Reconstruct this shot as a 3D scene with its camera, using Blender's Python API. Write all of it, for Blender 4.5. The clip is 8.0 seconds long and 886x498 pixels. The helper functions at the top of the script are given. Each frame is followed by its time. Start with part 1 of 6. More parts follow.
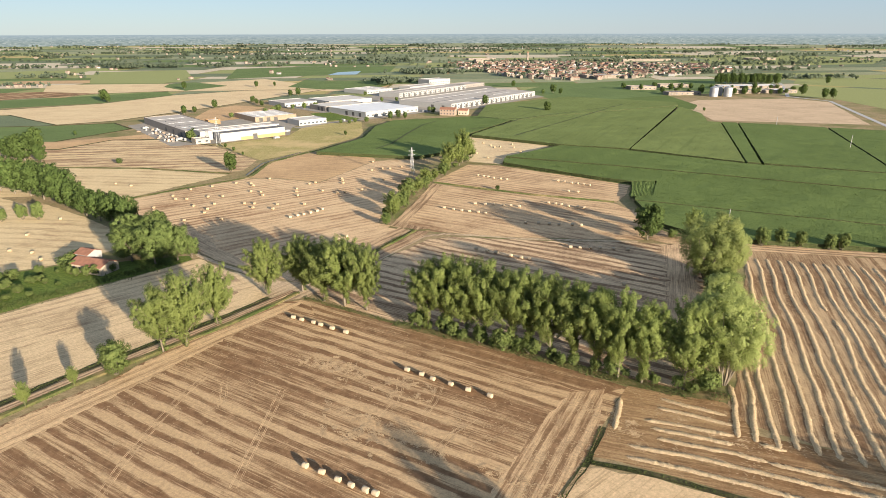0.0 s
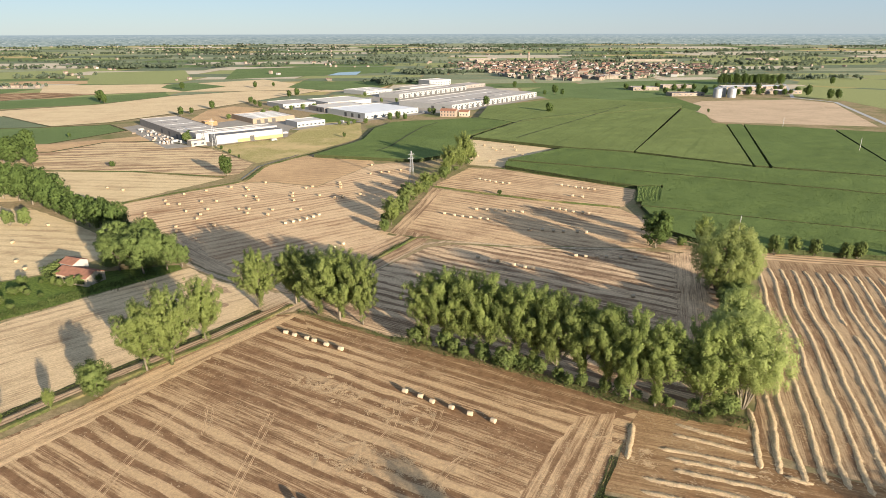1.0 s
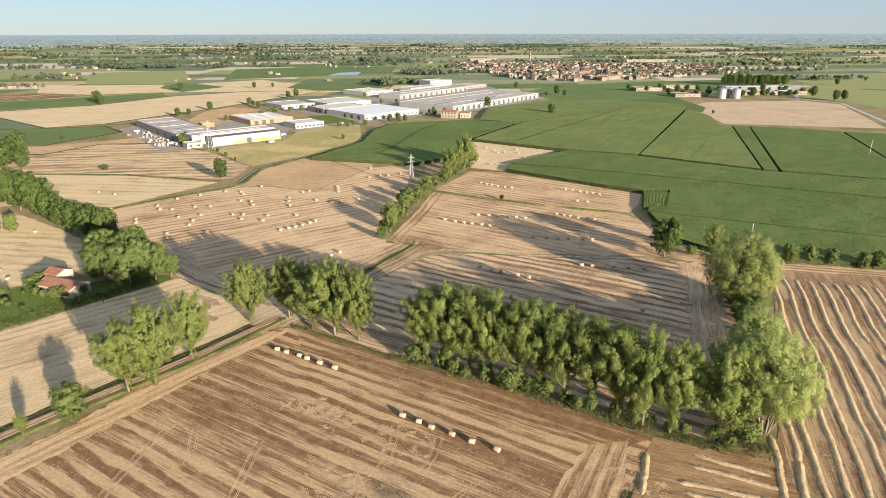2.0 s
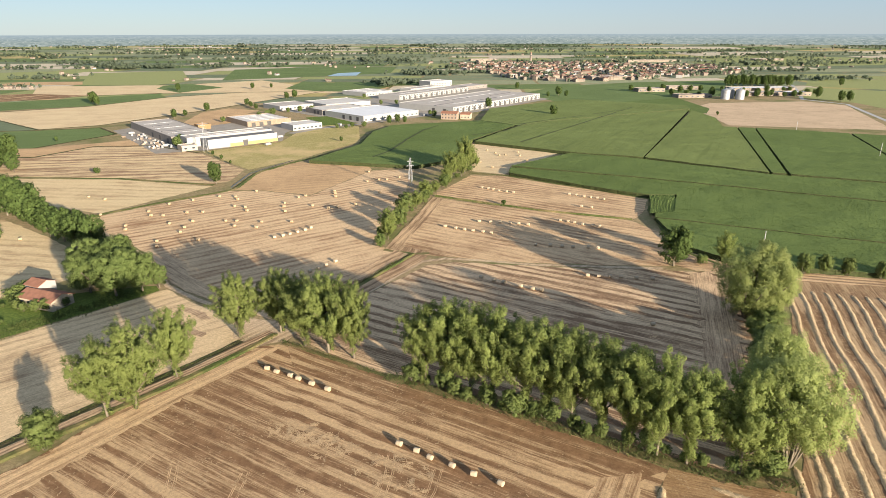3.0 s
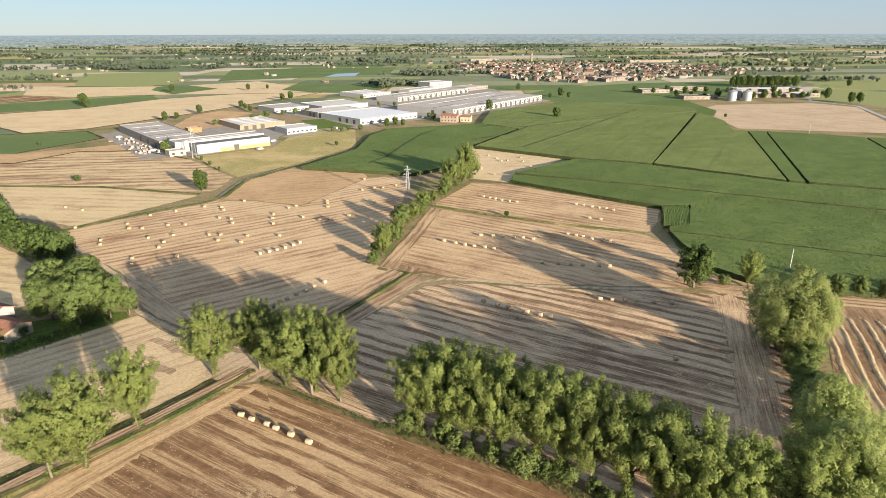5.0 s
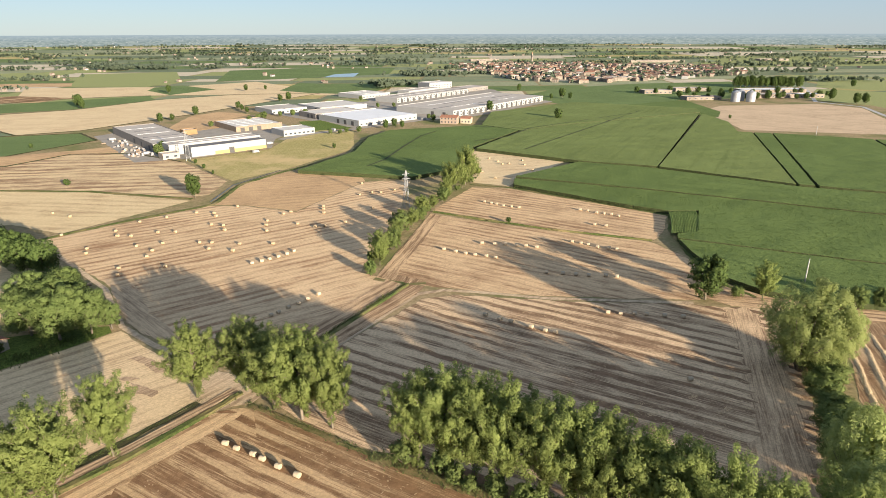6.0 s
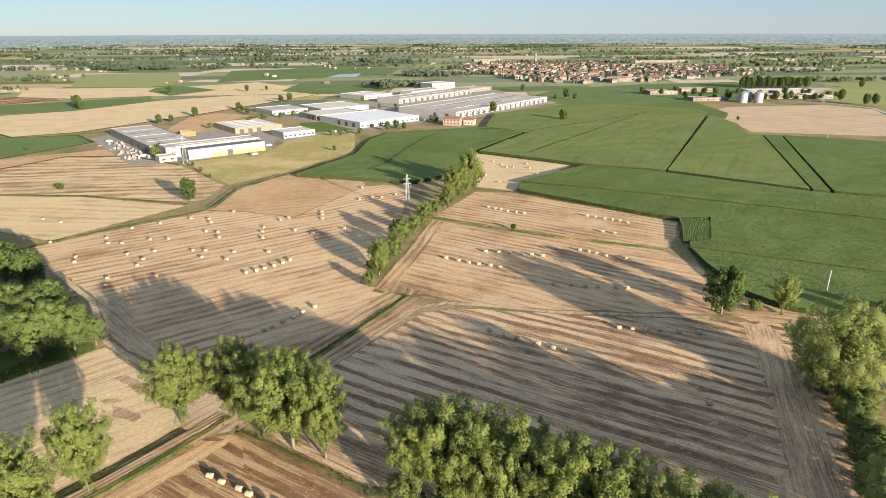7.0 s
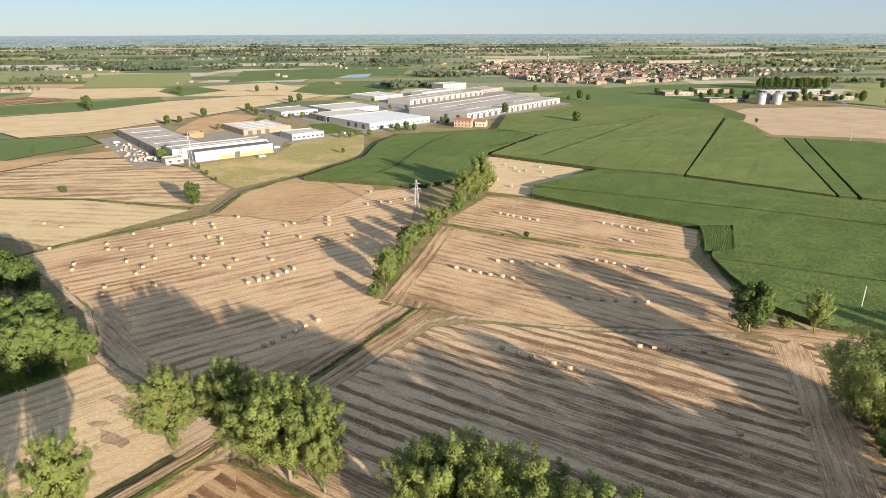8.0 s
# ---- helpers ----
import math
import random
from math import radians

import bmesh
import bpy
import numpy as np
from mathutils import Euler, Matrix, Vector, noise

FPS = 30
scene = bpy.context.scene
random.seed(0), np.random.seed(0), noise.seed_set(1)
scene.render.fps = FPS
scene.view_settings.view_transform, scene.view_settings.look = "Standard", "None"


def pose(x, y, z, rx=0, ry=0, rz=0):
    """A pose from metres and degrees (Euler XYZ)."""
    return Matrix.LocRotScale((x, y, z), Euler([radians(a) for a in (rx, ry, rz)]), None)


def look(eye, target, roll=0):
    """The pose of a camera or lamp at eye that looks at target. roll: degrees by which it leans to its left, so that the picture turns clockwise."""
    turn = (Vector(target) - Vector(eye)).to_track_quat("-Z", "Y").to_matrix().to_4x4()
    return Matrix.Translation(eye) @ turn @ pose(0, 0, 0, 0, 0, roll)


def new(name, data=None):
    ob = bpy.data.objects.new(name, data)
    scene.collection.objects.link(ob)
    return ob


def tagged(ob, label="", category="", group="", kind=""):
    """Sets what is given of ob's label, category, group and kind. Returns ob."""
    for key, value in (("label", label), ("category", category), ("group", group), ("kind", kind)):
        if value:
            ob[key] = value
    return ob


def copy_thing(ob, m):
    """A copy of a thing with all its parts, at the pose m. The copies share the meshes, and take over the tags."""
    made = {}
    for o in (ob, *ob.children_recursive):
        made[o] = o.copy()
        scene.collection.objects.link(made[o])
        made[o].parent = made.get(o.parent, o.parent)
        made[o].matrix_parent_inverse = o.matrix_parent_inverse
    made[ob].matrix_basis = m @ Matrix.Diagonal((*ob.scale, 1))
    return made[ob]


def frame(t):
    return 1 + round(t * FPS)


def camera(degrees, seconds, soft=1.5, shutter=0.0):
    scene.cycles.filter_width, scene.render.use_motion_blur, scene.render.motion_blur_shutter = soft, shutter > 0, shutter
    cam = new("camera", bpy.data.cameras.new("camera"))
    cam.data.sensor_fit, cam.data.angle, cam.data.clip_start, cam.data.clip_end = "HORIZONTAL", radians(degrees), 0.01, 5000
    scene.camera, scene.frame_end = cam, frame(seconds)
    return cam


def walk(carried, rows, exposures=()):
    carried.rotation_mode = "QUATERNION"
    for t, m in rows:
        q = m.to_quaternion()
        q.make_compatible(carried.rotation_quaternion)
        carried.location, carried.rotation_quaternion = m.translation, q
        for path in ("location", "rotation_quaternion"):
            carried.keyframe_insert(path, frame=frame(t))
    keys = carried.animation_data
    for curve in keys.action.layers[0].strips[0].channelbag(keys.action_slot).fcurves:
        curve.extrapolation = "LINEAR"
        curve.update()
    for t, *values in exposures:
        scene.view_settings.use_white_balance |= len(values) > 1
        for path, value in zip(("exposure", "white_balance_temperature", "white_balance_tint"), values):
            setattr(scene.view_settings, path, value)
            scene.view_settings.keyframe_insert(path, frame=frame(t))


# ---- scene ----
cam = camera(72.5, 8.0, soft=0.8)
PATH = [
    (0, (1.400, 0.915, 85.724), (1.365, 10.321, 82.330), -0.12),
    (0.5, (1.414, 5.956, 85.745), (1.383, 15.363, 82.352), -0.11),
    (1, (1.443, 11.030, 85.763), (1.400, 20.437, 82.370), -0.11),
    (1.5, (1.484, 16.135, 85.778), (1.433, 25.542, 82.385), -0.10),
    (3, (1.663, 31.612, 85.805), (1.601, 41.019, 82.413), -0.10),
    (3.5, (1.734, 36.818, 85.808), (1.674, 46.225, 82.416), -0.11),
    (4, (1.807, 42.044, 85.808), (1.745, 51.451, 82.416), -0.11),
    (4.5, (1.879, 47.289, 85.805), (1.818, 56.695, 82.413), -0.11),
    (6, (2.071, 63.108, 85.777), (2.009, 72.515, 82.385), -0.14),
    (6.5, (2.120, 68.404, 85.761), (2.050, 77.811, 82.370), -0.15),
    (7, (2.158, 73.706, 85.743), (2.051, 83.113, 82.351), -0.16),
    (7.5, (2.182, 79.015, 85.721), (2.031, 88.421, 82.330), -0.17),
    (8, (2.190, 84.326, 85.696), (1.910, 93.730, 82.306), -0.19),
]
walk(cam, [(t, look(eye, target, roll)) for t, eye, target, roll in PATH])

# ---- light ----
SUN_ELEVATION, SUN_BEARING = 10.9, 142.5      # degrees; the bearing runs clockwise from +y
scene.view_settings.exposure = 1.5
world = bpy.data.worlds.new("sky")
scene.world = world
world.use_nodes = True
sky = world.node_tree.nodes.new("ShaderNodeTexSky")
sky.sky_type, sky.sun_disc = "NISHITA", False
sky.sun_elevation, sky.sun_rotation = radians(SUN_ELEVATION), radians(SUN_BEARING)
sky.air_density, sky.dust_density, sky.ozone_density = 0.9, 0.02, 1.0
background = world.node_tree.nodes["Background"]
background.inputs["Strength"].default_value = 1.0
clear = world.node_tree.nodes.new("ShaderNodeVectorMath")       # the clear sky, dimmed, plus an even veil of summer haze
clear.operation = "MULTIPLY_ADD"
clear.inputs[1].default_value = (0.0108, 0.0144, 0.0208)
clear.inputs[2].default_value = (0.111, 0.133, 0.166)
world.node_tree.links.new(sky.outputs[0], clear.inputs[0])
world.node_tree.links.new(clear.outputs[0], background.inputs[0])

lamp = bpy.data.lights.new("sun", "SUN")
lamp.energy, lamp.angle, lamp.color = 5.0, radians(0.6), (1.0, 0.85, 0.67)
sun = new("sun", lamp)
e, b = radians(SUN_ELEVATION), radians(SUN_BEARING)
TO_SUN = Vector((math.sin(b) * math.cos(e), math.cos(b) * math.cos(e), math.sin(e)))
sun.matrix_world = look(TO_SUN * 100, (0, 0, 0))


# ---- materials ----
GRAIN = 1.4


class Nodes:
    """Short hand for building a node material."""

    def __init__(self, name, roughness=0.9, specular=0.2):
        self.mat = bpy.data.materials.new(name)
        self.mat.use_nodes = True
        self.tree = self.mat.node_tree
        self.bsdf = self.tree.nodes["Principled BSDF"]
        self.bsdf.inputs["Roughness"].default_value = roughness
        self.bsdf.inputs["Specular IOR Level"].default_value = specular

    def node(self, kind, **given):
        n = self.tree.nodes.new("ShaderNode" + kind)
        for key, value in given.items():
            if key == "operation":
                n.operation = value
            elif key == "data_type":
                n.data_type = value
            elif key == "blend_type":
                n.blend_type = value
        return n

    def put(self, socket, value):
        if isinstance(value, bpy.types.NodeSocket):
            self.tree.links.new(value, socket)
        else:
            socket.default_value = value

    def math(self, operation, a, b=0.0, c=0.0):
        n = self.node("Math", operation=operation)
        for s, v in zip(n.inputs, (a, b, c)):
            self.put(s, v)
        return n.outputs[0]

    def mix(self, fac, a, b, blend="MIX"):
        n = self.node("Mix", data_type="RGBA", blend_type=blend)
        self.put(n.inputs[0], fac)
        self.put(n.inputs[6], a if isinstance(a, bpy.types.NodeSocket) else (*a, 1))
        self.put(n.inputs[7], b if isinstance(b, bpy.types.NodeSocket) else (*b, 1))
        return n.outputs[2]

    def position(self):
        """The place in the world, in units of GRAIN metres, in which all grain and stains are drawn."""
        v = self.node("VectorMath", operation="SCALE")
        self.put(v.inputs[0], self.node("NewGeometry").outputs["Position"])
        v.inputs["Scale"].default_value = 1 / GRAIN
        return v.outputs[0]

    def random(self):
        return self.node("ObjectInfo").outputs["Random"]

    def island(self):
        return self.node("NewGeometry").outputs["Random Per Island"]

    def turned(self, degrees, scale=(1, 1, 1), shift=(0, 0, 0)):
        """World position turned so that x runs across rows that lie at that angle and y along them, then scaled."""
        m = self.node("VectorRotate")
        m.rotation_type = "Z_AXIS"
        self.put(m.inputs["Vector"], self.position())
        self.put(m.inputs["Angle"], radians(90 - degrees))
        v = self.node("VectorMath", operation="MULTIPLY_ADD")
        self.put(v.inputs[0], m.outputs[0])
        self.put(v.inputs[1], scale)
        self.put(v.inputs[2], shift)
        return v.outputs[0]

    def noise(self, vector, scale, detail=3.0, rough=0.55, distortion=0.0):
        n = self.node("TexNoise")
        self.put(n.inputs["Vector"], vector)
        self.put(n.inputs["Scale"], scale)
        self.put(n.inputs["Detail"], detail)
        self.put(n.inputs["Roughness"], rough)
        self.put(n.inputs["Distortion"], distortion)
        return n.outputs[0]

    def ramp(self, value, low, high):
        n = self.node("MapRange")
        n.interpolation_type = "SMOOTHSTEP"
        self.put(n.inputs[0], value)
        self.put(n.inputs[1], low)
        self.put(n.inputs[2], high)
        return n.outputs[0]

    def bump(self, height, strength, distance):
        n = self.node("Bump")
        self.put(n.inputs["Height"], height)
        self.put(n.inputs["Strength"], strength)
        self.put(n.inputs["Distance"], distance)
        self.put(self.bsdf.inputs["Normal"], n.outputs[0])

    def colour(self, value):
        self.put(self.bsdf.inputs["Base Color"], value if isinstance(value, bpy.types.NodeSocket) else (*value, 1))
        return self.mat


def stubble(name, degrees, period, soil, straw, bare=0.5, stripe=0.7, seed=0.0, threads=1.0):
    """A cut field: soil and straw in bands along the rows, with fine lines of stubble, chaff and large stains."""
    k = Nodes(name, 0.95, 0.1)
    p = k.position()
    rows = k.turned(degrees, (1, 1, 0), (seed, seed, 0))
    x = k.node("SeparateXYZ")
    k.put(x.inputs[0], rows)
    wander = k.noise(k.turned(degrees, (0.05, 0.022, 0), (seed, 0, 0)), 1.0, 4, 0.65)
    across = k.math("ADD", k.math("DIVIDE", x.outputs[0], period), k.math("MULTIPLY", wander, 2.2))
    band = k.ramp(k.math("SINE", k.math("MULTIPLY", across, 6.2832)), -0.85, 0.45)
    uneven = k.noise(k.turned(degrees, (0.9 / period, 0.016, 0), (seed * 3, 0, 0)), 1.0, 5, 0.7)
    lines = k.noise(k.turned(degrees, (3.2, 0.05, 0), (0, seed, 0)), 1.0, 3, 0.7)
    fine = k.noise(k.turned(degrees, (2.6, 0.2, 0), (0, seed, 0)), 1.0, 5, 0.75)
    blot = k.noise(p, 0.045, 5, 0.65)
    chaff = k.noise(p, 3.4, 4, 0.8)
    strength = k.ramp(k.noise(k.turned(degrees, (0.05, 0.03, 0), (seed * 5, 2, 0)), 1.0, 4, 0.65), 0.3, 0.7)
    total = k.math("MULTIPLY", k.math("SUBTRACT", band, 0.5), k.math("MULTIPLY", strength, stripe * (1.55 - 0.7 * threads)))
    for value, weight in ((uneven, stripe * 2.0), (lines, (1.7 * stripe + 0.3) * threads), (fine, 1.25), (blot, 1.2), (chaff, 0.75)):
        total = k.math("MULTIPLY_ADD", k.math("SUBTRACT", value, 0.5), weight, total)
    cover = k.ramp(total, -0.36 + (0.5 - bare) * 1.2, 0.36 + (0.5 - bare) * 1.2)
    soils = k.mix(k.ramp(k.noise(p, 0.5, 6, 0.8), 0.25, 0.75), tuple(c * 0.66 for c in soil), tuple(c * 1.35 for c in soil))
    straws = k.mix(k.ramp(k.noise(p, 1.6, 6, 0.8), 0.25, 0.75), tuple(c * 0.72 for c in straw), tuple(min(c * 1.2, 0.8) for c in straw))
    k.bump(k.math("ADD", k.math("MULTIPLY", chaff, 0.7), k.math("MULTIPLY", fine, 0.5)), 0.55, 0.2)
    return k.colour(k.mix(cover, soils, straws))


def grassy(name, dark, light, dry=None, scale=0.5):
    k = Nodes(name, 0.95, 0.1)
    p = k.position()
    fine = k.noise(p, 3.0 * scale, 5, 0.75)
    c = k.mix(k.ramp(fine, 0.3, 0.7), dark, light)
    if dry:
        c = k.mix(k.ramp(k.noise(p, 0.13 * scale, 5, 0.7), 0.42, 0.68), c, dry)
    k.bump(fine, 0.8, 0.3)
    return k.colour(c)


def crop(name, dark, light, degrees, seed=0.0):
    """The top of a tall green crop: plants in rows, with patches of paler growth."""
    k = Nodes(name, 0.95, 0.06)
    p = k.position()
    fine = k.noise(k.turned(degrees, (2.8, 2.0, 1.5), (seed, 0, 0)), 1.0, 5, 0.8)
    patch = k.noise(p, 0.022, 4, 0.6)
    rows = k.noise(k.turned(degrees, (0.35, 0.012, 0), (seed, 0, 0)), 1.0, 2, 0.6)
    c = k.mix(k.ramp(fine, 0.34, 0.66), tuple(v * 0.75 for v in dark), tuple(v * 1.12 for v in light))
    c = k.mix(k.math("MULTIPLY", k.ramp(patch, 0.3, 0.8), 0.35), c, tuple(v * 1.35 for v in light))
    c = k.mix(k.math("MULTIPLY", k.ramp(rows, 0.5, 0.75), 0.35), c, tuple(v * 0.8 for v in dark))
    k.bump(fine, 0.4, 0.12)
    return k.colour(c)


def leafy(name, dark, light, tip=None, through_light=0.3):
    """Leaves: tones that change from bough to bough and a little from leaf to leaf, each tree too, with light shining through."""
    k = Nodes(name, 0.8, 0.15)
    bough = k.ramp(k.noise(k.position(), 0.8, 3, 0.6), 0.3, 0.7)
    c = k.mix(k.math("MULTIPLY_ADD", k.island(), 0.2, k.math("MULTIPLY", bough, 0.8)), dark, light)
    if tip:
        c = k.mix(k.math("MULTIPLY", k.ramp(k.island(), 0.8, 1.0), 0.4), c, tip)
    c = k.mix(k.math("MULTIPLY", k.random(), 0.6), c, tuple(v * 0.6 for v in light))
    k.put(k.bsdf.inputs["Base Color"], c)
    t = k.node("BsdfTranslucent")
    k.put(t.inputs[0], k.mix(0.4, c, (0.22, 0.27, 0.08)))
    m = k.node("MixShader")
    k.put(m.inputs[0], through_light)
    k.tree.links.new(k.bsdf.outputs[0], m.inputs[1])
    k.tree.links.new(t.outputs[0], m.inputs[2])
    k.tree.links.new(m.outputs[0], k.tree.nodes["Material Output"].inputs[0])
    return k.mat


def plain(name, colour, roughness=0.7, vary=0.15, scale=0.6, metal=0.0, streak=0.0):
    """Paint, plaster, concrete or sheet with stains at two sizes."""
    k = Nodes(name, roughness, 0.3)
    k.bsdf.inputs["Metallic"].default_value = metal
    p = k.position()
    n = k.math("MULTIPLY_ADD", k.noise(p, scale, 5, 0.7), 0.6, k.math("MULTIPLY", k.noise(p, scale * 9, 3, 0.6), 0.4))
    c = k.mix(k.ramp(n, 0.3, 0.7), tuple(v * (1 - vary) for v in colour), tuple(min(v * (1 + vary), 0.85) for v in colour))
    if streak:
        v = k.node("VectorMath", operation="MULTIPLY")
        k.put(v.inputs[0], p)
        k.put(v.inputs[1], (1.2, 1.2, 0.12))
        c = k.mix(k.math("MULTIPLY", k.ramp(k.noise(v.outputs[0], 1.0, 4, 0.7), 0.5, 0.8), streak), c, tuple(w * 0.5 for w in colour))
    return k.colour(c)


def barky(name, dark, light):
    k = Nodes(name, 0.95, 0.1)
    v = k.node("VectorMath", operation="MULTIPLY")
    k.put(v.inputs[0], k.position())
    k.put(v.inputs[1], (5, 5, 0.8))
    n = k.noise(v.outputs[0], 1.5, 4, 0.7)
    k.bump(n, 0.7, 0.06)
    return k.colour(k.mix(n, dark, light))


SOIL, STRAW = (0.26, 0.165, 0.094), (0.69, 0.49, 0.285)
M_NEAR = stubble("stubble_near", -30, 3.0, (0.225, 0.13, 0.068), (0.56, 0.388, 0.215), 0.44, 0.95, 3.1, 0.9)
M_HEAD = stubble("stubble_headland", 62, 2.2, (0.25, 0.15, 0.08), (0.63, 0.44, 0.25), 0.5, 0.7, 9.0)
M_VERGE = stubble("stubble_verge", 53, 2.0, (0.29, 0.18, 0.095), (0.67, 0.47, 0.265), 0.6, 0.5, 5.0)
M_LEFT = stubble("stubble_left", 43, 2.8, (0.30, 0.20, 0.115), (0.71, 0.515, 0.305), 0.64, 0.36, 7.7)
M_BALE = stubble("stubble_bale_field", 36, 3.2, (0.30, 0.175, 0.095), (0.70, 0.49, 0.29), 0.6, 0.6, 1.3)
M_MID = stubble("stubble_middle", -31, 3.0, (0.26, 0.155, 0.085), (0.68, 0.475, 0.275), 0.57, 0.5, 12.0)
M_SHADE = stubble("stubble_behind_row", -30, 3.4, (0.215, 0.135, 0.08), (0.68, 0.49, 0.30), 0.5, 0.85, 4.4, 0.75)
M_WIND = stubble("soil_between_windrows", 71, 3.3, (0.21, 0.125, 0.068), (0.51, 0.36, 0.205), 0.46, 0.6, 2.0)
M_WINDSIDE = stubble("soil_between_short_windrows", -17, 3.3, (0.22, 0.125, 0.06), (0.46, 0.31, 0.16), 0.42, 0.35, 6.0)
M_FAR4 = stubble("stubble_pale", -6, 5.0, (0.40, 0.275, 0.155), (0.74, 0.54, 0.31), 0.64, 0.45, 8.0)
M_STREAK = stubble("stubble_streaked", 8, 7.0, (0.30, 0.19, 0.11), (0.72, 0.52, 0.30), 0.5, 0.85, 18.0)
M_END = stubble("stubble_field_end", 40, 2.4, (0.34, 0.235, 0.13), STRAW, 0.62, 0.6, 22.0)
# far stubble, greyed in its base colour to imitate distance haze
M_FARTAN = stubble("hazed_stubble", 12, 9.0, (0.45, 0.38, 0.27), (0.60, 0.52, 0.38), 0.6, 0.25, 33.0)
M_BROWN = stubble("stubble_brown", 20, 4.0, (0.38, 0.25, 0.135), (0.60, 0.405, 0.22), 0.55, 0.3, 8.8)
M_TAN = stubble("stubble_tan", 15, 6.0, (0.52, 0.37, 0.22), (0.76, 0.55, 0.325), 0.6, 0.35, 14.0)
M_CLAY = stubble("bare_clay", 15, 6.0, (0.44, 0.325, 0.21), (0.62, 0.465, 0.305), 0.55, 0.3, 24.0)
M_PLOUGH = stubble("ploughed_rows", 60, 14.0, (0.20, 0.115, 0.06), (0.52, 0.36, 0.2), 0.35, 1.1, 15.0)
M_DIRT = stubble("bare_dirt", 55, 2.0, (0.34, 0.245, 0.155), (0.60, 0.46, 0.30), 0.55, 0.5, 2.2)
M_EDGES = [stubble("stubble_edge", d, 2.2, (0.21, 0.13, 0.074), (0.66, 0.465, 0.275), 0.5, 0.5, 40.0 + d) for d in (78, 58, -13)]
M_WORN = stubble("worn_straw_edge", 71, 1.8, (0.235, 0.15, 0.09), (0.66, 0.475, 0.29), 0.52, 0.3, 51.0, 1.6)
M_SWATH = stubble("worn_straw_by_track", -43, 2.2, (0.25, 0.165, 0.1), (0.67, 0.485, 0.295), 0.55, 0.3, 60.0, 1.4)
M_LANE = stubble("rutted_dirt", 53, 0.85, (0.25, 0.165, 0.10), (0.52, 0.375, 0.235), 0.5, 0.8, 31.0)
M_WEEDS = grassy("dry_weeds", (0.085, 0.085, 0.032), (0.16, 0.15, 0.06), (0.29, 0.20, 0.105), 0.8)
M_ROAD = plain("pale_concrete", (0.42, 0.41, 0.39), 0.9, 0.12, 0.3)
M_YARD = plain("asphalt_yard", (0.30, 0.27, 0.225), 0.9, 0.2, 0.15)
M_GRASS = grassy("verge_grass", (0.05, 0.07, 0.02), (0.125, 0.15, 0.045), (0.26, 0.20, 0.095))
M_LAWN = grassy("garden_grass", (0.06, 0.1, 0.02), (0.17, 0.22, 0.05))
M_YELLOW = grassy("dry_meadow", (0.26, 0.225, 0.08), (0.46, 0.395, 0.16), (0.57, 0.425, 0.215), 0.25)
M_LIME = grassy("pale_crop", (0.22, 0.24, 0.09), (0.34, 0.36, 0.15), None, 0.2)
M_TUFT = leafy("grass_blades", (0.045, 0.07, 0.018), (0.12, 0.15, 0.045), (0.26, 0.23, 0.11))
# dull ditch grass, its colour darkened for the shadow lying in a ditch
M_DITCH = grassy("shaded_ditch", (0.03, 0.032, 0.014), (0.07, 0.075, 0.03), (0.12, 0.10, 0.055))
M_GROUND = grassy("open_ground", (0.22, 0.165, 0.085), (0.42, 0.32, 0.18), (0.16, 0.17, 0.06), 0.25)
M_BARE = stubble("bare_strip", -30, 2.6, (0.23, 0.135, 0.07), (0.55, 0.39, 0.22), 0.3, 0.7, 21.0)
M_CORN = crop("maize", (0.082, 0.119, 0.034), (0.146, 0.197, 0.062), -30)
M_CORN2 = crop("maize_paler", (0.11, 0.142, 0.042), (0.19, 0.232, 0.078), 62, 5.0)
M_SOY = crop("low_crop", (0.095, 0.14, 0.048), (0.165, 0.22, 0.082), 15, 9.0)
# far crops: haze is mixed into these paler, greyer base colours
M_GREENS = [crop("hazed_crop_a", (0.16, 0.19, 0.11), (0.235, 0.265, 0.155), 10, 1.0),
            crop("hazed_crop_b", (0.22, 0.24, 0.135), (0.32, 0.335, 0.2), 80, 2.0),
            crop("hazed_crop_c", (0.12, 0.15, 0.09), (0.18, 0.215, 0.125), 40, 3.0)]
M_POPLAR = leafy("poplar_leaves", (0.165, 0.215, 0.06), (0.31, 0.365, 0.118), (0.39, 0.44, 0.165), 0.5)
M_WILLOW = leafy("willow_leaves", (0.31, 0.37, 0.13), (0.43, 0.485, 0.18), (0.50, 0.54, 0.235), 0.56)
M_BROAD = leafy("broadleaf_leaves", (0.085, 0.125, 0.036), (0.175, 0.23, 0.073), (0.25, 0.29, 0.11))
M_OAK = leafy("dark_tree_leaves", (0.05, 0.085, 0.024), (0.11, 0.16, 0.045), (0.155, 0.205, 0.07))
M_SHRUB = leafy("shrub_leaves", (0.075, 0.115, 0.032), (0.18, 0.225, 0.07), (0.26, 0.29, 0.13))
# far foliage, its base colour tinted bluish for the haze
M_FARLEAF = leafy("hazed_wood_leaves", (0.07, 0.096, 0.066), (0.12, 0.15, 0.1))
# dark maize stems, with the shade of the crop's sides put into the colour
M_STALKSHADE = plain("shaded_maize_stalks", (0.05, 0.06, 0.022), 0.95, 0.35, 2.0)
M_BLADE = leafy("maize_blades", (0.05, 0.08, 0.018), (0.095, 0.135, 0.035))
M_BARK = barky("bark", (0.10, 0.085, 0.062), (0.27, 0.23, 0.175))
M_STRAWBALE = barky("bale_straw", (0.37, 0.295, 0.2), (0.53, 0.44, 0.315))
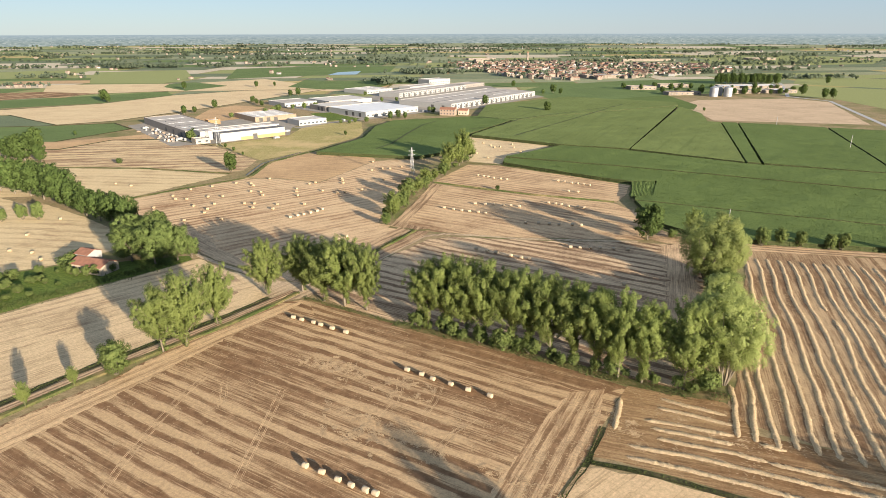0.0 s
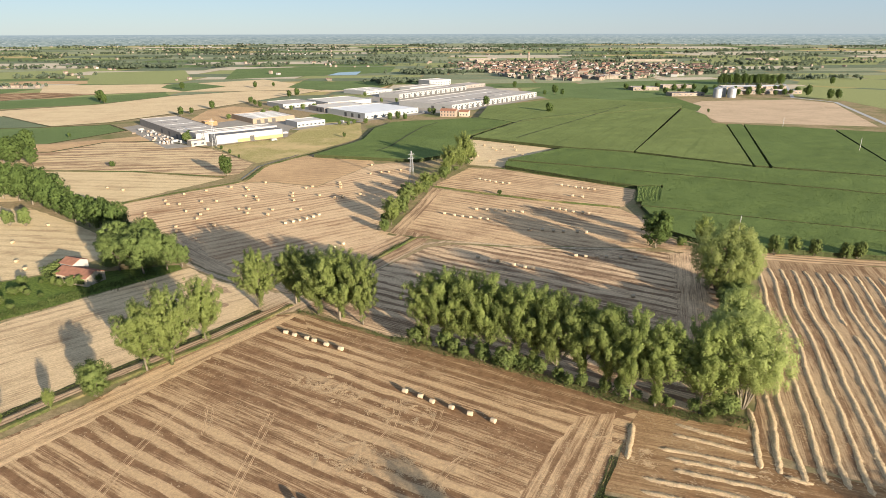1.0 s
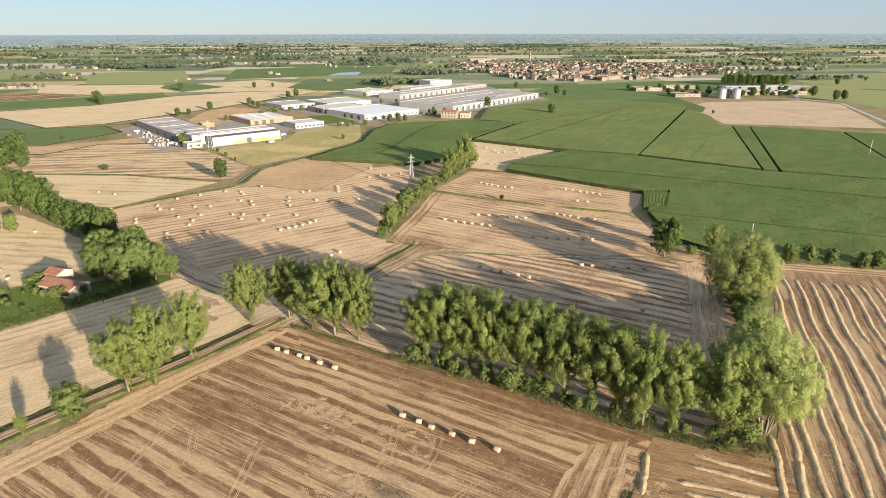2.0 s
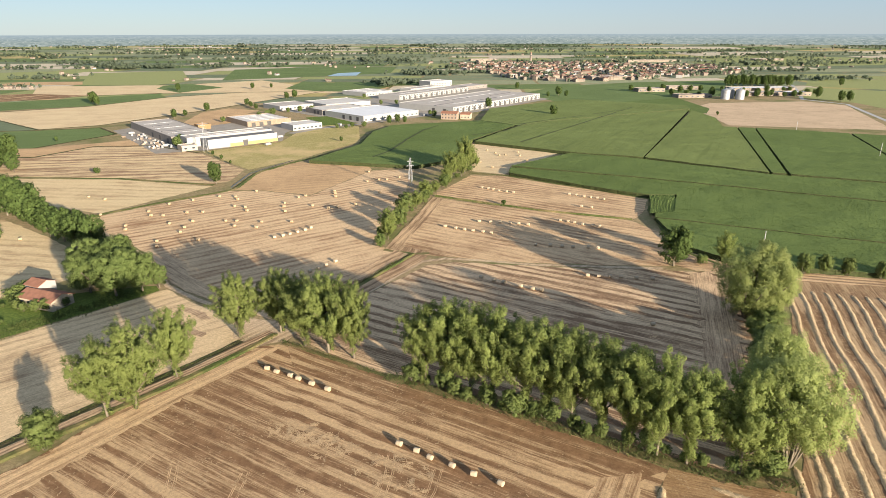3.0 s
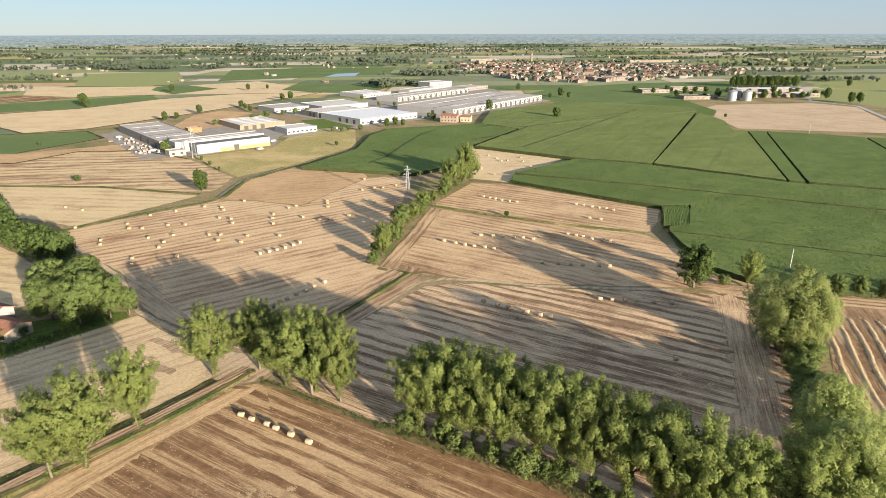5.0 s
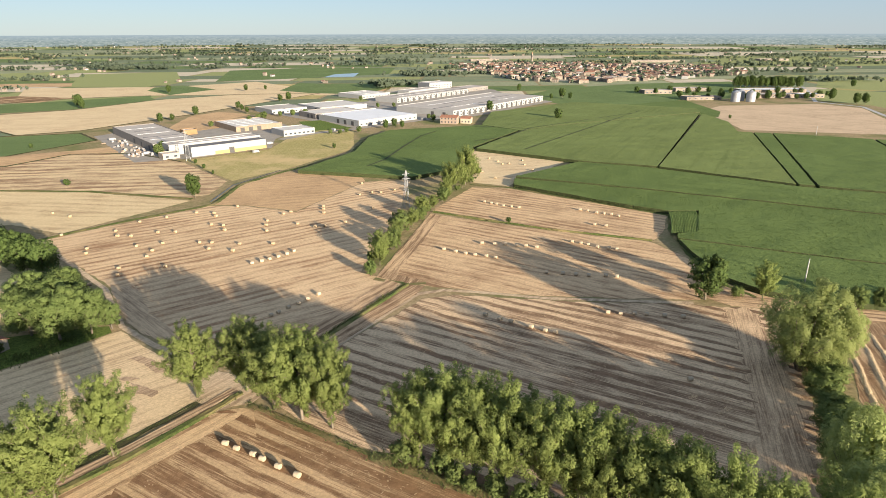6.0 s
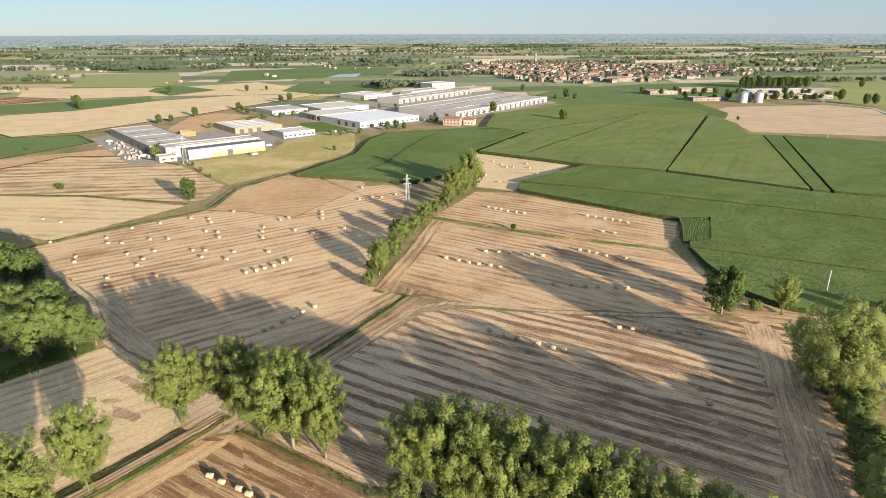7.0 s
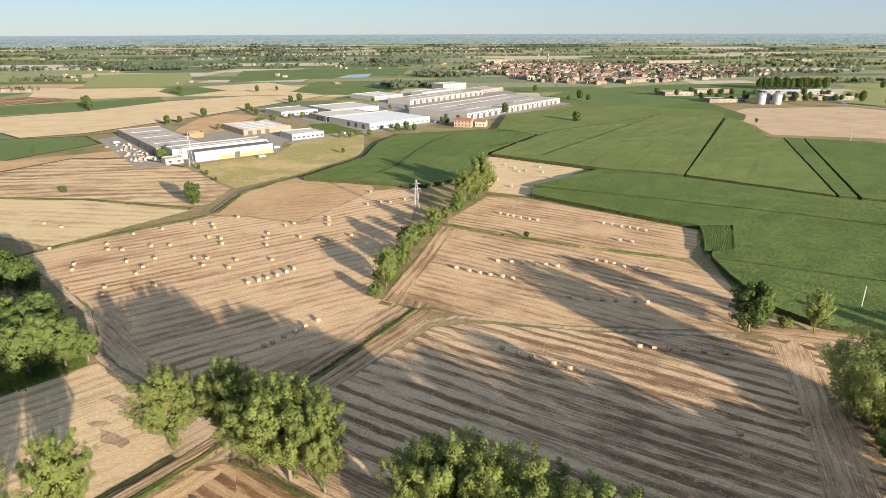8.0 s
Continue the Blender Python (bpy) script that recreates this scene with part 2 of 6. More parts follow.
M_GOLDBALE = barky("bale_straw_golden", (0.29, 0.22, 0.135), (0.43, 0.34, 0.22))
M_BALEEND = plain("bale_end_straw", (0.42, 0.33, 0.21), 0.95, 0.3, 3.0)
k = Nodes("windrow_straw", 0.95, 0.1)
lumps = k.noise(k.position(), 4.5, 5, 0.75)
k.bump(lumps, 1.0, 0.25)
M_WINDROW = k.colour(k.mix(k.ramp(lumps, 0.3, 0.7), (0.42, 0.31, 0.18), (0.70, 0.54, 0.335)))
M_WHITE = plain("white_cladding", (0.31, 0.31, 0.30), 0.6, 0.06, 0.2, 0.0, 0.15)
M_ROOFW = plain("white_roof_sheet", (0.74, 0.74, 0.73), 0.5, 0.07, 0.15)
M_TOWNWALL = plain("town_plaster", (0.225, 0.19, 0.155), 0.95, 0.35, 0.05)
M_TOWNROOF = plain("town_roof_tiles", (0.17, 0.105, 0.08), 0.95, 0.35, 0.08)
M_ROOFP = plain("pale_roof_sheet", (0.56, 0.53, 0.48), 0.8, 0.14, 0.12)
M_WALLG = plain("grey_brown_cladding", (0.22, 0.20, 0.18), 0.85, 0.15, 0.2)
M_ROOFG = plain("grey_roof_sheet", (0.43, 0.39, 0.34), 0.9, 0.16, 0.12)
M_ROOFD = plain("dark_roof_sheet", (0.13, 0.13, 0.135), 0.95, 0.15, 0.15)
M_GATE = plain("dark_gate", (0.07, 0.068, 0.066), 0.6, 0.2, 0.4)
M_GREY = plain("grey_cladding", (0.34, 0.34, 0.34), 0.7, 0.08, 0.2)
M_YELLOWP = plain("yellow_paint", (0.42, 0.33, 0.11), 0.6, 0.08, 0.3)
M_OCHRE = plain("ochre_plaster", (0.25, 0.155, 0.075), 0.8, 0.12, 0.3)
M_TANWALL = plain("tan_panels", (0.255, 0.195, 0.14), 0.9, 0.18, 0.25, 0.0, 0.2)
M_PLASTER = plain("cream_plaster", (0.40, 0.34, 0.26), 0.9, 0.1, 0.5, 0.0, 0.25)
M_TILE = plain("terracotta_tiles", (0.26, 0.125, 0.08), 0.85, 0.28, 0.9)
M_BRICK = plain("pale_brick", (0.29, 0.225, 0.175), 0.9, 0.15, 0.8)
M_GLASS = plain("window_glass", (0.05, 0.06, 0.07), 0.15, 0.1, 0.4)
M_STEEL = plain("galvanised_steel", (0.32, 0.33, 0.34), 0.55, 0.1, 0.5, 0.4)
M_POLE = plain("concrete_pole", (0.36, 0.35, 0.33), 0.9, 0.1, 1.0)
k = Nodes("pond_water", 0.05, 0.5)
k.put(k.bsdf.inputs["Base Color"], (0.06, 0.08, 0.08, 1.0))
M_POND = k.mat


# ---- building blocks ----
def mesh(name, verts, faces, material, smooth=False):
    me = bpy.data.meshes.new(name)
    me.from_pydata([tuple(v) for v in verts], [], faces)
    if isinstance(material, (list, tuple)):
        for m in material:
            me.materials.append(m)
    else:
        me.materials.append(material)
    if smooth:
        me.polygons.foreach_set("use_smooth", [True] * len(me.polygons))
    me.update()
    return me


def child(name, data, parent, label="", m=None):
    ob = new(name, data)
    ob.parent = parent
    if m is not None:
        ob.matrix_basis = m
    return tagged(ob, label)


def thing(name, label, category, group="", kind="", m=None, data=None):
    ob = new(name, data)
    if m is not None:
        ob.matrix_basis = m
    return tagged(ob, label, category, group, kind)


def box_data(x0, x1, y0, y1, z0, z1):
    v = [(x, y, z) for z in (z0, z1) for x, y in ((x0, y0), (x1, y0), (x1, y1), (x0, y1))]
    f = [(3, 2, 1, 0), (4, 5, 6, 7), (0, 1, 5, 4), (1, 2, 6, 5), (2, 3, 7, 6), (3, 0, 4, 7)]
    return v, f


def joined(*pieces):
    verts, faces = [], []
    for v, f in pieces:
        k = len(verts)
        verts += list(v)
        faces += [tuple(i + k for i in face) for face in f]
    return verts, faces


def tube(points, radii, sides=6):
    """A tapered tube along points."""
    verts, faces = [], []
    pts = [Vector(p) for p in points]
    for i, p in enumerate(pts):
        d = (pts[min(i + 1, len(pts) - 1)] - pts[max(i - 1, 0)]).normalized()
        a = d.orthogonal().normalized()
        c = d.cross(a)
        for s in range(sides):
            w = 2 * math.pi * s / sides
            verts.append(p + (a * math.cos(w) + c * math.sin(w)) * radii[i])
    for i in range(len(pts) - 1):
        for s in range(sides):
            q = (s + 1) % sides
            faces.append((i * sides + s, i * sides + q, (i + 1) * sides + q, (i + 1) * sides + s))
    faces.append(tuple(range(sides - 1, -1, -1)))
    faces.append(tuple(range((len(pts) - 1) * sides, len(pts) * sides)))
    return verts, faces


def sheet(outline, z, skirt=0.0):
    """A flat plot with a low edge all round."""
    bm = bmesh.new()
    top = [bm.verts.new((x, y, z)) for x, y in outline]
    face = bm.faces.new(top)
    face.normal_update()
    if face.normal.z < 0:
        face.normal_flip()
    if skirt:
        low = [bm.verts.new((x, y, z - skirt)) for x, y in outline]
        for i in range(len(top)):
            j = (i + 1) % len(top)
            bm.faces.new((top[i], low[i], low[j], top[j]))
    bmesh.ops.triangulate(bm, faces=[f for f in bm.faces if len(f.verts) > 4])
    bmesh.ops.recalc_face_normals(bm, faces=bm.faces)
    return bm


PLOTS = []


def plot(name, outline, z, material, label, category="field", ragged=0.5, step=3.5):
    """A field or yard: its edges waver a little, and each lies a hair higher than the one before."""
    r = random.Random(label + str(outline[0]))
    edge = []
    for (x0, y0), (x1, y1) in zip(outline, outline[1:] + outline[:1]):
        n = max(1, min(90, int(math.hypot(x1 - x0, y1 - y0) / step)))
        edge += [(x0 + (x1 - x0) * i / n + r.uniform(-ragged, ragged), y0 + (y1 - y0) * i / n + r.uniform(-ragged, ragged)) for i in range(n)]
    PLOTS.append(name)
    bm = sheet(edge, 0.002 * len(PLOTS))
    me = bpy.data.meshes.new(name)
    bm.to_mesh(me)
    bm.free()
    me.materials.append(material)
    return thing(name, label, category, kind="structure", data=me)


def ribbon(name, line, width, z, material, label, category="track", wobble=0.15, kind="structure", rise=0.0):
    """A strip along a line, its edges a little uneven; rise lifts the middle (a bank) or sinks it (a ditch)."""
    r = random.Random(name + str(line[0]))
    pts = []
    for (x0, y0), (x1, y1) in zip(line, line[1:]):
        n = max(1, int(math.hypot(x1 - x0, y1 - y0) / 3))
        pts += [(x0 + (x1 - x0) * i / n, y0 + (y1 - y0) * i / n) for i in range(n)]
    pts.append(line[-1])
    verts, faces = [], []
    for i, (x, y) in enumerate(pts):
        a, c = pts[max(i - 1, 0)], pts[min(i + 1, len(pts) - 1)]
        d = math.hypot(c[0] - a[0], c[1] - a[1]) or 1
        nx, ny = -(c[1] - a[1]) / d, (c[0] - a[0]) / d
        w0, w1 = (width / 2 * (1 + r.uniform(-wobble, wobble)) for _ in range(2))
        verts += [(x + nx * w0, y + ny * w0, z), (x, y, z + rise), (x - nx * w1, y - ny * w1, z)]
    for i in range(len(pts) - 1):
        k = 3 * i
        faces += [(k + 1, k, k + 3, k + 4), (k + 2, k + 1, k + 4, k + 5)]
    ob = thing(name, label, category, kind=kind, data=mesh(name, verts, faces, material))
    return ob


def berm(name, line, top, base, height, material, label, category):
    """A low causeway or bank with a flat top and sloping sides."""
    r = random.Random(label + str(line[1]))
    pts = []
    for (x0, y0), (x1, y1) in zip(line, line[1:]):
        n = max(1, int(math.hypot(x1 - x0, y1 - y0) / 2))
        pts += [(x0 + (x1 - x0) * i / n, y0 + (y1 - y0) * i / n) for i in range(n)]
    pts.append(line[-1])
    verts, faces = [], []
    for i, (x, y) in enumerate(pts):
        a, c = pts[max(i - 2, 0)], pts[min(i + 2, len(pts) - 1)]
        d = math.hypot(c[0] - a[0], c[1] - a[1]) or 1
        nx, ny = -(c[1] - a[1]) / d, (c[0] - a[0]) / d
        for w, z in ((base / 2, -0.03), (top / 2, height), (top / 6, height * 0.93), (-top / 6, height * 0.93), (-top / 2, height), (-base / 2, -0.03)):
            q = w + r.uniform(-.12, .12)
            verts.append((x + nx * q, y + ny * q, z * r.uniform(0.88, 1.1)))
    for i in range(len(pts) - 1):
        for k in range(5):
            a = 6 * i + k
            faces.append((a + 1, a, a + 6, a + 7))
    return thing(name, label, category, kind="structure", data=mesh(name, verts, faces, material))


def inside(x, y, outline):
    hit = False
    for (x0, y0), (x1, y1) in zip(outline, outline[1:] + outline[:1]):
        if (y0 > y) != (y1 > y) and x < (x1 - x0) * (y - y0) / (y1 - y0) + x0:
            hit = not hit
    return hit


def onto(x, y, outline):
    best = None
    for (x0, y0), (x1, y1) in zip(outline, outline[1:] + outline[:1]):
        dx, dy = x1 - x0, y1 - y0
        k = max(0, min(1, ((x - x0) * dx + (y - y0) * dy) / (dx * dx + dy * dy)))
        px, py = x0 + k * dx, y0 + k * dy
        d = math.hypot(px - x, py - y)
        if best is None or d < best[0]:
            best = (d, px, py)
    return best


def standing_crop(name, outline, height, step, material, label, rough=0.045, blades=0.0):
    """A block of tall crop: an uneven top of plants, and sides down to the soil."""
    r = random.Random(name + str(outline[0]))
    xs, ys = [p[0] for p in outline], [p[1] for p in outline]
    x0, y0 = min(xs), min(ys)
    nx, ny = int((max(xs) - x0) / step) + 2, int((max(ys) - y0) / step) + 2
    cells = {(i, j) for i in range(nx) for j in range(ny) if inside(x0 + (i + 0.5) * step, y0 + (j + 0.5) * step, outline)}
    index, verts, faces = {}, [], []
    edge = set()
    for i, j in cells:
        for di, dj in ((1, 0), (-1, 0), (0, 1), (0, -1)):
            if (i + di, j + dj) not in cells:
                edge |= {(i + max(di, 0), j + max(dj, 0)), (i + max(di, 0) + (0 if di else 1), j + max(dj, 0) + (0 if dj else 1))}

    def corner(i, j):
        if (i, j) not in index:
            x, y = x0 + i * step, y0 + j * step
            if (i, j) in edge:
                d, x, y = onto(x, y, outline)
                x, y = x + r.uniform(-0.1, 0.1), y + r.uniform(-0.1, 0.1)
            else:
                x, y = x + r.uniform(-0.3, 0.3) * step, y + r.uniform(-0.3, 0.3) * step
            index[(i, j)] = len(verts)
            verts.append((x, y, height + r.uniform(-rough, rough) + 0.25 * noise.noise((x * 0.08, y * 0.08, 0))))
        return index[(i, j)]

    low, sides = {}, []

    def foot(k):
        if k not in low:
            low[k] = len(verts)
            verts.append((verts[k][0] + r.uniform(-0.03, 0.03), verts[k][1] + r.uniform(-0.03, 0.03), -0.05))
        return low[k]

    for i, j in sorted(cells):
        a, b, c, d = corner(i, j), corner(i + 1, j), corner(i + 1, j + 1), corner(i, j + 1)
        faces += [(a, b, c), (a, c, d)] if (i + j) % 2 else [(a, b, d), (b, c, d)]
        for (di, dj), (p, q) in zip(((0, -1), (1, 0), (0, 1), (-1, 0)), ((a, b), (b, c), (c, d), (d, a))):
            if (i + di, j + dj) not in cells:
                sides.append((p, foot(p), foot(q), q))
    tops = len(faces)
    area = len(cells) * step * step
    for _ in range(int(area * blades)):
        x, y = r.uniform(x0, max(xs)), r.uniform(y0, max(ys))
        if not inside(x, y, outline):
            continue
        z, a, q = height + r.uniform(-0.1, 0.35), r.uniform(0, 6.283), r.uniform(0.25, 0.5)
        cx, cy, w = math.cos(a) * q, math.sin(a) * q, r.uniform(0.08, 0.18)
        wx, wy = -math.sin(a) * w, math.cos(a) * w
        k = len(verts)
        verts += [(x - wx, y - wy, z - 0.35), (x + wx, y + wy, z - 0.35), (x + cx * .6 + wx, y + cy * .6 + wy, z + 0.1), (x + cx, y + cy, z - 0.05)]
        faces += [(k, k + 1, k + 2, k + 3)]
    if blades:
        for (ax, ay), (bx, by) in zip(outline, outline[1:] + outline[:1]):
            for _ in range(int(math.hypot(bx - ax, by - ay) * 9)):
                u, z, a, q = r.random(), r.uniform(0.3, height), r.uniform(0, 6.283), r.uniform(0.25, 0.55)
                x, y = ax + (bx - ax) * u, ay + (by - ay) * u
                cx, cy = math.cos(a) * q, math.sin(a) * q
                k = len(verts)
                verts += [(x - cy * .18, y + cx * .18, z - .25), (x + cy * .18, y - cx * .18, z - .25), (x + cx * .6 + cy * .15, y + cy * .6 - cx * .15, z + .12), (x + cx, y + cy, z - .1)]
                faces.append((k, k + 1, k + 2, k + 3))
    me = mesh(name, verts, faces + sides, (material, M_STALKSHADE, M_BLADE))
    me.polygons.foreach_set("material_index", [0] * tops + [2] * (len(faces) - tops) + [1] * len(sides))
    return thing(name, label, "crop", kind="stuff", data=me)


# ---- trees ----
def leaf_mesh(name, clumps, per, size, material, seed, flat=0.75, inner=0.0):
    """A crown: clumps (x, y, z, r), each a shell of small leaves that face outwards, so that a clump is lit as one soft form; a share of larger leaves fills the inside."""
    g = np.random.default_rng(seed)
    c = np.array(clumps, float)
    middle = c[:, :3].mean(axis=0)
    out = c[:, :3] - middle
    out /= np.linalg.norm(out, axis=1, keepdims=True) + 1e-6
    weight = (c[:, 3] / c[:, 3].mean()) ** 1.6
    count = np.maximum(3, (per * weight).astype(int))
    c, out = np.repeat(c, count, axis=0), np.repeat(out, count, axis=0)
    n = len(c)
    d = g.normal(size=(n, 3))
    d /= np.linalg.norm(d, axis=1, keepdims=True)
    reach = c[:, 3:4] * (0.4 + 0.72 * g.random((n, 1)) ** 0.7)
    p = c[:, :3] + d * reach * np.array([1, 1, flat])
    p[:, 2] = np.maximum(p[:, 2], 0.12)
    nrm = d * 0.8 + out * 0.3 + g.normal(size=(n, 3)) * 0.3 + np.array([0, 0, 0.15])
    nrm /= np.linalg.norm(nrm, axis=1, keepdims=True)
    t = np.cross(nrm, g.normal(size=(n, 3)))
    t /= np.linalg.norm(t, axis=1, keepdims=True)
    b = np.cross(nrm, t)
    s = size * (0.6 + 0.8 * g.random((n, 1)))
    if inner:
        deep = g.random(n) < inner
        p[deep, :2] = middle[:2] + (p[deep, :2] - middle[:2]) * (0.35 + 0.45 * g.random((deep.sum(), 1)))
        p[deep, 2] = middle[2] + (p[deep, 2] - middle[2]) * (0.6 + 0.3 * g.random(deep.sum()))
        s[deep] *= 2.6
    wide = 0.66
    verts = np.stack([p + t * s * 0.85, p - t * s * 0.45 + b * s * wide, p - t * s * 0.45 - b * s * wide], axis=1).reshape(-1, 3)
    me = bpy.data.meshes.new(name)
    me.vertices.add(3 * n)
    me.loops.add(3 * n)
    me.polygons.add(n)
    me.vertices.foreach_set("co", verts.astype(np.float32).ravel())
    me.loops.foreach_set("vertex_index", np.arange(3 * n, dtype=np.int32))
    me.polygons.foreach_set("loop_start", np.arange(0, 3 * n, 3, dtype=np.int32))
    me.materials.append(material)
    me.update(calc_edges=True)
    soft = d * 0.62 + out * 0.55 + nrm * 0.12
    soft /= np.linalg.norm(soft, axis=1, keepdims=True)
    me.polygons.foreach_set("use_smooth", np.ones(n, dtype=bool))
    me.normals_split_custom_set_from_vertices(np.repeat(soft, 3, axis=0).tolist())
    return me


def limb(r, start, direction, length, radius, bend=0.25, up=0.15, steps=5):
    p, d = Vector(start), Vector(direction).normalized()
    pts, rad = [p.copy()], [radius]
    for i in range(1, steps + 1):
        d = (d + Vector((r.uniform(-bend, bend), r.uniform(-bend, bend), r.uniform(-bend, bend) + up))).normalized()
        p = p + d * (length / steps)
        pts.append(p.copy())
        rad.append(radius * (1 - i / steps * 0.85))
    return pts, rad


def lobes(r, number, centre, radii, size, inner=0.45, low=-0.8):
    """Tufts of foliage spread through an egg-shaped crown, most of them near its outside."""
    out = []
    for i in range(number):
        a, c = i * 2.39996 + r.uniform(-.4, .4), low + (1 - low) * (i + r.random()) / number
        s = math.sqrt(max(0.0, 1 - (c ** 4 if c > 0 else c * c)))
        w = r.uniform(inner, 1.0) ** 0.6
        out.append((centre[0] + radii[0] * w * s * math.cos(a), centre[1] + radii[1] * w * s * math.sin(a), centre[2] + radii[2] * w * c, r.uniform(*size)))
    return out


def make_tree(kind, seed, detail):
    """A tree about ten metres high, as a trunk with limbs and a crown of leaves; placed copies are scaled."""
    r = random.Random(seed)
    wood, clumps = [], []
    skip = (1, 2, 4)[detail]
    if kind in ("poplar", "row_poplar"):
        row = kind == "row_poplar"
        low, wide = (2.3, 3.1) if row else (1.5, 3.5)
        top = limb(r, (0, 0, -0.1), (r.uniform(-.05, .05), r.uniform(-.05, .05), 1), 8.2, 0.16, 0.05, 0.05, 8)
        wood.append(tube(*top, 7))
        number = 36
        for i in range(number):
            a = i * 2.4 + r.uniform(-.45, .45)
            start = low + (6.4 - low) * (i / number) ** 1.1 + r.uniform(-.3, .3)
            base = top[0][0].lerp(top[0][-1], start / 8.2)
            end = min(9.75, start + r.uniform(2.2, 3.6))
            u = (end - low) / (10 - low)
            reach = wide * r.uniform(0.72, 1.05) * min(1.0, 0.6 + 0.8 * u) * (1.0 if u < 0.7 else math.sqrt(max(0.1, 1 - ((u - 0.7) / 0.32) ** 2)))
            tip = Vector((math.cos(a) * reach, math.sin(a) * reach, end))
            knee = base.lerp(tip, 0.5) + Vector((math.cos(a), math.sin(a), 0)) * reach * 0.16
            pts = [base.lerp(knee, q).lerp(knee.lerp(tip, q), q) for q in (0, 0.25, 0.5, 0.75, 0.92)]
            if i % skip == 0:
                wood.append(tube(pts, (0.065, 0.05, 0.036, 0.022, 0.01), 4))
            for j in range(11):
                q = 0.25 + 0.75 * (j + r.random()) / 11
                x, y, z = base.lerp(knee, q).lerp(knee.lerp(tip, q), q)
                f = 0.5 * q
                clumps.append((x + r.uniform(-f, f), y + r.uniform(-f, f), z + r.uniform(-.25, .25), r.uniform(.18, .4)))
        for j in range(22):
            clumps.append((r.uniform(-1.0, 1.0), r.uniform(-1.0, 1.0), r.uniform(7.4, 9.6), r.uniform(.25, .42)))
        for j in range(30 if row else 12):
            z = r.uniform(0.4, 3.2)
            clumps.append((r.uniform(-.45, .45), r.uniform(-.45, .45), z, r.uniform(.2, .42)))
        per, size, mat, flat = 92, 0.082, M_POPLAR, 1.4
    elif kind == "willow":
        for i in range(0, 11, 1 if detail == 0 else 2):
            a = i * 0.571 + r.uniform(-.3, .3)
            lean = r.uniform(0.12, 0.62)
            pts, rad = limb(r, (math.cos(a) * .15, math.sin(a) * .15, -0.1), (math.cos(a) * lean, math.sin(a) * lean, 1), r.uniform(6.5, 8.6), 0.11, 0.1, 0.02, 7)
            wood.append(tube(pts, rad, 6))
            for j, q in enumerate(pts[2:6]):
                for _ in range(2):
                    b = a + r.uniform(-1.2, 1.2)
                    sub, srad = limb(r, q, (math.cos(b), math.sin(b), 1.0), r.uniform(1, 2.4), 0.035, 0.2, 0.1, 4)
                    wood.append(tube(sub, srad, 4))
                    clumps.append((*sub[-1], r.uniform(.3, .6)))
        open_stems = seed % 4 == 0
        for x, y, z, q in lobes(r, 130 if open_stems else 150, (0, 0, 5.2), (3.6, 3.6, 4.5), (0.22, 0.55), 0.5, -0.45 if open_stems else -0.93):
            taper = 1.0 - 0.34 * max(0.0, (4.2 - z) / 3.2)
            clumps.append((x * taper, y * taper, z, q))
        for i in range(70):
            clumps.append(lobes(r, 1, (0, 0, 5.3), (4.2, 4.2, 4.6), (0.16, 0.38), 0.85, r.uniform(-.35 if open_stems else -.75, .95))[0])
        for i in range(0 if open_stems else 34):
            a, q = r.uniform(0, 6.28), r.uniform(0.9, 2.6)
            clumps.append((math.cos(a) * q, math.sin(a) * q, r.uniform(0.5, 2.6), r.uniform(.3, .55)))
        per, size, mat, flat = 160, 0.078, M_WILLOW, 1.6
    elif kind in ("broad", "oak"):
        trunk = limb(r, (0, 0, -0.1), (0, 0, 1), 4.2, 0.26, 0.06, 0.0, 5)
        wood.append(tube(*trunk, 8))
        for i in range(0, 16, skip):
            a = i * 2.4
            pts, rad = limb(r, trunk[0][2 + i % 4], (math.cos(a), math.sin(a), r.uniform(.3, 1.4)), r.uniform(3.0, 4.4), 0.11, 0.18, 0.1, 5)
            wood.append(tube(pts, rad, 5))
        for x, y, z, q in lobes(r, 62, (0, 0, 5.3), (3.6, 3.6, 4.3), (0.5, 1.1), 0.55, -0.95):
            clumps.append((x + r.uniform(-.3, .3), y + r.uniform(-.3, .3), z, q))
        for i in range(30):
            clumps.append(lobes(r, 1, (0, 0, 5.3), (4.1, 4.1, 4.6), (0.3, 0.6), 0.85, r.uniform(-.85, .95))[0])
        per, size, mat, flat = 200, 0.14, M_BROAD if kind == "broad" else M_OAK, 0.85
    else:
        for i in range(0, 9, skip):
            a = i * 2.4
            pts, rad = limb(r, (math.cos(a) * .2, math.sin(a) * .2, -0.1), (math.cos(a) * .8, math.sin(a) * .8, 1), r.uniform(4, 8), 0.16, 0.15, 0.08, 5)
            wood.append(tube(pts, rad, 5))
        for x, y, z, q in lobes(r, 46, (0, 0, 5.0), (3.7, 3.7, 4.3), (0.6, 1.3), 0.5, -0.9):
            clumps.append((x + r.uniform(-.5, .5), y + r.uniform(-.5, .5), z, q))
        for i in range(20):
            clumps.append(lobes(r, 1, (0, 0, 5.0), (4.3, 4.3, 4.7), (0.4, 0.8), 0.85, r.uniform(-.8, .95))[0])
        per, size, mat, flat = 150, 0.2, M_SHRUB, 0.85
    v, f = joined(*wood)
    share, grow = ((1.0, 1.0), (0.24, 1.9), (0.06, 3.6))[detail]
    return mesh("trunk", v, f, M_BARK, True), leaf_mesh("crown", clumps, max(3, int(per * share)), size * grow, mat, seed, flat, 0.1)


TREES = {}


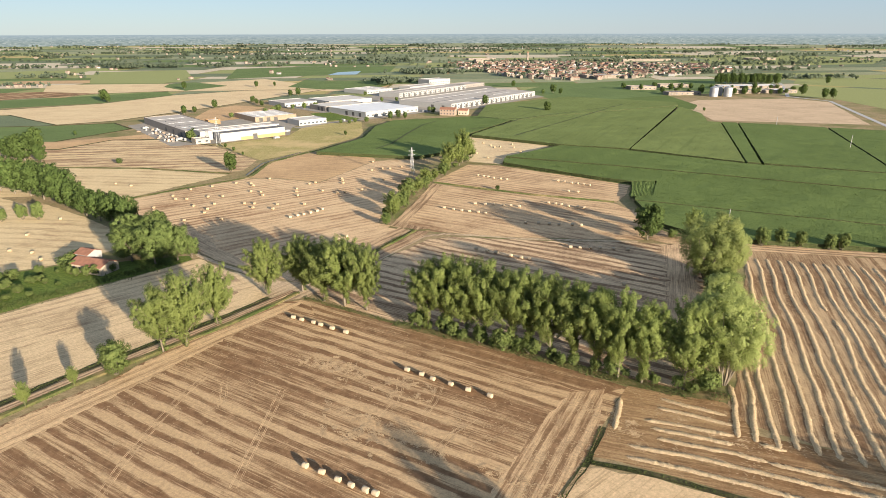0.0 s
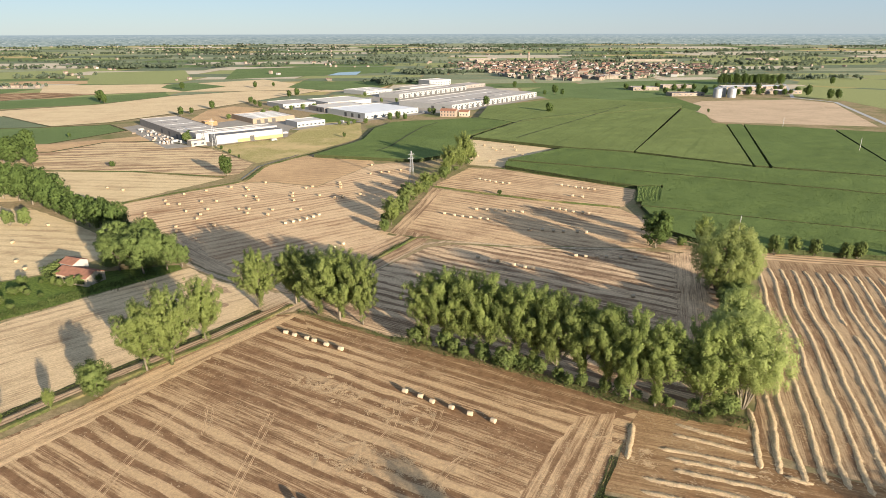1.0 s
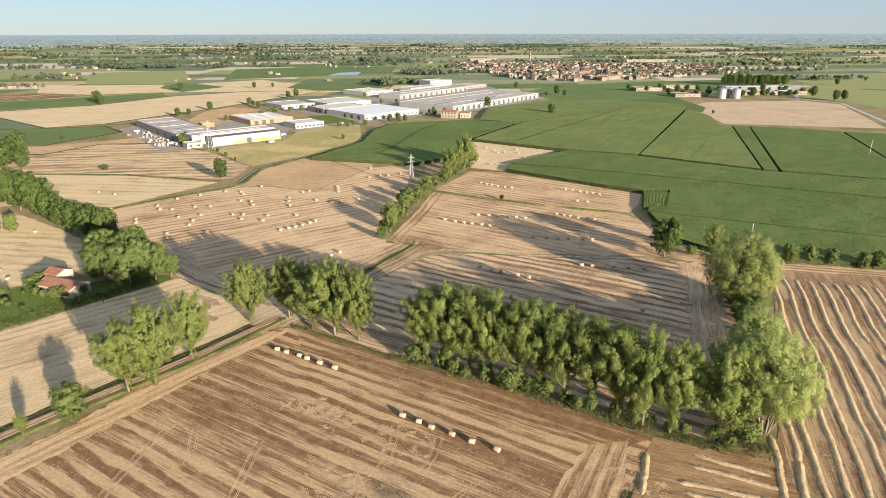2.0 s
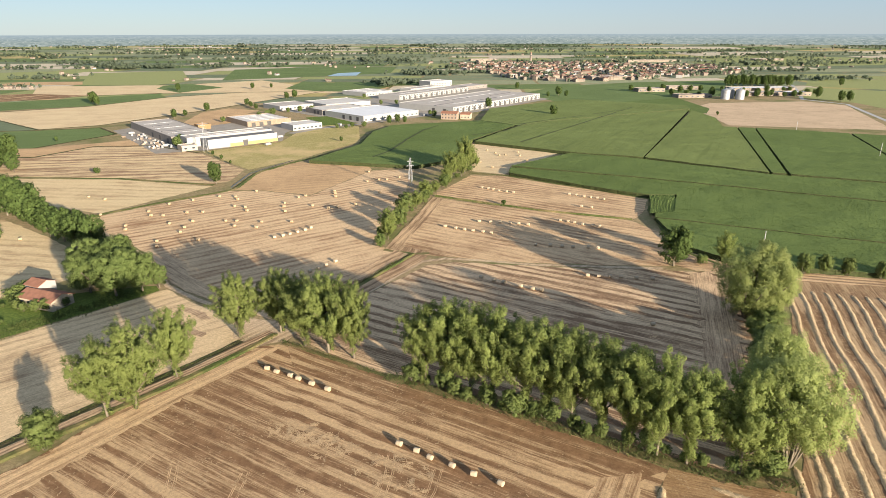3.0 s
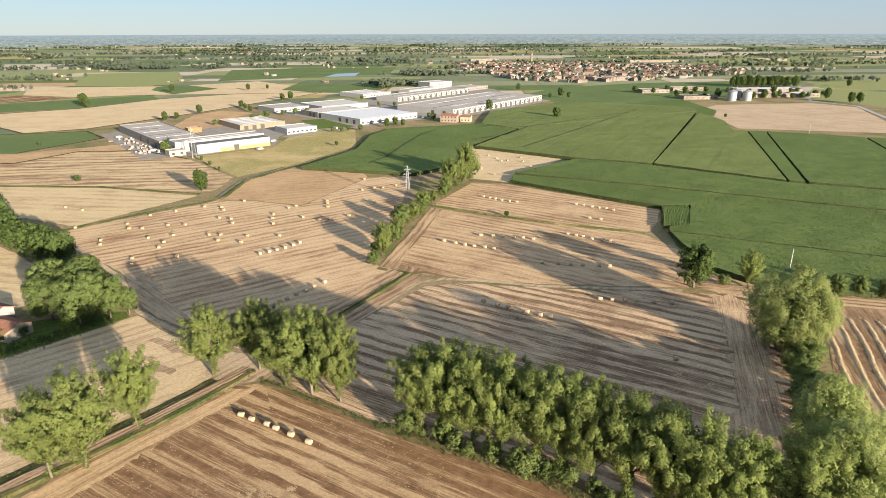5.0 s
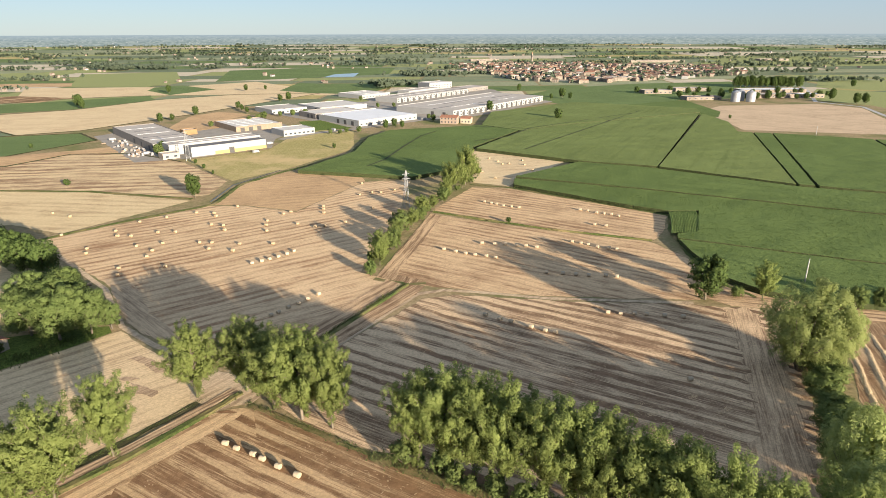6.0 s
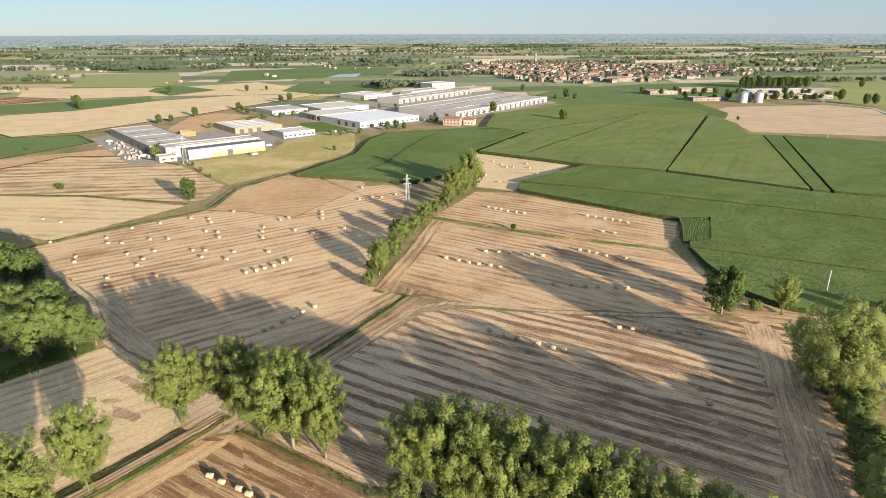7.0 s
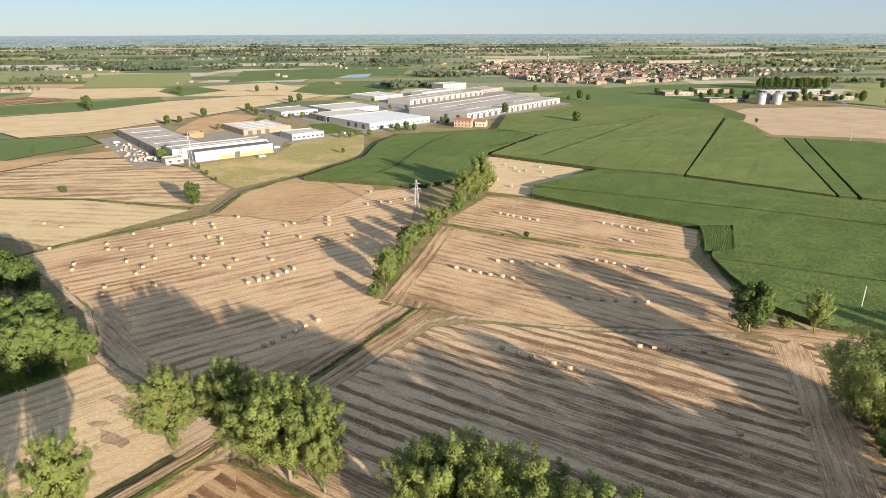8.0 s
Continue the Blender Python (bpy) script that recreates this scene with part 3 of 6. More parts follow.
def tree(kind, x, y, height, wide=1.0, name="tree", label="", group="", seed=None, tilt=0):
    """One tree of a kind; a few shapes of each kind are shared."""
    number = {"poplar": 6, "row_poplar": 5, "willow": 4, "broad": 5, "oak": 5, "shrub": 4}[kind]
    s = int(abs(x * 7.3 + y * 3.1)) % number if seed is None else seed
    detail = 2 if y > 430 or (y > 260 and height < 5.5) else 1 if y > 245 or height < 7 or y < 80 else 0
    if (kind, s, detail) not in TREES:
        TREES[(kind, s, detail)] = make_tree(kind, 100 + s + 16 * number, detail)
    trunk, crown = TREES[(kind, s, detail)]
    k = height / 10
    m = pose(x, y, 0, tilt, 0, (x * 37 + y * 53) % 360) @ Matrix.Diagonal((k * wide, k * wide, k, 1))
    ob = thing(name, label, "bush" if "bush" in name or "shrub" in name else "tree", group, m=m)
    child("trunk", trunk, ob)
    child("crown", crown, ob)
    return ob


# ---- ground and fields ----
def ground():
    rings = (0, 80, 200, 400, 800, 1400, 2200, 3100, 4000, 4900)
    sides = 96
    verts, faces = [(0, 0, -0.04)], []
    for k, rad in enumerate(rings[1:]):
        for s in range(sides):
            a = 2 * math.pi * s / sides
            verts.append((rad * math.cos(a), rad * math.sin(a), -0.04))
    for s in range(sides):
        faces.append((0, 1 + s, 1 + (s + 1) % sides))
    for k in range(len(rings) - 2):
        for s in range(sides):
            q = (s + 1) % sides
            a = 1 + k * sides
            faces.append((a + s, a + sides + s, a + sides + q, a + q))
    thing("ground", "flat open farmland with dry grass and soil", "ground", kind="structure", data=mesh("ground", verts, faces, M_GROUND))


ground()
plot("field", [(-138.6, 248.7), (-155.9, 269.6), (-177.5, 286.3), (-213.5, 311.4), (-369.2, 302), (-366.4, 240.3), (-208.3, 266.5), (-166.8, 241.6)], 0.0, M_FAR4, "pale stubble behind the tree belt")
F1 = [(-192.6, -0.4), (-101.7, 118.3), (-86, 138.2), (-74, 161), (-52.3, 186), (-47.4, 188.1), (-29.8, 178.8), (-14.1, 168.6), (11.6, 155.9), (33.6, 143.8), (45.6, 136.1), (47.7, 134.5),
      (37.7, 117.9), (30.8, 106), (17.8, 87.9), (-26.9, -0.7), (-68.9, -87.6), (-278.9, -112.8)]
plot("field", F1, 0.0, M_NEAR, "harvested stubble field with straw bands and brown soil")
plot("field_strip", [(-44.5, 186.7), (-29.5, 178.2), (11.6, 155.5), (45.2, 135.8), (47.1, 133.9), (40.6, 131), (20.8, 139.2), (3.8, 148.8), (-18.9, 161.2), (-40.2, 175.7)], 0.0, M_BARE, "bare brown strip of soil in front of the poplars")
plot("headland", [(32.1, 131.4), (42, 133.8), (36.5, 117.2), (30.1, 106), (17.1, 87.9), (-25.5, 2), (-42.2, 2), (-3.2, 75.7), (9.4, 94.7), (20.7, 115.1)], 0.02, M_HEAD, "field edge with straw dragged across it", ragged=0.42, step=1.1)
plot("headland", [(-191.2, -0.4), (-101.1, 117.9), (-85.5, 137.8), (-73.4, 160.6), (-51.9, 185.6), (-45.9, 186), (-62.7, 161.8), (-76.6, 138.2), (-91.8, 113.5), (-177.5, -0.5)], 0.02, M_VERGE, "wheel-marked straw strip beside the farm track", ragged=0.5, step=1.1)
plot("field", [(47.7, 134.7), (70.3, 127.1), (76.1, 134.5), (126.3, 236), (178.2, 226.4), (346.3, 191), (254, 25.8), (82.9, 111.2)], 0.0, M_WIND, "brown field with long rows of raked straw")
plot("field", [(47.7, 134.7), (70.3, 127.1), (71.6, 114.6), (82.9, 110.5), (142.2, 93.5), (225.6, 25.8), (169.5, 39.3), (85.5, 84.6), (58.7, 96.4), (41.5, 104), (32.8, 107.8), (38.5, 117.9)], 0.004, M_WINDSIDE, "brown field end with short rows of raked straw")
plot("field", [(29.8, 104.5), (41.1, 101.8), (58.7, 94.2), (85.5, 82.5), (155.3, 39.3), (210.8, -1), (141.1, -84.8), (-63.3, -87.6), (-25.5, -3.3), (16.4, 85.2)], 0.0, M_END, "pale stubble field beyond a small ditch")
plot("field", [(-144.5, 173), (-119.5, 202.2), (-100, 223.9), (-97.2, 227.1), (-82.7, 215.9), (-60.2, 200.9), (-58, 191.5), (-70.6, 174.9), (-85.9, 156.8), (-100.5, 139.5), (-110.2, 125.8), (-183.4, 18.1), (-277.3, 79.4)], 0.0, M_LEFT, "stubble field striped with pale straw")
plot("garden_lawn", [(-189.4, 172.1), (-145.3, 174.8), (-119.6, 204), (-99.1, 226), (-102.9, 230.8), (-129.8, 223), (-146.7, 221.1), (-166.3, 210.4), (-210.8, 188.5)], 0.0, M_LAWN, "rough green grass round the farmhouse", "lawn")
plot("field", [(-308.6, 188.1), (-212.3, 189.9), (-167, 211.7), (-146.7, 222.2), (-135.6, 240.4), (-151.6, 262.6), (-168.9, 278.6), (-186, 283.4), (-194.3, 274.2), (-208.4, 270), (-366.6, 243.1)], 0.0, M_FAR4, "pale stubble field with a few round bales")
plot("field", [(-366.7, 245.9), (-209.9, 273.5), (-197.3, 280.5), (-226.4, 312), (-242.2, 321.1), (-427.3, 341.2)], 0.0, M_FAR4, "pale stubble field behind a hedge")
plot("field", [(-177.2, 309.6), (-168.8, 318.8), (-121.6, 367.9), (-102.9, 366.7), (-74, 356.3), (-47, 421.2), (-19.9, 425.3), (-21.9, 361.3), (-30.5, 274.9), (-13, 263.4), (-34.7, 224.9), (-52.4, 203.1), (-83, 221.2), (-97.3, 232.2), (-117.5, 260.1), (-140.5, 280.9)],
     0.0, M_BALE, "wide stubble field with scattered round bales")
plot("field", [(-121.6, 369.4), (-120, 414.2), (-103.7, 448.1), (-51.1, 432.9), (-47.4, 422.1), (-74.4, 357.6), (-102.9, 368.2)], 0.0, M_BROWN, "plain brown stubble field")
plot("field", [(-24, 270.4), (-5.9, 352.6), (49.1, 325.5), (89.7, 310.2), (98.2, 293.1), (99.3, 270.3), (87.5, 250.2), (35.6, 253.1), (12.6, 257.5), (-1.5, 260.7), (-11.3, 264.2)], 0.0, M_MID, "stubble field with rows of round bales")
plot("field", [(-4.2, 358.2), (-3.7, 363), (16.8, 406.9), (38, 403.5), (110.7, 350), (101.6, 326.1), (92.7, 312.5), (49.1, 328.7)], 0.0, M_MID, "stubble field along the maize")
plot("field", [(21, 520.2), (92.1, 491.7), (38.1, 409.4), (16.9, 419.3)], 0.0, M_TAN, "small pale stubble field with round bales")
plot("field", [(-26.8, 178.8), (46, 138.9), (60.5, 133.4), (71.9, 142.8), (97, 204.1), (104.7, 243.5), (83.1, 246.2), (48.5, 248.4), (5.7, 254), (-5.8, 251.1), (-32.5, 213.2), (-46, 193.7)], 0.0, M_SHADE, "stubble field behind the poplar row, straw in dark and light bands")
plot("field", [(-427.5, 344), (-243.7, 322.5), (-225.2, 325.4), (-204.1, 334.8), (-172.5, 321.6), (-135.6, 377.8), (-201.1, 395.4), (-254.1, 397.6), (-430.1, 402.4)], 0.0, M_FAR4, "pale stubble field beside a grassy bank")
plot("field", [(-430.3, 408.1), (-254.2, 401.9), (-201.9, 400), (-138.4, 384.3), (-130.5, 390.9), (-131.7, 422.8), (-182.6, 479.8), (-231.1, 510.6), (-277.3, 508.3), (-296.2, 464), (-432.1, 455.4)], 0.0, M_STREAK, "pale stubble field with dark streaks of soil")
plot("field", [(-432.2, 458.2), (-299.1, 466.1), (-278.1, 509.8), (-232.6, 513.6), (-259.5, 541.3), (-321.8, 499.5), (-433.1, 481.3)], 0.0, M_BROWN, "plain brown field")
plot("field", [(-461.9, 484), (-321.8, 501.7), (-292.3, 570.4), (-326.9, 607.2), (-378.5, 589.6), (-480.2, 571.5)], 0.0, M_SOY, "smooth green field of low crop")
plot("field", [(-680.9, 555.1), (-480.3, 574.5), (-379.4, 593.5), (-432.5, 663.8), (-484.8, 665.7), (-687.7, 672.7)], 0.0, M_GREENS[2], "dark green field of low crop")
plot("field", [(-731.1, 672.2), (-476.4, 670.4), (-378.1, 597.1), (-336.2, 622.1), (-277, 742.1), (-184.5, 978.4), (-304.6, 958.5), (-384.9, 888.8), (-433.5, 780.9), (-516.6, 718.2), (-733, 702)], 0.0, M_TAN, "broad pale tan stubble field")
plot("field", [(-820.9, 718.9), (-527.6, 731.8), (-436.7, 785.5), (-388, 891.9), (-408.6, 920.2), (-418.8, 945.7), (-524.6, 861.4), (-589.4, 815.3), (-826.1, 791.1)], 0.0, M_SOY, "long green field of low crop")
plot("field", [(-826.3, 794.1), (-591.2, 821.5), (-503.6, 910.1), (-558.7, 964.4), (-660.8, 920.3), (-834.6, 899)], 0.0, M_PLOUGH, "tan field crossed by ploughed brown rows")
plot("field", [(-607.7, 941.5), (-502.3, 913.3), (-421.8, 947.2), (-306.2, 961.8), (-128.6, 944.4), (-343.3, 1197.2), (-452.7, 1092.9), (-681.8, 1070.6)], 0.0, M_TAN, "pale tan stubble field with lone trees")
plot("field", [(292.5, 766.4), (333.5, 811.4), (459.6, 830.4), (487.3, 783.9), (410.8, 589.8), (381.7, 595.3), (273.5, 621.4)], 0.0, M_CLAY, "bare tan field beside the canal")
plot("field", [(99.2, 914), (177.5, 1054.7), (333.6, 1139.8), (508.8, 1183.7), (452.7, 939.6), (324, 893), (261.6, 825.1), (141.7, 837.1)], 0.0, M_SOY, "smooth green field before the town")
plot("field", [(194, 809.8), (313.9, 876.1), (309.3, 754.1), (287.4, 708.8), (245.3, 752.1)], 0.0, M_CORN, "dark green field beside the tan field")
for k, outline in enumerate(([(-658.2, 1160.4), (-783.3, 1408.3), (-612.2, 1489.6), (-515.8, 1278), (-492.3, 1094.4), (-622.1, 1095)], [(477.1, 885.4), (579.2, 1036.7), (680, 953.6), (509.6, 708.8), (516, 811)], [(590.6, 1059.7), (713.1, 1264.5), (819.6, 1158.1), (693.1, 972.8)],
                             [(865.9, 2281.7), (1160.2, 2384.1), (1440.8, 2079), (1147.3, 1693), (748.1, 1615.4)], [(-858.2, 1204.5), (-1001.4, 1412.4), (-937.6, 1473.4), (-819.1, 1450.7), (-787, 1249.1)])):
    plot("field", outline, 0.0, M_LIME, "pale yellow-green field of ripening crop")
for k, outline in enumerate(([(-476.5, 1081.7), (-446.3, 1118.5), (-362.4, 1045.3), (-396.6, 954.8), (-461.6, 1024.2)], [(-256.1, 1023.4), (-259.9, 1168.8), (-85, 1090.2), (-118, 961.4), (-201.4, 981)], [(-419.3, 1200.1), (-505.6, 1533.6), (-332.6, 1632.1), (-125.4, 1628.2), (-121.2, 1399.5), (-263.2, 1292.4)])):
    plot("field", outline, 0.0, M_SOY, "smooth green field among stubble")
plot("dirt_patch", [(-258.8, 623.9), (-267.6, 674.8), (-274.1, 725), (-256.2, 761), (-213.7, 740), (-225.1, 687.7), (-211.6, 631.1), (-219, 609.7)], 0.0, M_BROWN, "bare brown plot behind the warehouses", "dirt")
plot("meadow", [(-184.2, 486.4), (-129.5, 423.5), (-104.5, 455.4), (-69.9, 530.3), (-83.1, 619.3), (-130.8, 631.9), (-135.3, 527.4)], 0.0, M_YELLOW, "dry yellow meadow beside the warehouses", "meadow")

plot("headland", [(67.5, 146), (77.5, 163.6), (86.5, 184.6), (94, 205.5), (98.6, 225.2), (101.5, 242.8), (92, 244.5), (88.5, 226), (83, 207), (75.5, 187), (67, 167.5), (59, 151)], 0.02, M_WORN, "wheel-marked straw along the willows", ragged=1.6, step=1.8)
plot("headland", [(-12.6, 263.2), (-34.2, 224), (-50.2, 200.8), (-52.5, 197.2), (-31, 216.4), (-8.6, 254.2), (-5.8, 262)], 0.02, M_EDGES[1], "straw-covered edge between bank and path", ragged=0.3, step=1.1)
plot("headland", [(-24, 270.4), (-5.9, 352.6), (0.6, 349.3), (-11.8, 294.9), (-16.7, 272.9), (-6.1, 266.6), (-11.3, 264.2)], 0.02, M_EDGES[0], "field edge turned along the hedge", ragged=0.42, step=1.1)
plot("headland", [(-13, 263.4), (-34.7, 224.9), (-52.4, 203.1), (-58.1, 206.9), (-41.1, 228.4), (-19.9, 267.6)], 0.02, M_EDGES[1], "field edge turned along the bank", ragged=0.42, step=1.1)
plot("headland", [(96.1, 244.9), (104.7, 243.5), (126.3, 235.7), (178.2, 226.4), (217.1, 218.7), (217.3, 224.3), (130.8, 244.2), (110.7, 253.2), (100.1, 264.7), (90.4, 251.9)], 0.02, M_EDGES[2], "sandy track along the maize", "track")
plot("headland", [(-53, 203.6), (-84.5, 221.8), (-97.8, 232.2), (-117.8, 260), (-110, 263), (-94.5, 240), (-84, 230.5), (-64, 219.5)], 0.02, M_SWATH, "straw worn smooth beside the farm track", ragged=0.45, step=2.4)
for outline in ([(-87, 211), (-83.5, 212.4), (-76.5, 208.4), (-73, 204), (-75.5, 203.4), (-80, 207)], [(-80, 198.4), (-74.5, 196.8), (-70.4, 193.6), (-71.5, 191.8), (-77.5, 194.2)], [(-84.5, 200.5), (-81, 201.4), (-78.8, 200.2), (-82, 199.2)]):
    plot("dirt_patch", outline, 0.012, M_LANE, "brown soil scraped bare at the field corner", "dirt", ragged=0.4, step=1.4)
plot("dirt_patch", [(-65.9, 206), (-61.6, 190.8), (-53, 186), (-46, 189.5), (-33.2, 211.8), (-50.3, 202)], 0.0, M_DIRT, "bare dirt where the tracks meet", "dirt")

# maize and other tall crops
standing_crop("maize_field", [(43.3, 421.9), (41, 406.5), (94.8, 362.1), (111.6, 351.6), (126.9, 351.8), (113.9, 319), (103.8, 316.1), (101.4, 309.6), (201.1, 266.1), (311.4, 219.1), (358.4, 273.7), (247.7, 326.2), (117.9, 391.4)], 2.0, 1.1, M_CORN, "dense green maize field", blades=2.2)
standing_crop("maize_field", [(101.3, 307.7), (101.1, 291.7), (102.2, 266.1), (110.7, 253.4), (130.8, 244.4), (179.9, 234), (296.4, 207.7), (309.1, 217.4), (200.1, 264.3)], 2.0, 1.1, M_CORN, "dense green maize field", blades=2.2)
standing_crop("maize_field", [(44.1, 425.6), (118.8, 392.3), (248.5, 327.3), (359.4, 275.1), (404.2, 314.5), (279.5, 365.9), (200.4, 400.1), (134.6, 449.2), (91.8, 469.3)], 2.4, 1.4, M_CORN, "dense green maize field", blades=1.1)
standing_crop("maize_field", [(24, 520.3), (64.9, 598.5), (103.1, 634.8), (275.6, 729.1), (139.9, 454.1), (91.6, 473.7)], 2.4, 2.2, M_CORN2, "green maize field", blades=0.1)
standing_crop("maize_field", [(140.8, 453.8), (276, 722), (275.7, 658.1), (257.5, 598.5), (267.9, 594), (203.6, 404.9)], 2.4, 2.2, M_CORN2, "green maize field", blades=0.1)
standing_crop("maize_field", [(269.4, 593.9), (281.9, 588.6), (212.6, 401.2), (205, 404.6)], 2.4, 2.1, M_CORN, "narrow strip of green maize", blades=0.1)
standing_crop("maize_field", [(283.8, 589.6), (348.8, 558.5), (281.4, 368.9), (214.4, 400.6)], 2.4, 2.2, M_CORN, "green maize field", blades=0.1)
standing_crop("maize_field", [(350.5, 557.1), (406.2, 532.6), (373.1, 423.3), (426.9, 323.4), (405.9, 318.2), (283, 368.9)], 2.4, 2.8, M_CORN, "green maize field", blades=0.1)
standing_crop("maize_field", [(-93.5, 443.9), (-66.1, 508), (-63.5, 572.6), (-48.8, 611), (38.2, 640.9), (67.3, 610.8), (22.5, 527.7), (14.8, 454.6), (-19, 425.3)], 2.3, 2.2, M_CORN, "green maize field beyond the stubble", blades=0.1)
standing_crop("maize_field", [(35.1, 640.8), (51, 738.1), (165, 836.4), (286.3, 766.2), (278.3, 734), (103.9, 638), (68.7, 604.7)], 2.5, 3.1, M_CORN2, "green maize field by the warehouses")



def maize_rows():
    """A young corner of the maize, where each row still stands alone."""
    g = random.Random(9)
    verts, faces = [], []
    for k in range(18):
        base = len(verts)
        for i in range(48):
            u = i / 47
            x, y = 101.5 + 10.4 * u + 0.79 * k + 2.2 * (u - u * u), 317.2 + 0.1 * k + 33.5 * u
            for off, z in ((-0.37, 1.62), (-0.15, 1.78), (0.14, 1.8), (0.37, 1.62)):
                verts.append((x + off + g.uniform(-.07, .07), y + g.uniform(-.1, .1), z + g.uniform(-.2, .2)))
        for i in range(47):
            for c in range(3):
                a = base + 4 * i + c
                faces.append((a, a + 4, a + 5, a + 1))
    thing("maize_rows", "thin rows of young green maize", "crop", kind="stuff", data=mesh("maize_rows", verts, faces, M_CORN))


maize_rows()
plot("crop_soil", [(100.7, 316.7), (116.1, 319.1), (127.7, 352.1), (111.9, 351.3)], 0.0, M_GRASS, "dark weedy soil under young maize rows", "soil")

# dark strips laid on the crop top stand in for shaded gaps
ribbon("crop_track", [(-50.5, 454.2), (-40.9, 476.5), (-30.7, 528.9), (-19.4, 577.1), (-6.6, 604.9)], 1.26, 2.5, M_STALKSHADE, "dark strip laid on the maize in place of a shaded gap", "track", 0.3)
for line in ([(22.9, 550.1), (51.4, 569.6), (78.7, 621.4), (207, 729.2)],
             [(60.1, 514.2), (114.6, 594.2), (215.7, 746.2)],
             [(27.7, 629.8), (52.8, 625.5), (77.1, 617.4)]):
    ribbon("crop_track", line, 1.26, 2.56, M_STALKSHADE, "dark strip laid on the maize in place of a shaded gap", "track", 0.3)

# banks, ditches and tracks
LANE = [(-176.4, 16.7), (-116.9, 106.4), (-105.4, 124.4), (-96.3, 137.6), (-82.7, 154.1), (-67.6, 172), (-55.9, 188.8), (-51.9, 195.4), (-57.4, 201.9), (-84.1, 219.2), (-98.4, 230.3), (-119.3, 259.3), (-141.9, 280.2), (-173.7, 308.9)]
berm("farm_track", LANE[:8], 2.38, 3.36, 0.22, M_LANE, "rutted dirt farm track on a low causeway", "track")
ribbon("farm_track", LANE[7:], 1.9, 0.07, M_DIRT, "bare dirt farm track past the farmhouse")
berm("verge", [(x + 2.0, y - 1.6) for x, y in LANE[:8]], 1.26, 2.8, 0.31, M_GRASS, "raised grass verge beside the track", "grass")
ribbon("ditch", [(x - 2.4, y + 2.1) for x, y in LANE[0:7]], 2.1, 0.06, M_DITCH, "overgrown ditch beside the track, its shadow put into the colour", "ditch", 0.35, rise=-0.05)
ribbon("verge", [(-46, 188.6), (-29.8, 179.4), (-14.1, 170.2)], 1.5, 0.06, M_WEEDS, "thin strip of dry weeds below the track poplars", "grass", 0.5, rise=0.1)
ribbon("verge", [(-14.1, 170.2), (11.6, 158.1), (33.9, 145.7), (46, 138), (60.4, 131.7), (71.8, 129.7)], 3.6, 0.06, M_WEEDS, "strip of grass and weeds under the poplars", "grass", 0.3, rise=0.15)
ribbon("ditch", [(37.7, 117.9), (31.5, 105.9), (17.8, 86.5), (-26.2, -2), (-66.1, -87.6)], 1.4, 0.06, M_DITCH, "narrow grassy ditch", "ditch", 0.3, rise=-0.1)
ribbon("ditch", [(31.5, 105.9), (41.5, 102.9), (58.6, 95.3), (85.5, 83.6), (155.3, 39.3)], 1.68, 0.06, M_DITCH, "narrow grassy ditch", "ditch", 0.3, rise=-0.1)
berm("bank", [(-12.1, 262.9), (-33.7, 223.7), (-49.6, 200.6)], 0.7, 2.1, 0.39, M_GRASS, "grassy bank between the fields", "bank")
ribbon("farm_track", [(-51.7, 197.8), (-30.4, 217.4), (-8.3, 254.6), (1.1, 258.2), (12.6, 256.6), (35.5, 251.4), (84.5, 247.6)], 1.96, 0.06, M_DIRT, "narrow dirt path across the stubble")
ribbon("ditch", [(-24.7, 268.6), (-11.8, 263.5), (-5.4, 264.5)], 2.24, 0.06, M_GRASS, "green grassy ditch", "ditch", 0.3)
berm("bank", [(-4.5, 355.9), (49.1, 327.2), (91.2, 311.6)], 0.7, 1.82, 0.56, M_GRASS, "low grassy bank between stubble fields", "bank")
ribbon("bank", [(-179.3, 307.4), (-170.3, 320.9), (-151.4, 341.8), (-121.1, 370.1), (-120.7, 415.7), (-103.7, 449.6), (-69.1, 512.4), (-65.8, 577.1)], 3.36, 0.06, M_GRASS, "low green bank along the field edge", "bank", 0.3, rise=0.3)
ribbon("bank", [(-430.2, 405.3), (-254.2, 399.8), (-201.5, 397.6), (-136.2, 381.4)], 3.08, 0.06, M_GRASS, "low green bank along the field edge", "bank", 0.3, rise=0.3)
ribbon("canal", [(-123.8, 373.7), (-124, 411.3), (-106.6, 452.5)], 0.63, 0.45, M_POND, "narrow canal with grey water", "canal", 0.1)
ribbon("bank", [(16.1, 413.4), (38.8, 406.5), (112.2, 349.3), (103.8, 324.7), (100.6, 294.6), (100, 266.1), (107.8, 252)], 2.24, 0.06, M_GRASS, "grassy strip along the maize", "bank", 0.3, rise=0.15)
ribbon("canal_road", [(359.6, 453), (419.4, 577.6), (496, 797.2), (472.1, 853.8), (528.9, 968), (576.6, 1072.9)], 4.76, 0.1, M_ROAD, "pale concrete canal edge and road", "road", 0.03)

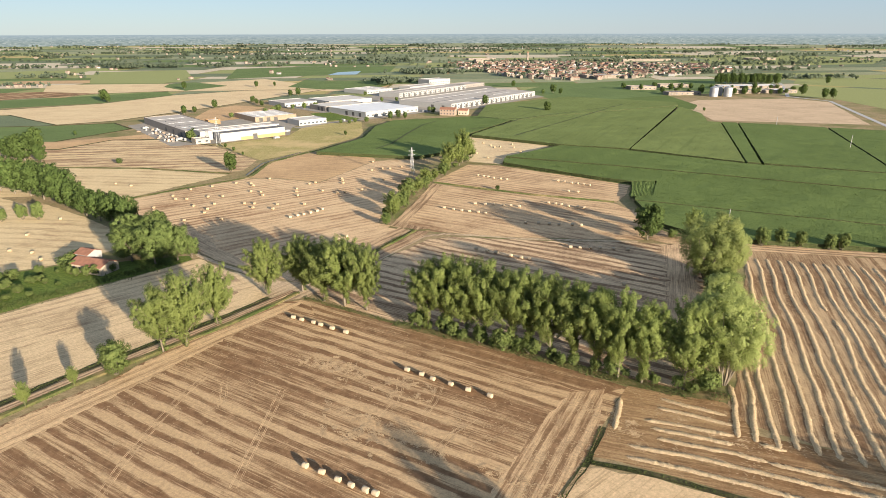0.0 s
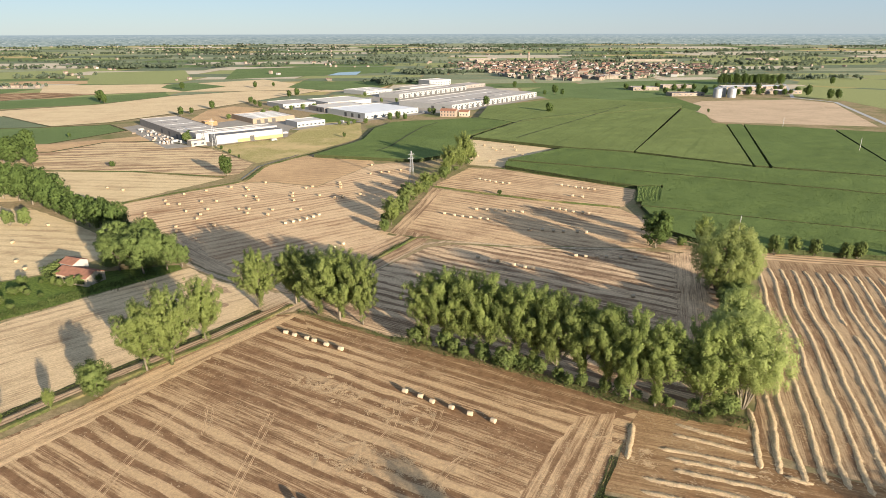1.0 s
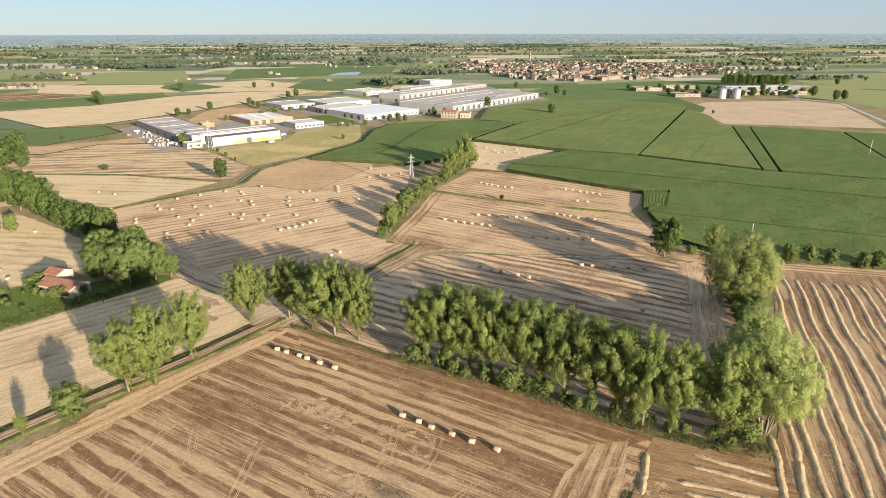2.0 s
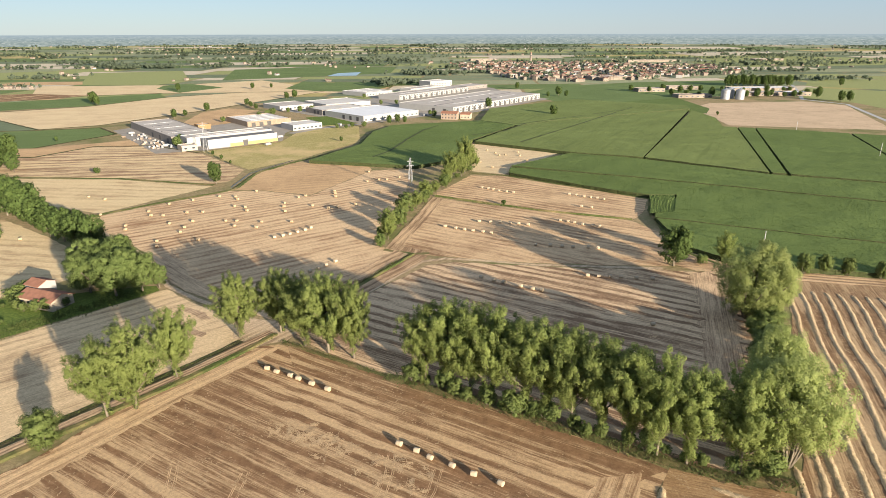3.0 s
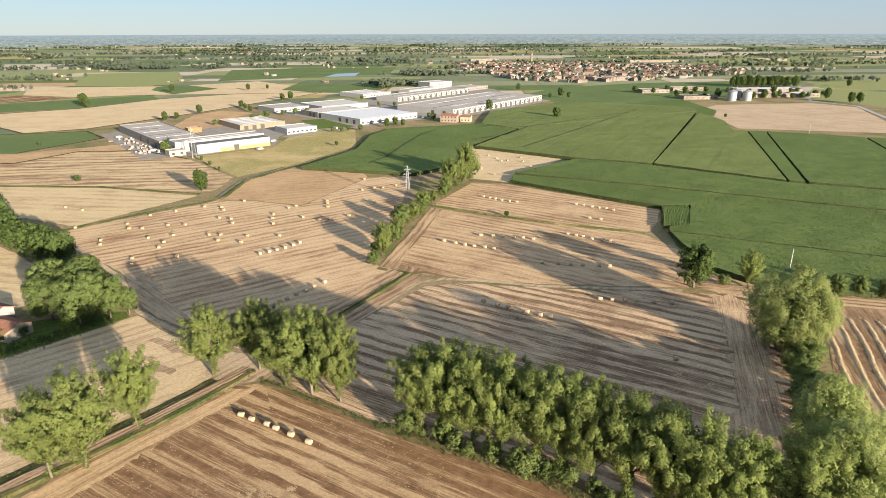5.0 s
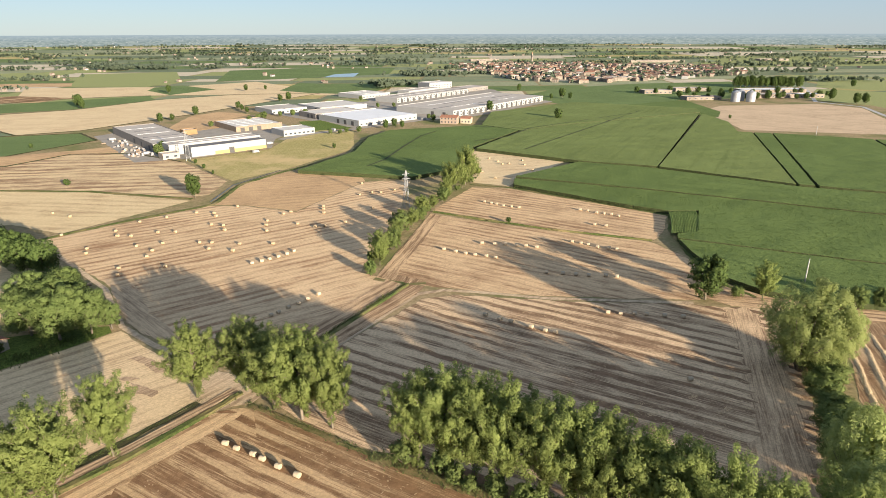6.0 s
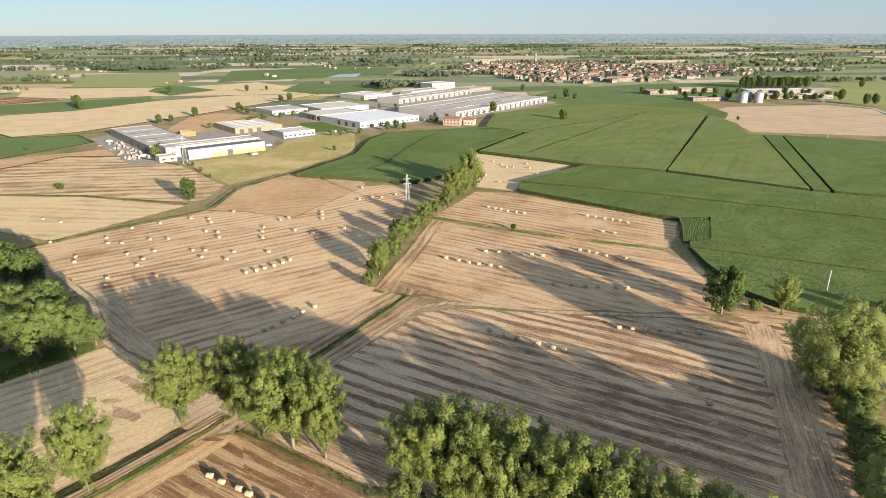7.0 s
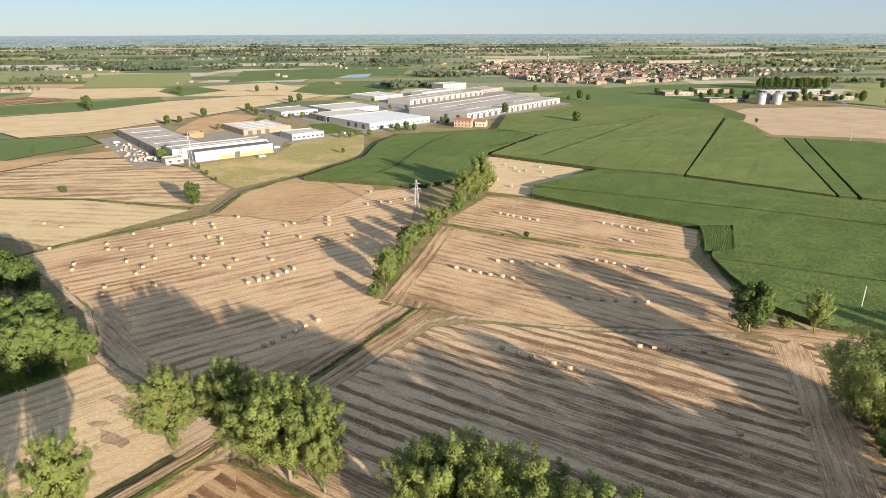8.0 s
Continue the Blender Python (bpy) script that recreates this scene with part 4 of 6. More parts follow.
for line in ([(-733, 701), (-516.6, 717), (-433.5, 782), (-384.9, 889.5), (-304.6, 959.5), (-184.5, 979)], [(-476.4, 671.5), (-378.6, 595.4), (-336.2, 622.1), (-277, 742.1), (-184.5, 978.4)],
             [(-833, 795), (-590.3, 818.5), (-503.6, 911.5), (-420.5, 946.5)], [(-321.8, 500.6), (-292.3, 570.4), (-326.9, 607.2), (-378.5, 591.4), (-480.2, 573)], [(-433, 457), (-298, 465.2), (-278, 509), (-232, 512.2), (-183.5, 481)]):
    ribbon("ditch", line, 2.6, 0.14, M_DITCH, "dark weedy ditch between far fields", "ditch", 0.35, rise=0.25)

# ---- trees of the near fields ----
for x, y, h, w in ((-3.9, 166.4, 21.6, 0.98), (2.1, 164.2, 24.4, 1.02), (7.5, 162.3, 24, 1.0), (12.9, 159.5, 24.4, 1.05), (20.4, 155.7, 23.4, 1.0), (24.9, 152.6, 24, 1.0), (30.5, 150.1, 23.2, 1.0),
                   (36.4, 145.7, 24.4, 1.05), (41.8, 142.2, 23.8, 1.0), (46.7, 138.9, 23.8, 1.0), (52, 136.1, 23.4, 1.0)):
    tree("poplar" if int(y) % 3 == 0 else "row_poplar", x, y, h * (1.05 + 0.04 * math.sin(x * 3.1)), w * (0.84 if int(y) % 3 == 0 else 0.95), label="leafy green poplar in a field-edge row", group="poplar row")
for x, y, h, w in ((-59.9, 191.7, 20.8, 1.05), (-48.3, 194.5, 21.5, 1.0), (-39.4, 187, 22.8, 1.08), (-31.8, 182.9, 24.8, 1.12), (-24.1, 179.6, 23, 0.8)):
    tree("poplar", x, y, h, w, label="round-crowned green poplar by the farm track", group="poplars by the track")
for x, y, h, w in ((-78.8, 152.6, 20.6, 0.95), (-73.4, 155.6, 23.2, 1.0), (-69.3, 169.5, 20.8, 0.85)):
    tree("poplar", x, y, h, w, label="light green poplar on the track verge", group="poplars on the verge")
tree("shrub", -85.9, 140.4, 10.7, 0.9, label="young bushy green tree on the verge")
tree("poplar", -100.4, 125.5, 7.46, 0.7, label="slender sapling on the grass verge", group="saplings on the verge")
tree("poplar", -93.7, 134.6, 6.19, 0.7, label="slender sapling on the grass verge", group="saplings on the verge")
tree("poplar", 61.9, 133.4, 24.6, 0.98, label="leafy green tree at the row's end")
tree("willow", 73.0, 135.6, 25.2, 1.05, label="spreading willow with many leaning stems", group="willows", seed=0)
tree("willow", 78, 151, 23.5, 0.92, label="pale green willow at the field edge", group="willows", seed=1)
tree("willow", 82.5, 160.5, 16.5, 1.2, label="low round willow between taller ones", group="willows", seed=2)
tree("willow", 96.5, 205, 25, 1.24, label="tall pale green willow at the field edge", group="willows", seed=3)
tree("willow", 103.5, 205, 20, 0.9, label="rounded pale green willow beside a taller one", group="willows", seed=2)
for x, y, h in ((77.1, 144.5, 7.8), (67.8, 133.9, 5.9), (84.4, 161.4, 7.8), (79.7, 149.7, 6.4), (86.5, 168.5, 10.5), (89.5, 176.5, 9), (92.5, 184.5, 7), (94.5, 192, 7), (98.5, 197, 8)):
    tree("shrub", x, y, h, 1.55, name="bush", label="green bush filling the gap between willows", group="undergrowth")
tree("oak", 89.6, 250.5, 15.6, 1.08, label="dark green tree at the maize corner")
tree("shrub", 101.3, 252.7, 4.33, 1.4, name="bush", label="low green bush at the maize edge")
tree("poplar", 108.5, 249.5, 14.5, 0.85, label="small green tree at the maize edge")
for x, y, h in ((135, 241.7, 8.9), (143.3, 243, 8.1), (150.2, 240.4, 7.5), (160.5, 236.8, 7.1), (165.5, 236.8, 7.8), (182.7, 231.2, 6.9)):
    tree("shrub", x, y, h, 0.75, name="shrub", label="silvery green shrub between maize and track", group="shrubs by the maize")
r = random.Random(5)
for k in range(20):
    u = k / 19
    x, y = -7.6 + 70.9 * u, 167.5 - 36.5 * u
    tree("shrub", x + r.uniform(-1.1, 1.1), y + r.uniform(-.8, 1.2), r.uniform(2.4, 6.6), r.uniform(0.9, 1.3), name="bush", label="low green bush under the poplars", group="undergrowth")
for x, y, h, w in ((-112.3, 221.6, 17.4, 1.05), (-122.7, 224.4, 15.4, 1.1), (-105.2, 225.8, 15.7, 0.9), (-116.4, 232.1, 18.2, 1.0), (-127.8, 232.7, 17.1, 1.0), (-100.7, 228.9, 9.3, 0.9)):
    tree("broad", x, y, h, w, label="dense dark green tree beside the farmhouse", group="trees by the farmhouse")
for x, y, h, w in ((-146, 269.7, 15.4, 0.95), (-155.3, 273.1, 15.7, 0.95), (-164.6, 279.3, 14.9, 1.0), (-174.7, 285.6, 14.3, 1.0), (-184.8, 296.1, 15.8, 1.0), (-194.9, 303.1, 20.1, 1.0), (-205, 311.5, 21.5, 1.0),
                   (-216.5, 318.4, 20.8, 1.0), (-228.1, 325.4, 21.2, 1.0), (-239.6, 329.6, 21.5, 1.0), (-252.5, 336.6, 21.5, 1.0), (-267, 345, 20.1, 1.0), (-282.8, 350.6, 20.1, 1.0), (-135.9, 258.5, 8.6, 1.0)):
    tree("oak", x, y, h, w * 0.9, label="dense dark green tree in a field belt", group="tree belt")
for x, y, h in ((-203.5, 281.2, 8.3), (-195.9, 281.2, 9.1), (-211.4, 277.7, 6.6)):
    tree("shrub", x, y, h, 0.85, name="shrub", label="grey-green round shrub by the tree belt", group="shrubs by the belt")
for x, y, h, w in ((-292.5, 419.1, 20, 1.0), (-299.8, 442.1, 21, 0.9), (-305, 424.7, 17.4, 1.0), (-316.9, 439, 14.5, 1.0), (-280.4, 417.8, 13, 0.8), (-327.8, 421.6, 13, 1)):
    tree("oak", x, y, h, w, label="dark green tree in a field clump", group="field clump")
for x, y, h, w in ((-26.7, 271.5, 5.5, 0.8), (-25.6, 282, 9.2, 0.75), (-23.7, 290.5, 10.4, 0.8), (-22.2, 300.4, 10.1, 0.8), (-20.4, 310.4, 10.7, 0.8), (-17.8, 320.4, 9.5, 0.8), (-14.7, 330.5, 10.7, 0.8), (-11.8, 340.6, 10.2, 0.8),
                   (-9.1, 350.7, 9.6, 0.8), (-5.2, 362.3, 9.9, 0.8), (-1.5, 373.9, 10.8, 0.8), (2.3, 384.1, 14.6, 0.7), (6.1, 394.3, 16.1, 0.7), (10.2, 403.1, 17.5, 0.65), (14.6, 413.4, 20.5, 0.55), (18.2, 423.7, 16.1, 0.6), (20.6, 434, 10.3, 0.7)):
    kind = "poplar" if h > 14 else ("shrub", "broad", "poplar", "broad")[int(y) % 4]
    tree(kind, x + 1.8 * math.sin(y * 1.7), y, h * (0.95 + 0.25 * math.sin(y * 2.3)), w * (1.4 if kind == "poplar" else 1.25), name="hedge_tree", label="bushy green tree in the hedge line", group="hedge line")
    tree("shrub", x - 2.2 * math.sin(y * 1.7), y + 4.8, 3.1 + 1.7 * math.sin(y * 0.9), 1.2, name="hedge_bush", label="low green bush filling the hedge line", group="hedge line")
for x, y, h in ((-136.4, 385, 13.9), (-221.8, 410.3, 4.6), (31.3, 337.6, 2.9)):
    tree("oak", x, y, h, 0.75 if h > 7 else 1.1, label="lone dark green field tree")

# ---- round bales ----
def bale_parts():
    """A round bale on its side: wrapped skin with a slight sag, and a coiled straw end."""
    r = random.Random(3)
    sides, rad, half = 22, 0.62, 0.6
    ring = []
    for k, (x, s) in enumerate(((-half, 0.93), (-half + 0.06, 1.0), (-0.2, 1.01), (0.22, 1.0), (half - 0.06, 1.0), (half, 0.93))):
        for i in range(sides):
            a = 2 * math.pi * i / sides
            q = rad * s * (1 + r.uniform(-.015, .015))
            ring.append((x, q * math.cos(a), max(-0.58, q * math.sin(a)) + 0.6))
    faces = [(k * sides + i, k * sides + (i + 1) % sides, (k + 1) * sides + (i + 1) % sides, (k + 1) * sides + i) for k in range(5) for i in range(sides)]
    skin = mesh("wrap", ring, [tuple(reversed(f)) for f in faces], M_STRAWBALE, True)
    v, f = [(half - 0.03, 0, 0.6)], []
    for q, depth in ((0.2, 0.0), (0.42, -0.02), (0.58, 0.0)):
        for i in range(sides):
            a = 2 * math.pi * i / sides
            v.append((half + depth - 0.01, q * math.cos(a), q * math.sin(a) + 0.6))
    for i in range(sides):
        j = (i + 1) % sides
        f.append((0, 1 + i, 1 + j))
        for k in (0, 1):
            f.append((1 + k * sides + i, 1 + (k + 1) * sides + i, 1 + (k + 1) * sides + j, 1 + k * sides + j))
    return skin, mesh("straw_end", v, f, M_BALEEND)


BALE = thing("round_bale", "pale wrapped round straw bale on stubble", "bale", "round bales", m=pose(-27.8, 104, 0.03, 0, 0, -25) @ Matrix.Scale(1.0, 4))
skin, ends = bale_parts()
child("wrap", skin, BALE)
child("straw_end", ends, BALE, "coiled golden straw end")
child("straw_end", ends, BALE, "coiled golden straw end", m=pose(0, 0, 0, 0, 0, 180))
LOOSE = thing("round_bale", "golden round straw bale scattered on stubble", "bale", "scattered bales", m=pose(-170, 318, 0.05, 0, 0, 50) @ Matrix.Scale(0.98, 4))
golden = skin.copy()
golden.materials[0] = M_GOLDBALE
child("wrap", golden, LOOSE)
child("straw_end", ends, LOOSE, "coiled straw end")
child("straw_end", ends, LOOSE, "coiled straw end", m=pose(0, 0, 0, 0, 0, 180))
r = random.Random(8)


def bales(places, turn, loose=12, first=0, kind=None):
    for x, y in places[first:]:
        s = r.uniform(0.9, 1.02)
        copy_thing(kind or BALE, pose(x, y, 0.05, 0, 0, turn + r.uniform(-loose, loose)) @ Matrix.Diagonal((s * 1.15, s, s, 1)))


bales([(-27.8, 104), (-24, 102.1), (-20.3, 99.9), (-17.4, 98.3), (-14.3, 96.9), (-12.3, 96)], -28, 10, 1)
bales([(-8.8, 142), (-4.8, 139.7), (-1.9, 137.5), (2.8, 135), (7.2, 132.4), (12.5, 129.7)], -28)
bales([(-46.7, 173.5), (-43.7, 171.8), (-39.5, 169.9), (-37.1, 168.4), (-33.1, 166), (-28.5, 163.4)], -28)
bales([(-74.2, 283.4), (-71.1, 285.6), (-68.6, 287.9), (-65.8, 290.6), (-63.1, 293.8), (-61.1, 297.2)], 38)
bales([(-54.1, 237.4), (-52.3, 239.5), (-50, 243.1), (-47.4, 246.3), (-45.2, 249.8), (-42.2, 253.8)], 50)
bales([(-170, 318), (-148.6, 300.5), (-145.7, 294.4), (-123.8, 278), (-120.9, 271.5), (-126.2, 262.2), (-148.7, 324), (-144.3, 316.8), (-138.3, 316.9), (-129.3, 303.8), (-128.6, 322.1), (-121.1, 322.9),
       (-119.9, 297.8), (-119, 290.9), (-134.8, 345.5), (-144.4, 337.9), (-119.7, 307.1), (-106.9, 280.2)], 36, 60, 1, LOOSE)
bales([(-104.3, 308), (-98.9, 308), (-97.4, 300), (-86.6, 297.8), (-86.5, 306.3), (-108.6, 333.6), (-102.4, 332.1), (-99.6, 325.4), (-114.2, 352.7), (-111.5, 347.5), (-123.3, 353.4), (-106.5, 364.8),
       (-83.9, 340.3), (-82.7, 333.1), (-79.9, 324.2), (-72.3, 306.6), (-79.3, 351.4), (-76.3, 355)], 36, 60, 0, LOOSE)
bales([(-59.1, 330.4), (-55.1, 332), (-68.2, 334.9), (-62, 365.3), (-60.8, 360.1), (-59.4, 353.3), (-46.2, 337.6), (-48.6, 415.5), (-46.2, 389.2), (-40.2, 393.8), (-34.9, 393.9), (-27.9, 399.6), (-36.2, 362.7)], 36, 60, 0, LOOSE)
bales([(-195.2, 352.6), (-183.2, 347), (-185, 256.1), (-178.9, 235.4), (-168.1, 233.3), (-159.5, 225.5), (-184.9, 280.6)], 30, 60, 0, LOOSE)
bales([(0.9, 299.7), (5.7, 296.9), (9.7, 294.7), (13.6, 293), (18, 291.5), (21.6, 289.8)], -28)
bales([(17.2, 307.3), (22.5, 306.2), (26.9, 305.9), (31.6, 304.4), (35.6, 303.9), (39.8, 302.1)], -18)
bales([(56.1, 309.2), (59.4, 307.3), (62.2, 305.6), (65.3, 302.5), (69.8, 300.8), (72.7, 299.7)], -30)
bales([(39.5, 273.9), (45.5, 273), (50.3, 271.8), (54.7, 271), (61, 270.6), (64.8, 269.8)], -12)
bales([(22.2, 374.1), (25.7, 371.2), (28.3, 369.2), (31.4, 366.4), (35.3, 364.5), (39.2, 362.7)], -35)
bales([(69.7, 358.5), (73.2, 356.8), (76.8, 353.3), (80, 351.8), (83.4, 350), (86.2, 347.4), (71.3, 333.7), (76.1, 331.6)], -35)
bales([(14.4, 237.8), (18.8, 234.9), (22.2, 233.1), (27.9, 229.5), (31.9, 227.1), (34.8, 226)], -30)
bales([(54, 239.5), (57.9, 238.9), (62.2, 238.7), (66, 238.2), (71.3, 237.2), (77, 236.4), (65.4, 199.8)], -8)
bales([(32.1, 490.2), (37.7, 479.4), (40, 470.7), (44.4, 472.4), (54.9, 483), (55, 469.1), (58, 451.5), (54.5, 439.5), (32, 429.4), (24.8, 446.6), (46.3, 433.6)], -30, 60, 0, LOOSE)


# ---- windrows of raked straw ----
def windrow(line, width, height, seed):
    """A long loose ridge of straw that wanders and lies in tufts."""
    g = random.Random(seed)
    (x0, y0), (x1, y1) = line
    length = math.hypot(x1 - x0, y1 - y0)
    dx, dy = (x1 - x0) / length, (y1 - y0) / length
    nx, ny = -dy, dx
    n = int(length / 0.4)
    verts, faces = [], []
    profile = ((-1.0, 0.0), (-0.62, 0.55), (-0.2, 0.95), (0.25, 1.0), (0.66, 0.5), (1.0, 0.0))
    for i in range(n + 1):
        d = length * i / n
        sway = 1.1 * noise.noise((d * 0.035, 0.5, 0)) + 0.5 * noise.noise((d * 0.1, seed * 3.7, 4)) + 0.2 * noise.noise((d * 0.4, seed, 7))
        tuft = 0.88 + 0.42 * noise.noise((d * 0.9, seed * 1.3, 9)) + 0.3 * noise.noise((d * 0.25, seed * 2.3, 3)) + g.uniform(-.2, .2)
        end = min(1, i / 3, (n - i) / 3) * 0.7 + 0.3
        for a, z in profile:
            off = sway + a * width / 2 * (0.9 + 0.3 * tuft * g.uniform(0.7, 1.2)) * end
            verts.append((x0 + dx * d + nx * off + g.uniform(-.14, .14), y0 + dy * d + ny * off + g.uniform(-.14, .14), -0.02 + z * height * tuft * end * g.uniform(0.75, 1.2)))
    m = len(profile)
    for i in range(n):
        for k in range(m - 1):
            a = i * m + k
            faces.append((a + m, a + m + 1, a + 1, a))
    for _ in range(int(length * 10)):
        i, k = g.randrange(n), g.randrange(1, m - 1)
        x, y, z = verts[i * m + k]
        x, y, z = x + g.uniform(-.2, .2), y + g.uniform(-.2, .2), z + g.uniform(-.03, .07)
        a, q, w = g.uniform(0, 6.283), g.uniform(.16, .42), g.uniform(.04, .11)
        c = len(verts)
        verts += [(x - math.cos(a) * q, y - math.sin(a) * q, z - .03), (x - math.sin(a) * w, y + math.cos(a) * w, z), (x + math.cos(a) * q, y + math.sin(a) * q, z + g.uniform(0, .08)), (x + math.sin(a) * w, y - math.cos(a) * w, z)]
        faces.append((c, c + 1, c + 2, c + 3))
    return verts, faces


def add_windrow(line, width, height, seed):
    v, f = windrow(line, width, height, seed)
    return thing("windrow", "long row of loose golden raked straw on soil", "windrow", "straw windrows", data=mesh("windrow", v, f, M_WINDROW, True))


for k in range(-3, 24):
    top, low = (121.4 + 4.0 * k, 228.3 - 1.14 * k), (78.4 + 3.62 * k, 109.4 - 1.75 * k)
    low = {-1: (73.6, 110), -2: (70.8, 112), -3: (66.8, 113.9)}.get(k, low)
    cut = {-3: 0.82, -2: 0.74, -1: 0.5}.get(k, 0.0)
    start = (top[0] + (low[0] - top[0]) * cut, top[1] + (low[1] - top[1]) * cut)
    if k in (5, 12):                                      # a row raked in two lengths
        u = 0.36 if k == 5 else 0.55
        stop, again = ((start[0] + (low[0] - start[0]) * q, start[1] + (low[1] - start[1]) * q) for q in (u, u + 0.05))
        add_windrow((start, stop), 1.35, 0.27, k + 40)
        start = (again[0] + 0.8, again[1])
    add_windrow((start, low), 1.35, 0.27, k + 40)
for k, line in enumerate((((54.8, 129.2), (67.6, 121.7)), ((52.9, 125.3), (67.5, 117.8)), ((48.3, 120.8), (66.2, 114.1)), ((48.9, 117.4), (64.8, 111)),
                          ((49, 113.7), (69.7, 105.5)), ((69.7, 105.5), (96, 94.6)), ((42, 111.4), (96, 91.8)), ((40.3, 107.6), (84, 90)))):
    add_windrow(line, 1.4, 0.26, 80 + k)
add_windrow(((45.1, 129.2), (39.8, 117)), 1.3, 0.34, 95)
add_windrow(((70.8, 111.6), (75.4, 109.4)), 1.2, 0.34, 96)


# ---- poles and pylon ----
def pylon(x, y, height):
    ob = thing("pylon", "grey lattice steel power pylon by a hedge", "pylon", m=pose(x, y, 0, 0, 0, 25))
    levels = [(0.0, 1.45), (0.25, 1.12), (0.48, 0.84), (0.68, 0.6), (0.84, 0.43), (1.0, 0.17)]
    legs = [(-1, -1), (1, -1), (1, 1), (-1, 1)]
    for sx, sy in legs:
        v, f = tube([(sx * w, sy * w, z * height) for z, w in levels], [0.08] * 6, 4)
        child("leg", mesh("leg", v, f, M_STEEL), ob)
    pieces = []
    for (z0, w0), (z1, w1) in zip(levels, levels[1:]):
        for i in range(4):
            a, c = legs[i], legs[(i + 1) % 4]
            pieces.append(tube([(a[0] * w0, a[1] * w0, z0 * height), (c[0] * w1, c[1] * w1, z1 * height)], [0.038, 0.038], 3))
            pieces.append(tube([(c[0] * w0, c[1] * w0, z0 * height), (a[0] * w1, a[1] * w1, z1 * height)], [0.038, 0.038], 3))
            pieces.append(tube([(a[0] * w1, a[1] * w1, z1 * height), (c[0] * w1, c[1] * w1, z1 * height)], [0.038, 0.038], 3))
    child("bracing", mesh("bracing", *joined(*pieces), M_STEEL), ob)
    for z, w in ((0.78, 2.2), (0.9, 1.9)):
        v, f = joined(tube([(-w, 0, z * height), (w, 0, z * height)], [0.1, 0.1], 4), tube([(-w, 0, z * height), (0, 0, (z + 0.06) * height), (w, 0, z * height)], [0.055] * 3, 3))
        arm = child("crossarm", mesh("crossarm", v, f, M_STEEL), ob)
        for s in (-1, 1):
            v, f = tube([(s * w, 0, z * height), (s * w, 0, z * height - 0.7)], [0.07, 0.09], 5)
            child("insulator", mesh("insulator", v, f, M_GLASS), arm)


def pole(x, y, height, label):
    ob = thing("utility_pole", label, "pole", "utility poles", m=pose(x, y, 0))
    v, f = tube([(0, 0, -0.2), (0, 0, height)], [0.26, 0.17], 8)
    child("shaft", mesh("shaft", v, f, M_POLE, True), ob)
    v, f = tube([(0, 0, height - 0.02), (0, 0, height + 0.12), (0, 0, height + 0.3)], [0.2, 0.2, 0.07], 8)
    child("cap", mesh("cap", v, f, M_STEEL), ob)


pylon(-18.7, 363.5, 19.77)
pylon(-180.2, 484.7, 22.3)
pole(129, 261.4, 10.4, "pale concrete pole standing in the maize")
pole(307, 456.7, 11.33, "pale pole in the far maize")
pole(314.3, 578.3, 9.68, "pale pole at the field edge")


# ---- buildings ----
def windows(wall, name, places, w, h, frame_material, m_face):
    """Panes in frames set into a wall: places are (along, up) on the face whose pose is m_face (x along, y out, z up)."""
    frame_me = mesh("window_frame", *joined(box_data(-w / 2 - .1, w / 2 + .1, -0.05, 0.05, -0.1, 0.0), box_data(-w / 2 - .1, w / 2 + .1, -0.05, 0.05, h, h + .1),
                                            box_data(-w / 2 - .1, -w / 2, -0.05, 0.05, 0, h), box_data(w / 2, w / 2 + .1, -0.05, 0.05, 0, h)), frame_material)
    pane_me = mesh("pane", *box_data(-w / 2, w / 2, -0.04, 0.02, 0, h), M_GLASS)
    for a, z in places:
        f = child(name, frame_me, wall, m=m_face @ pose(a, 0.02, z))
        child("pane", pane_me, f)


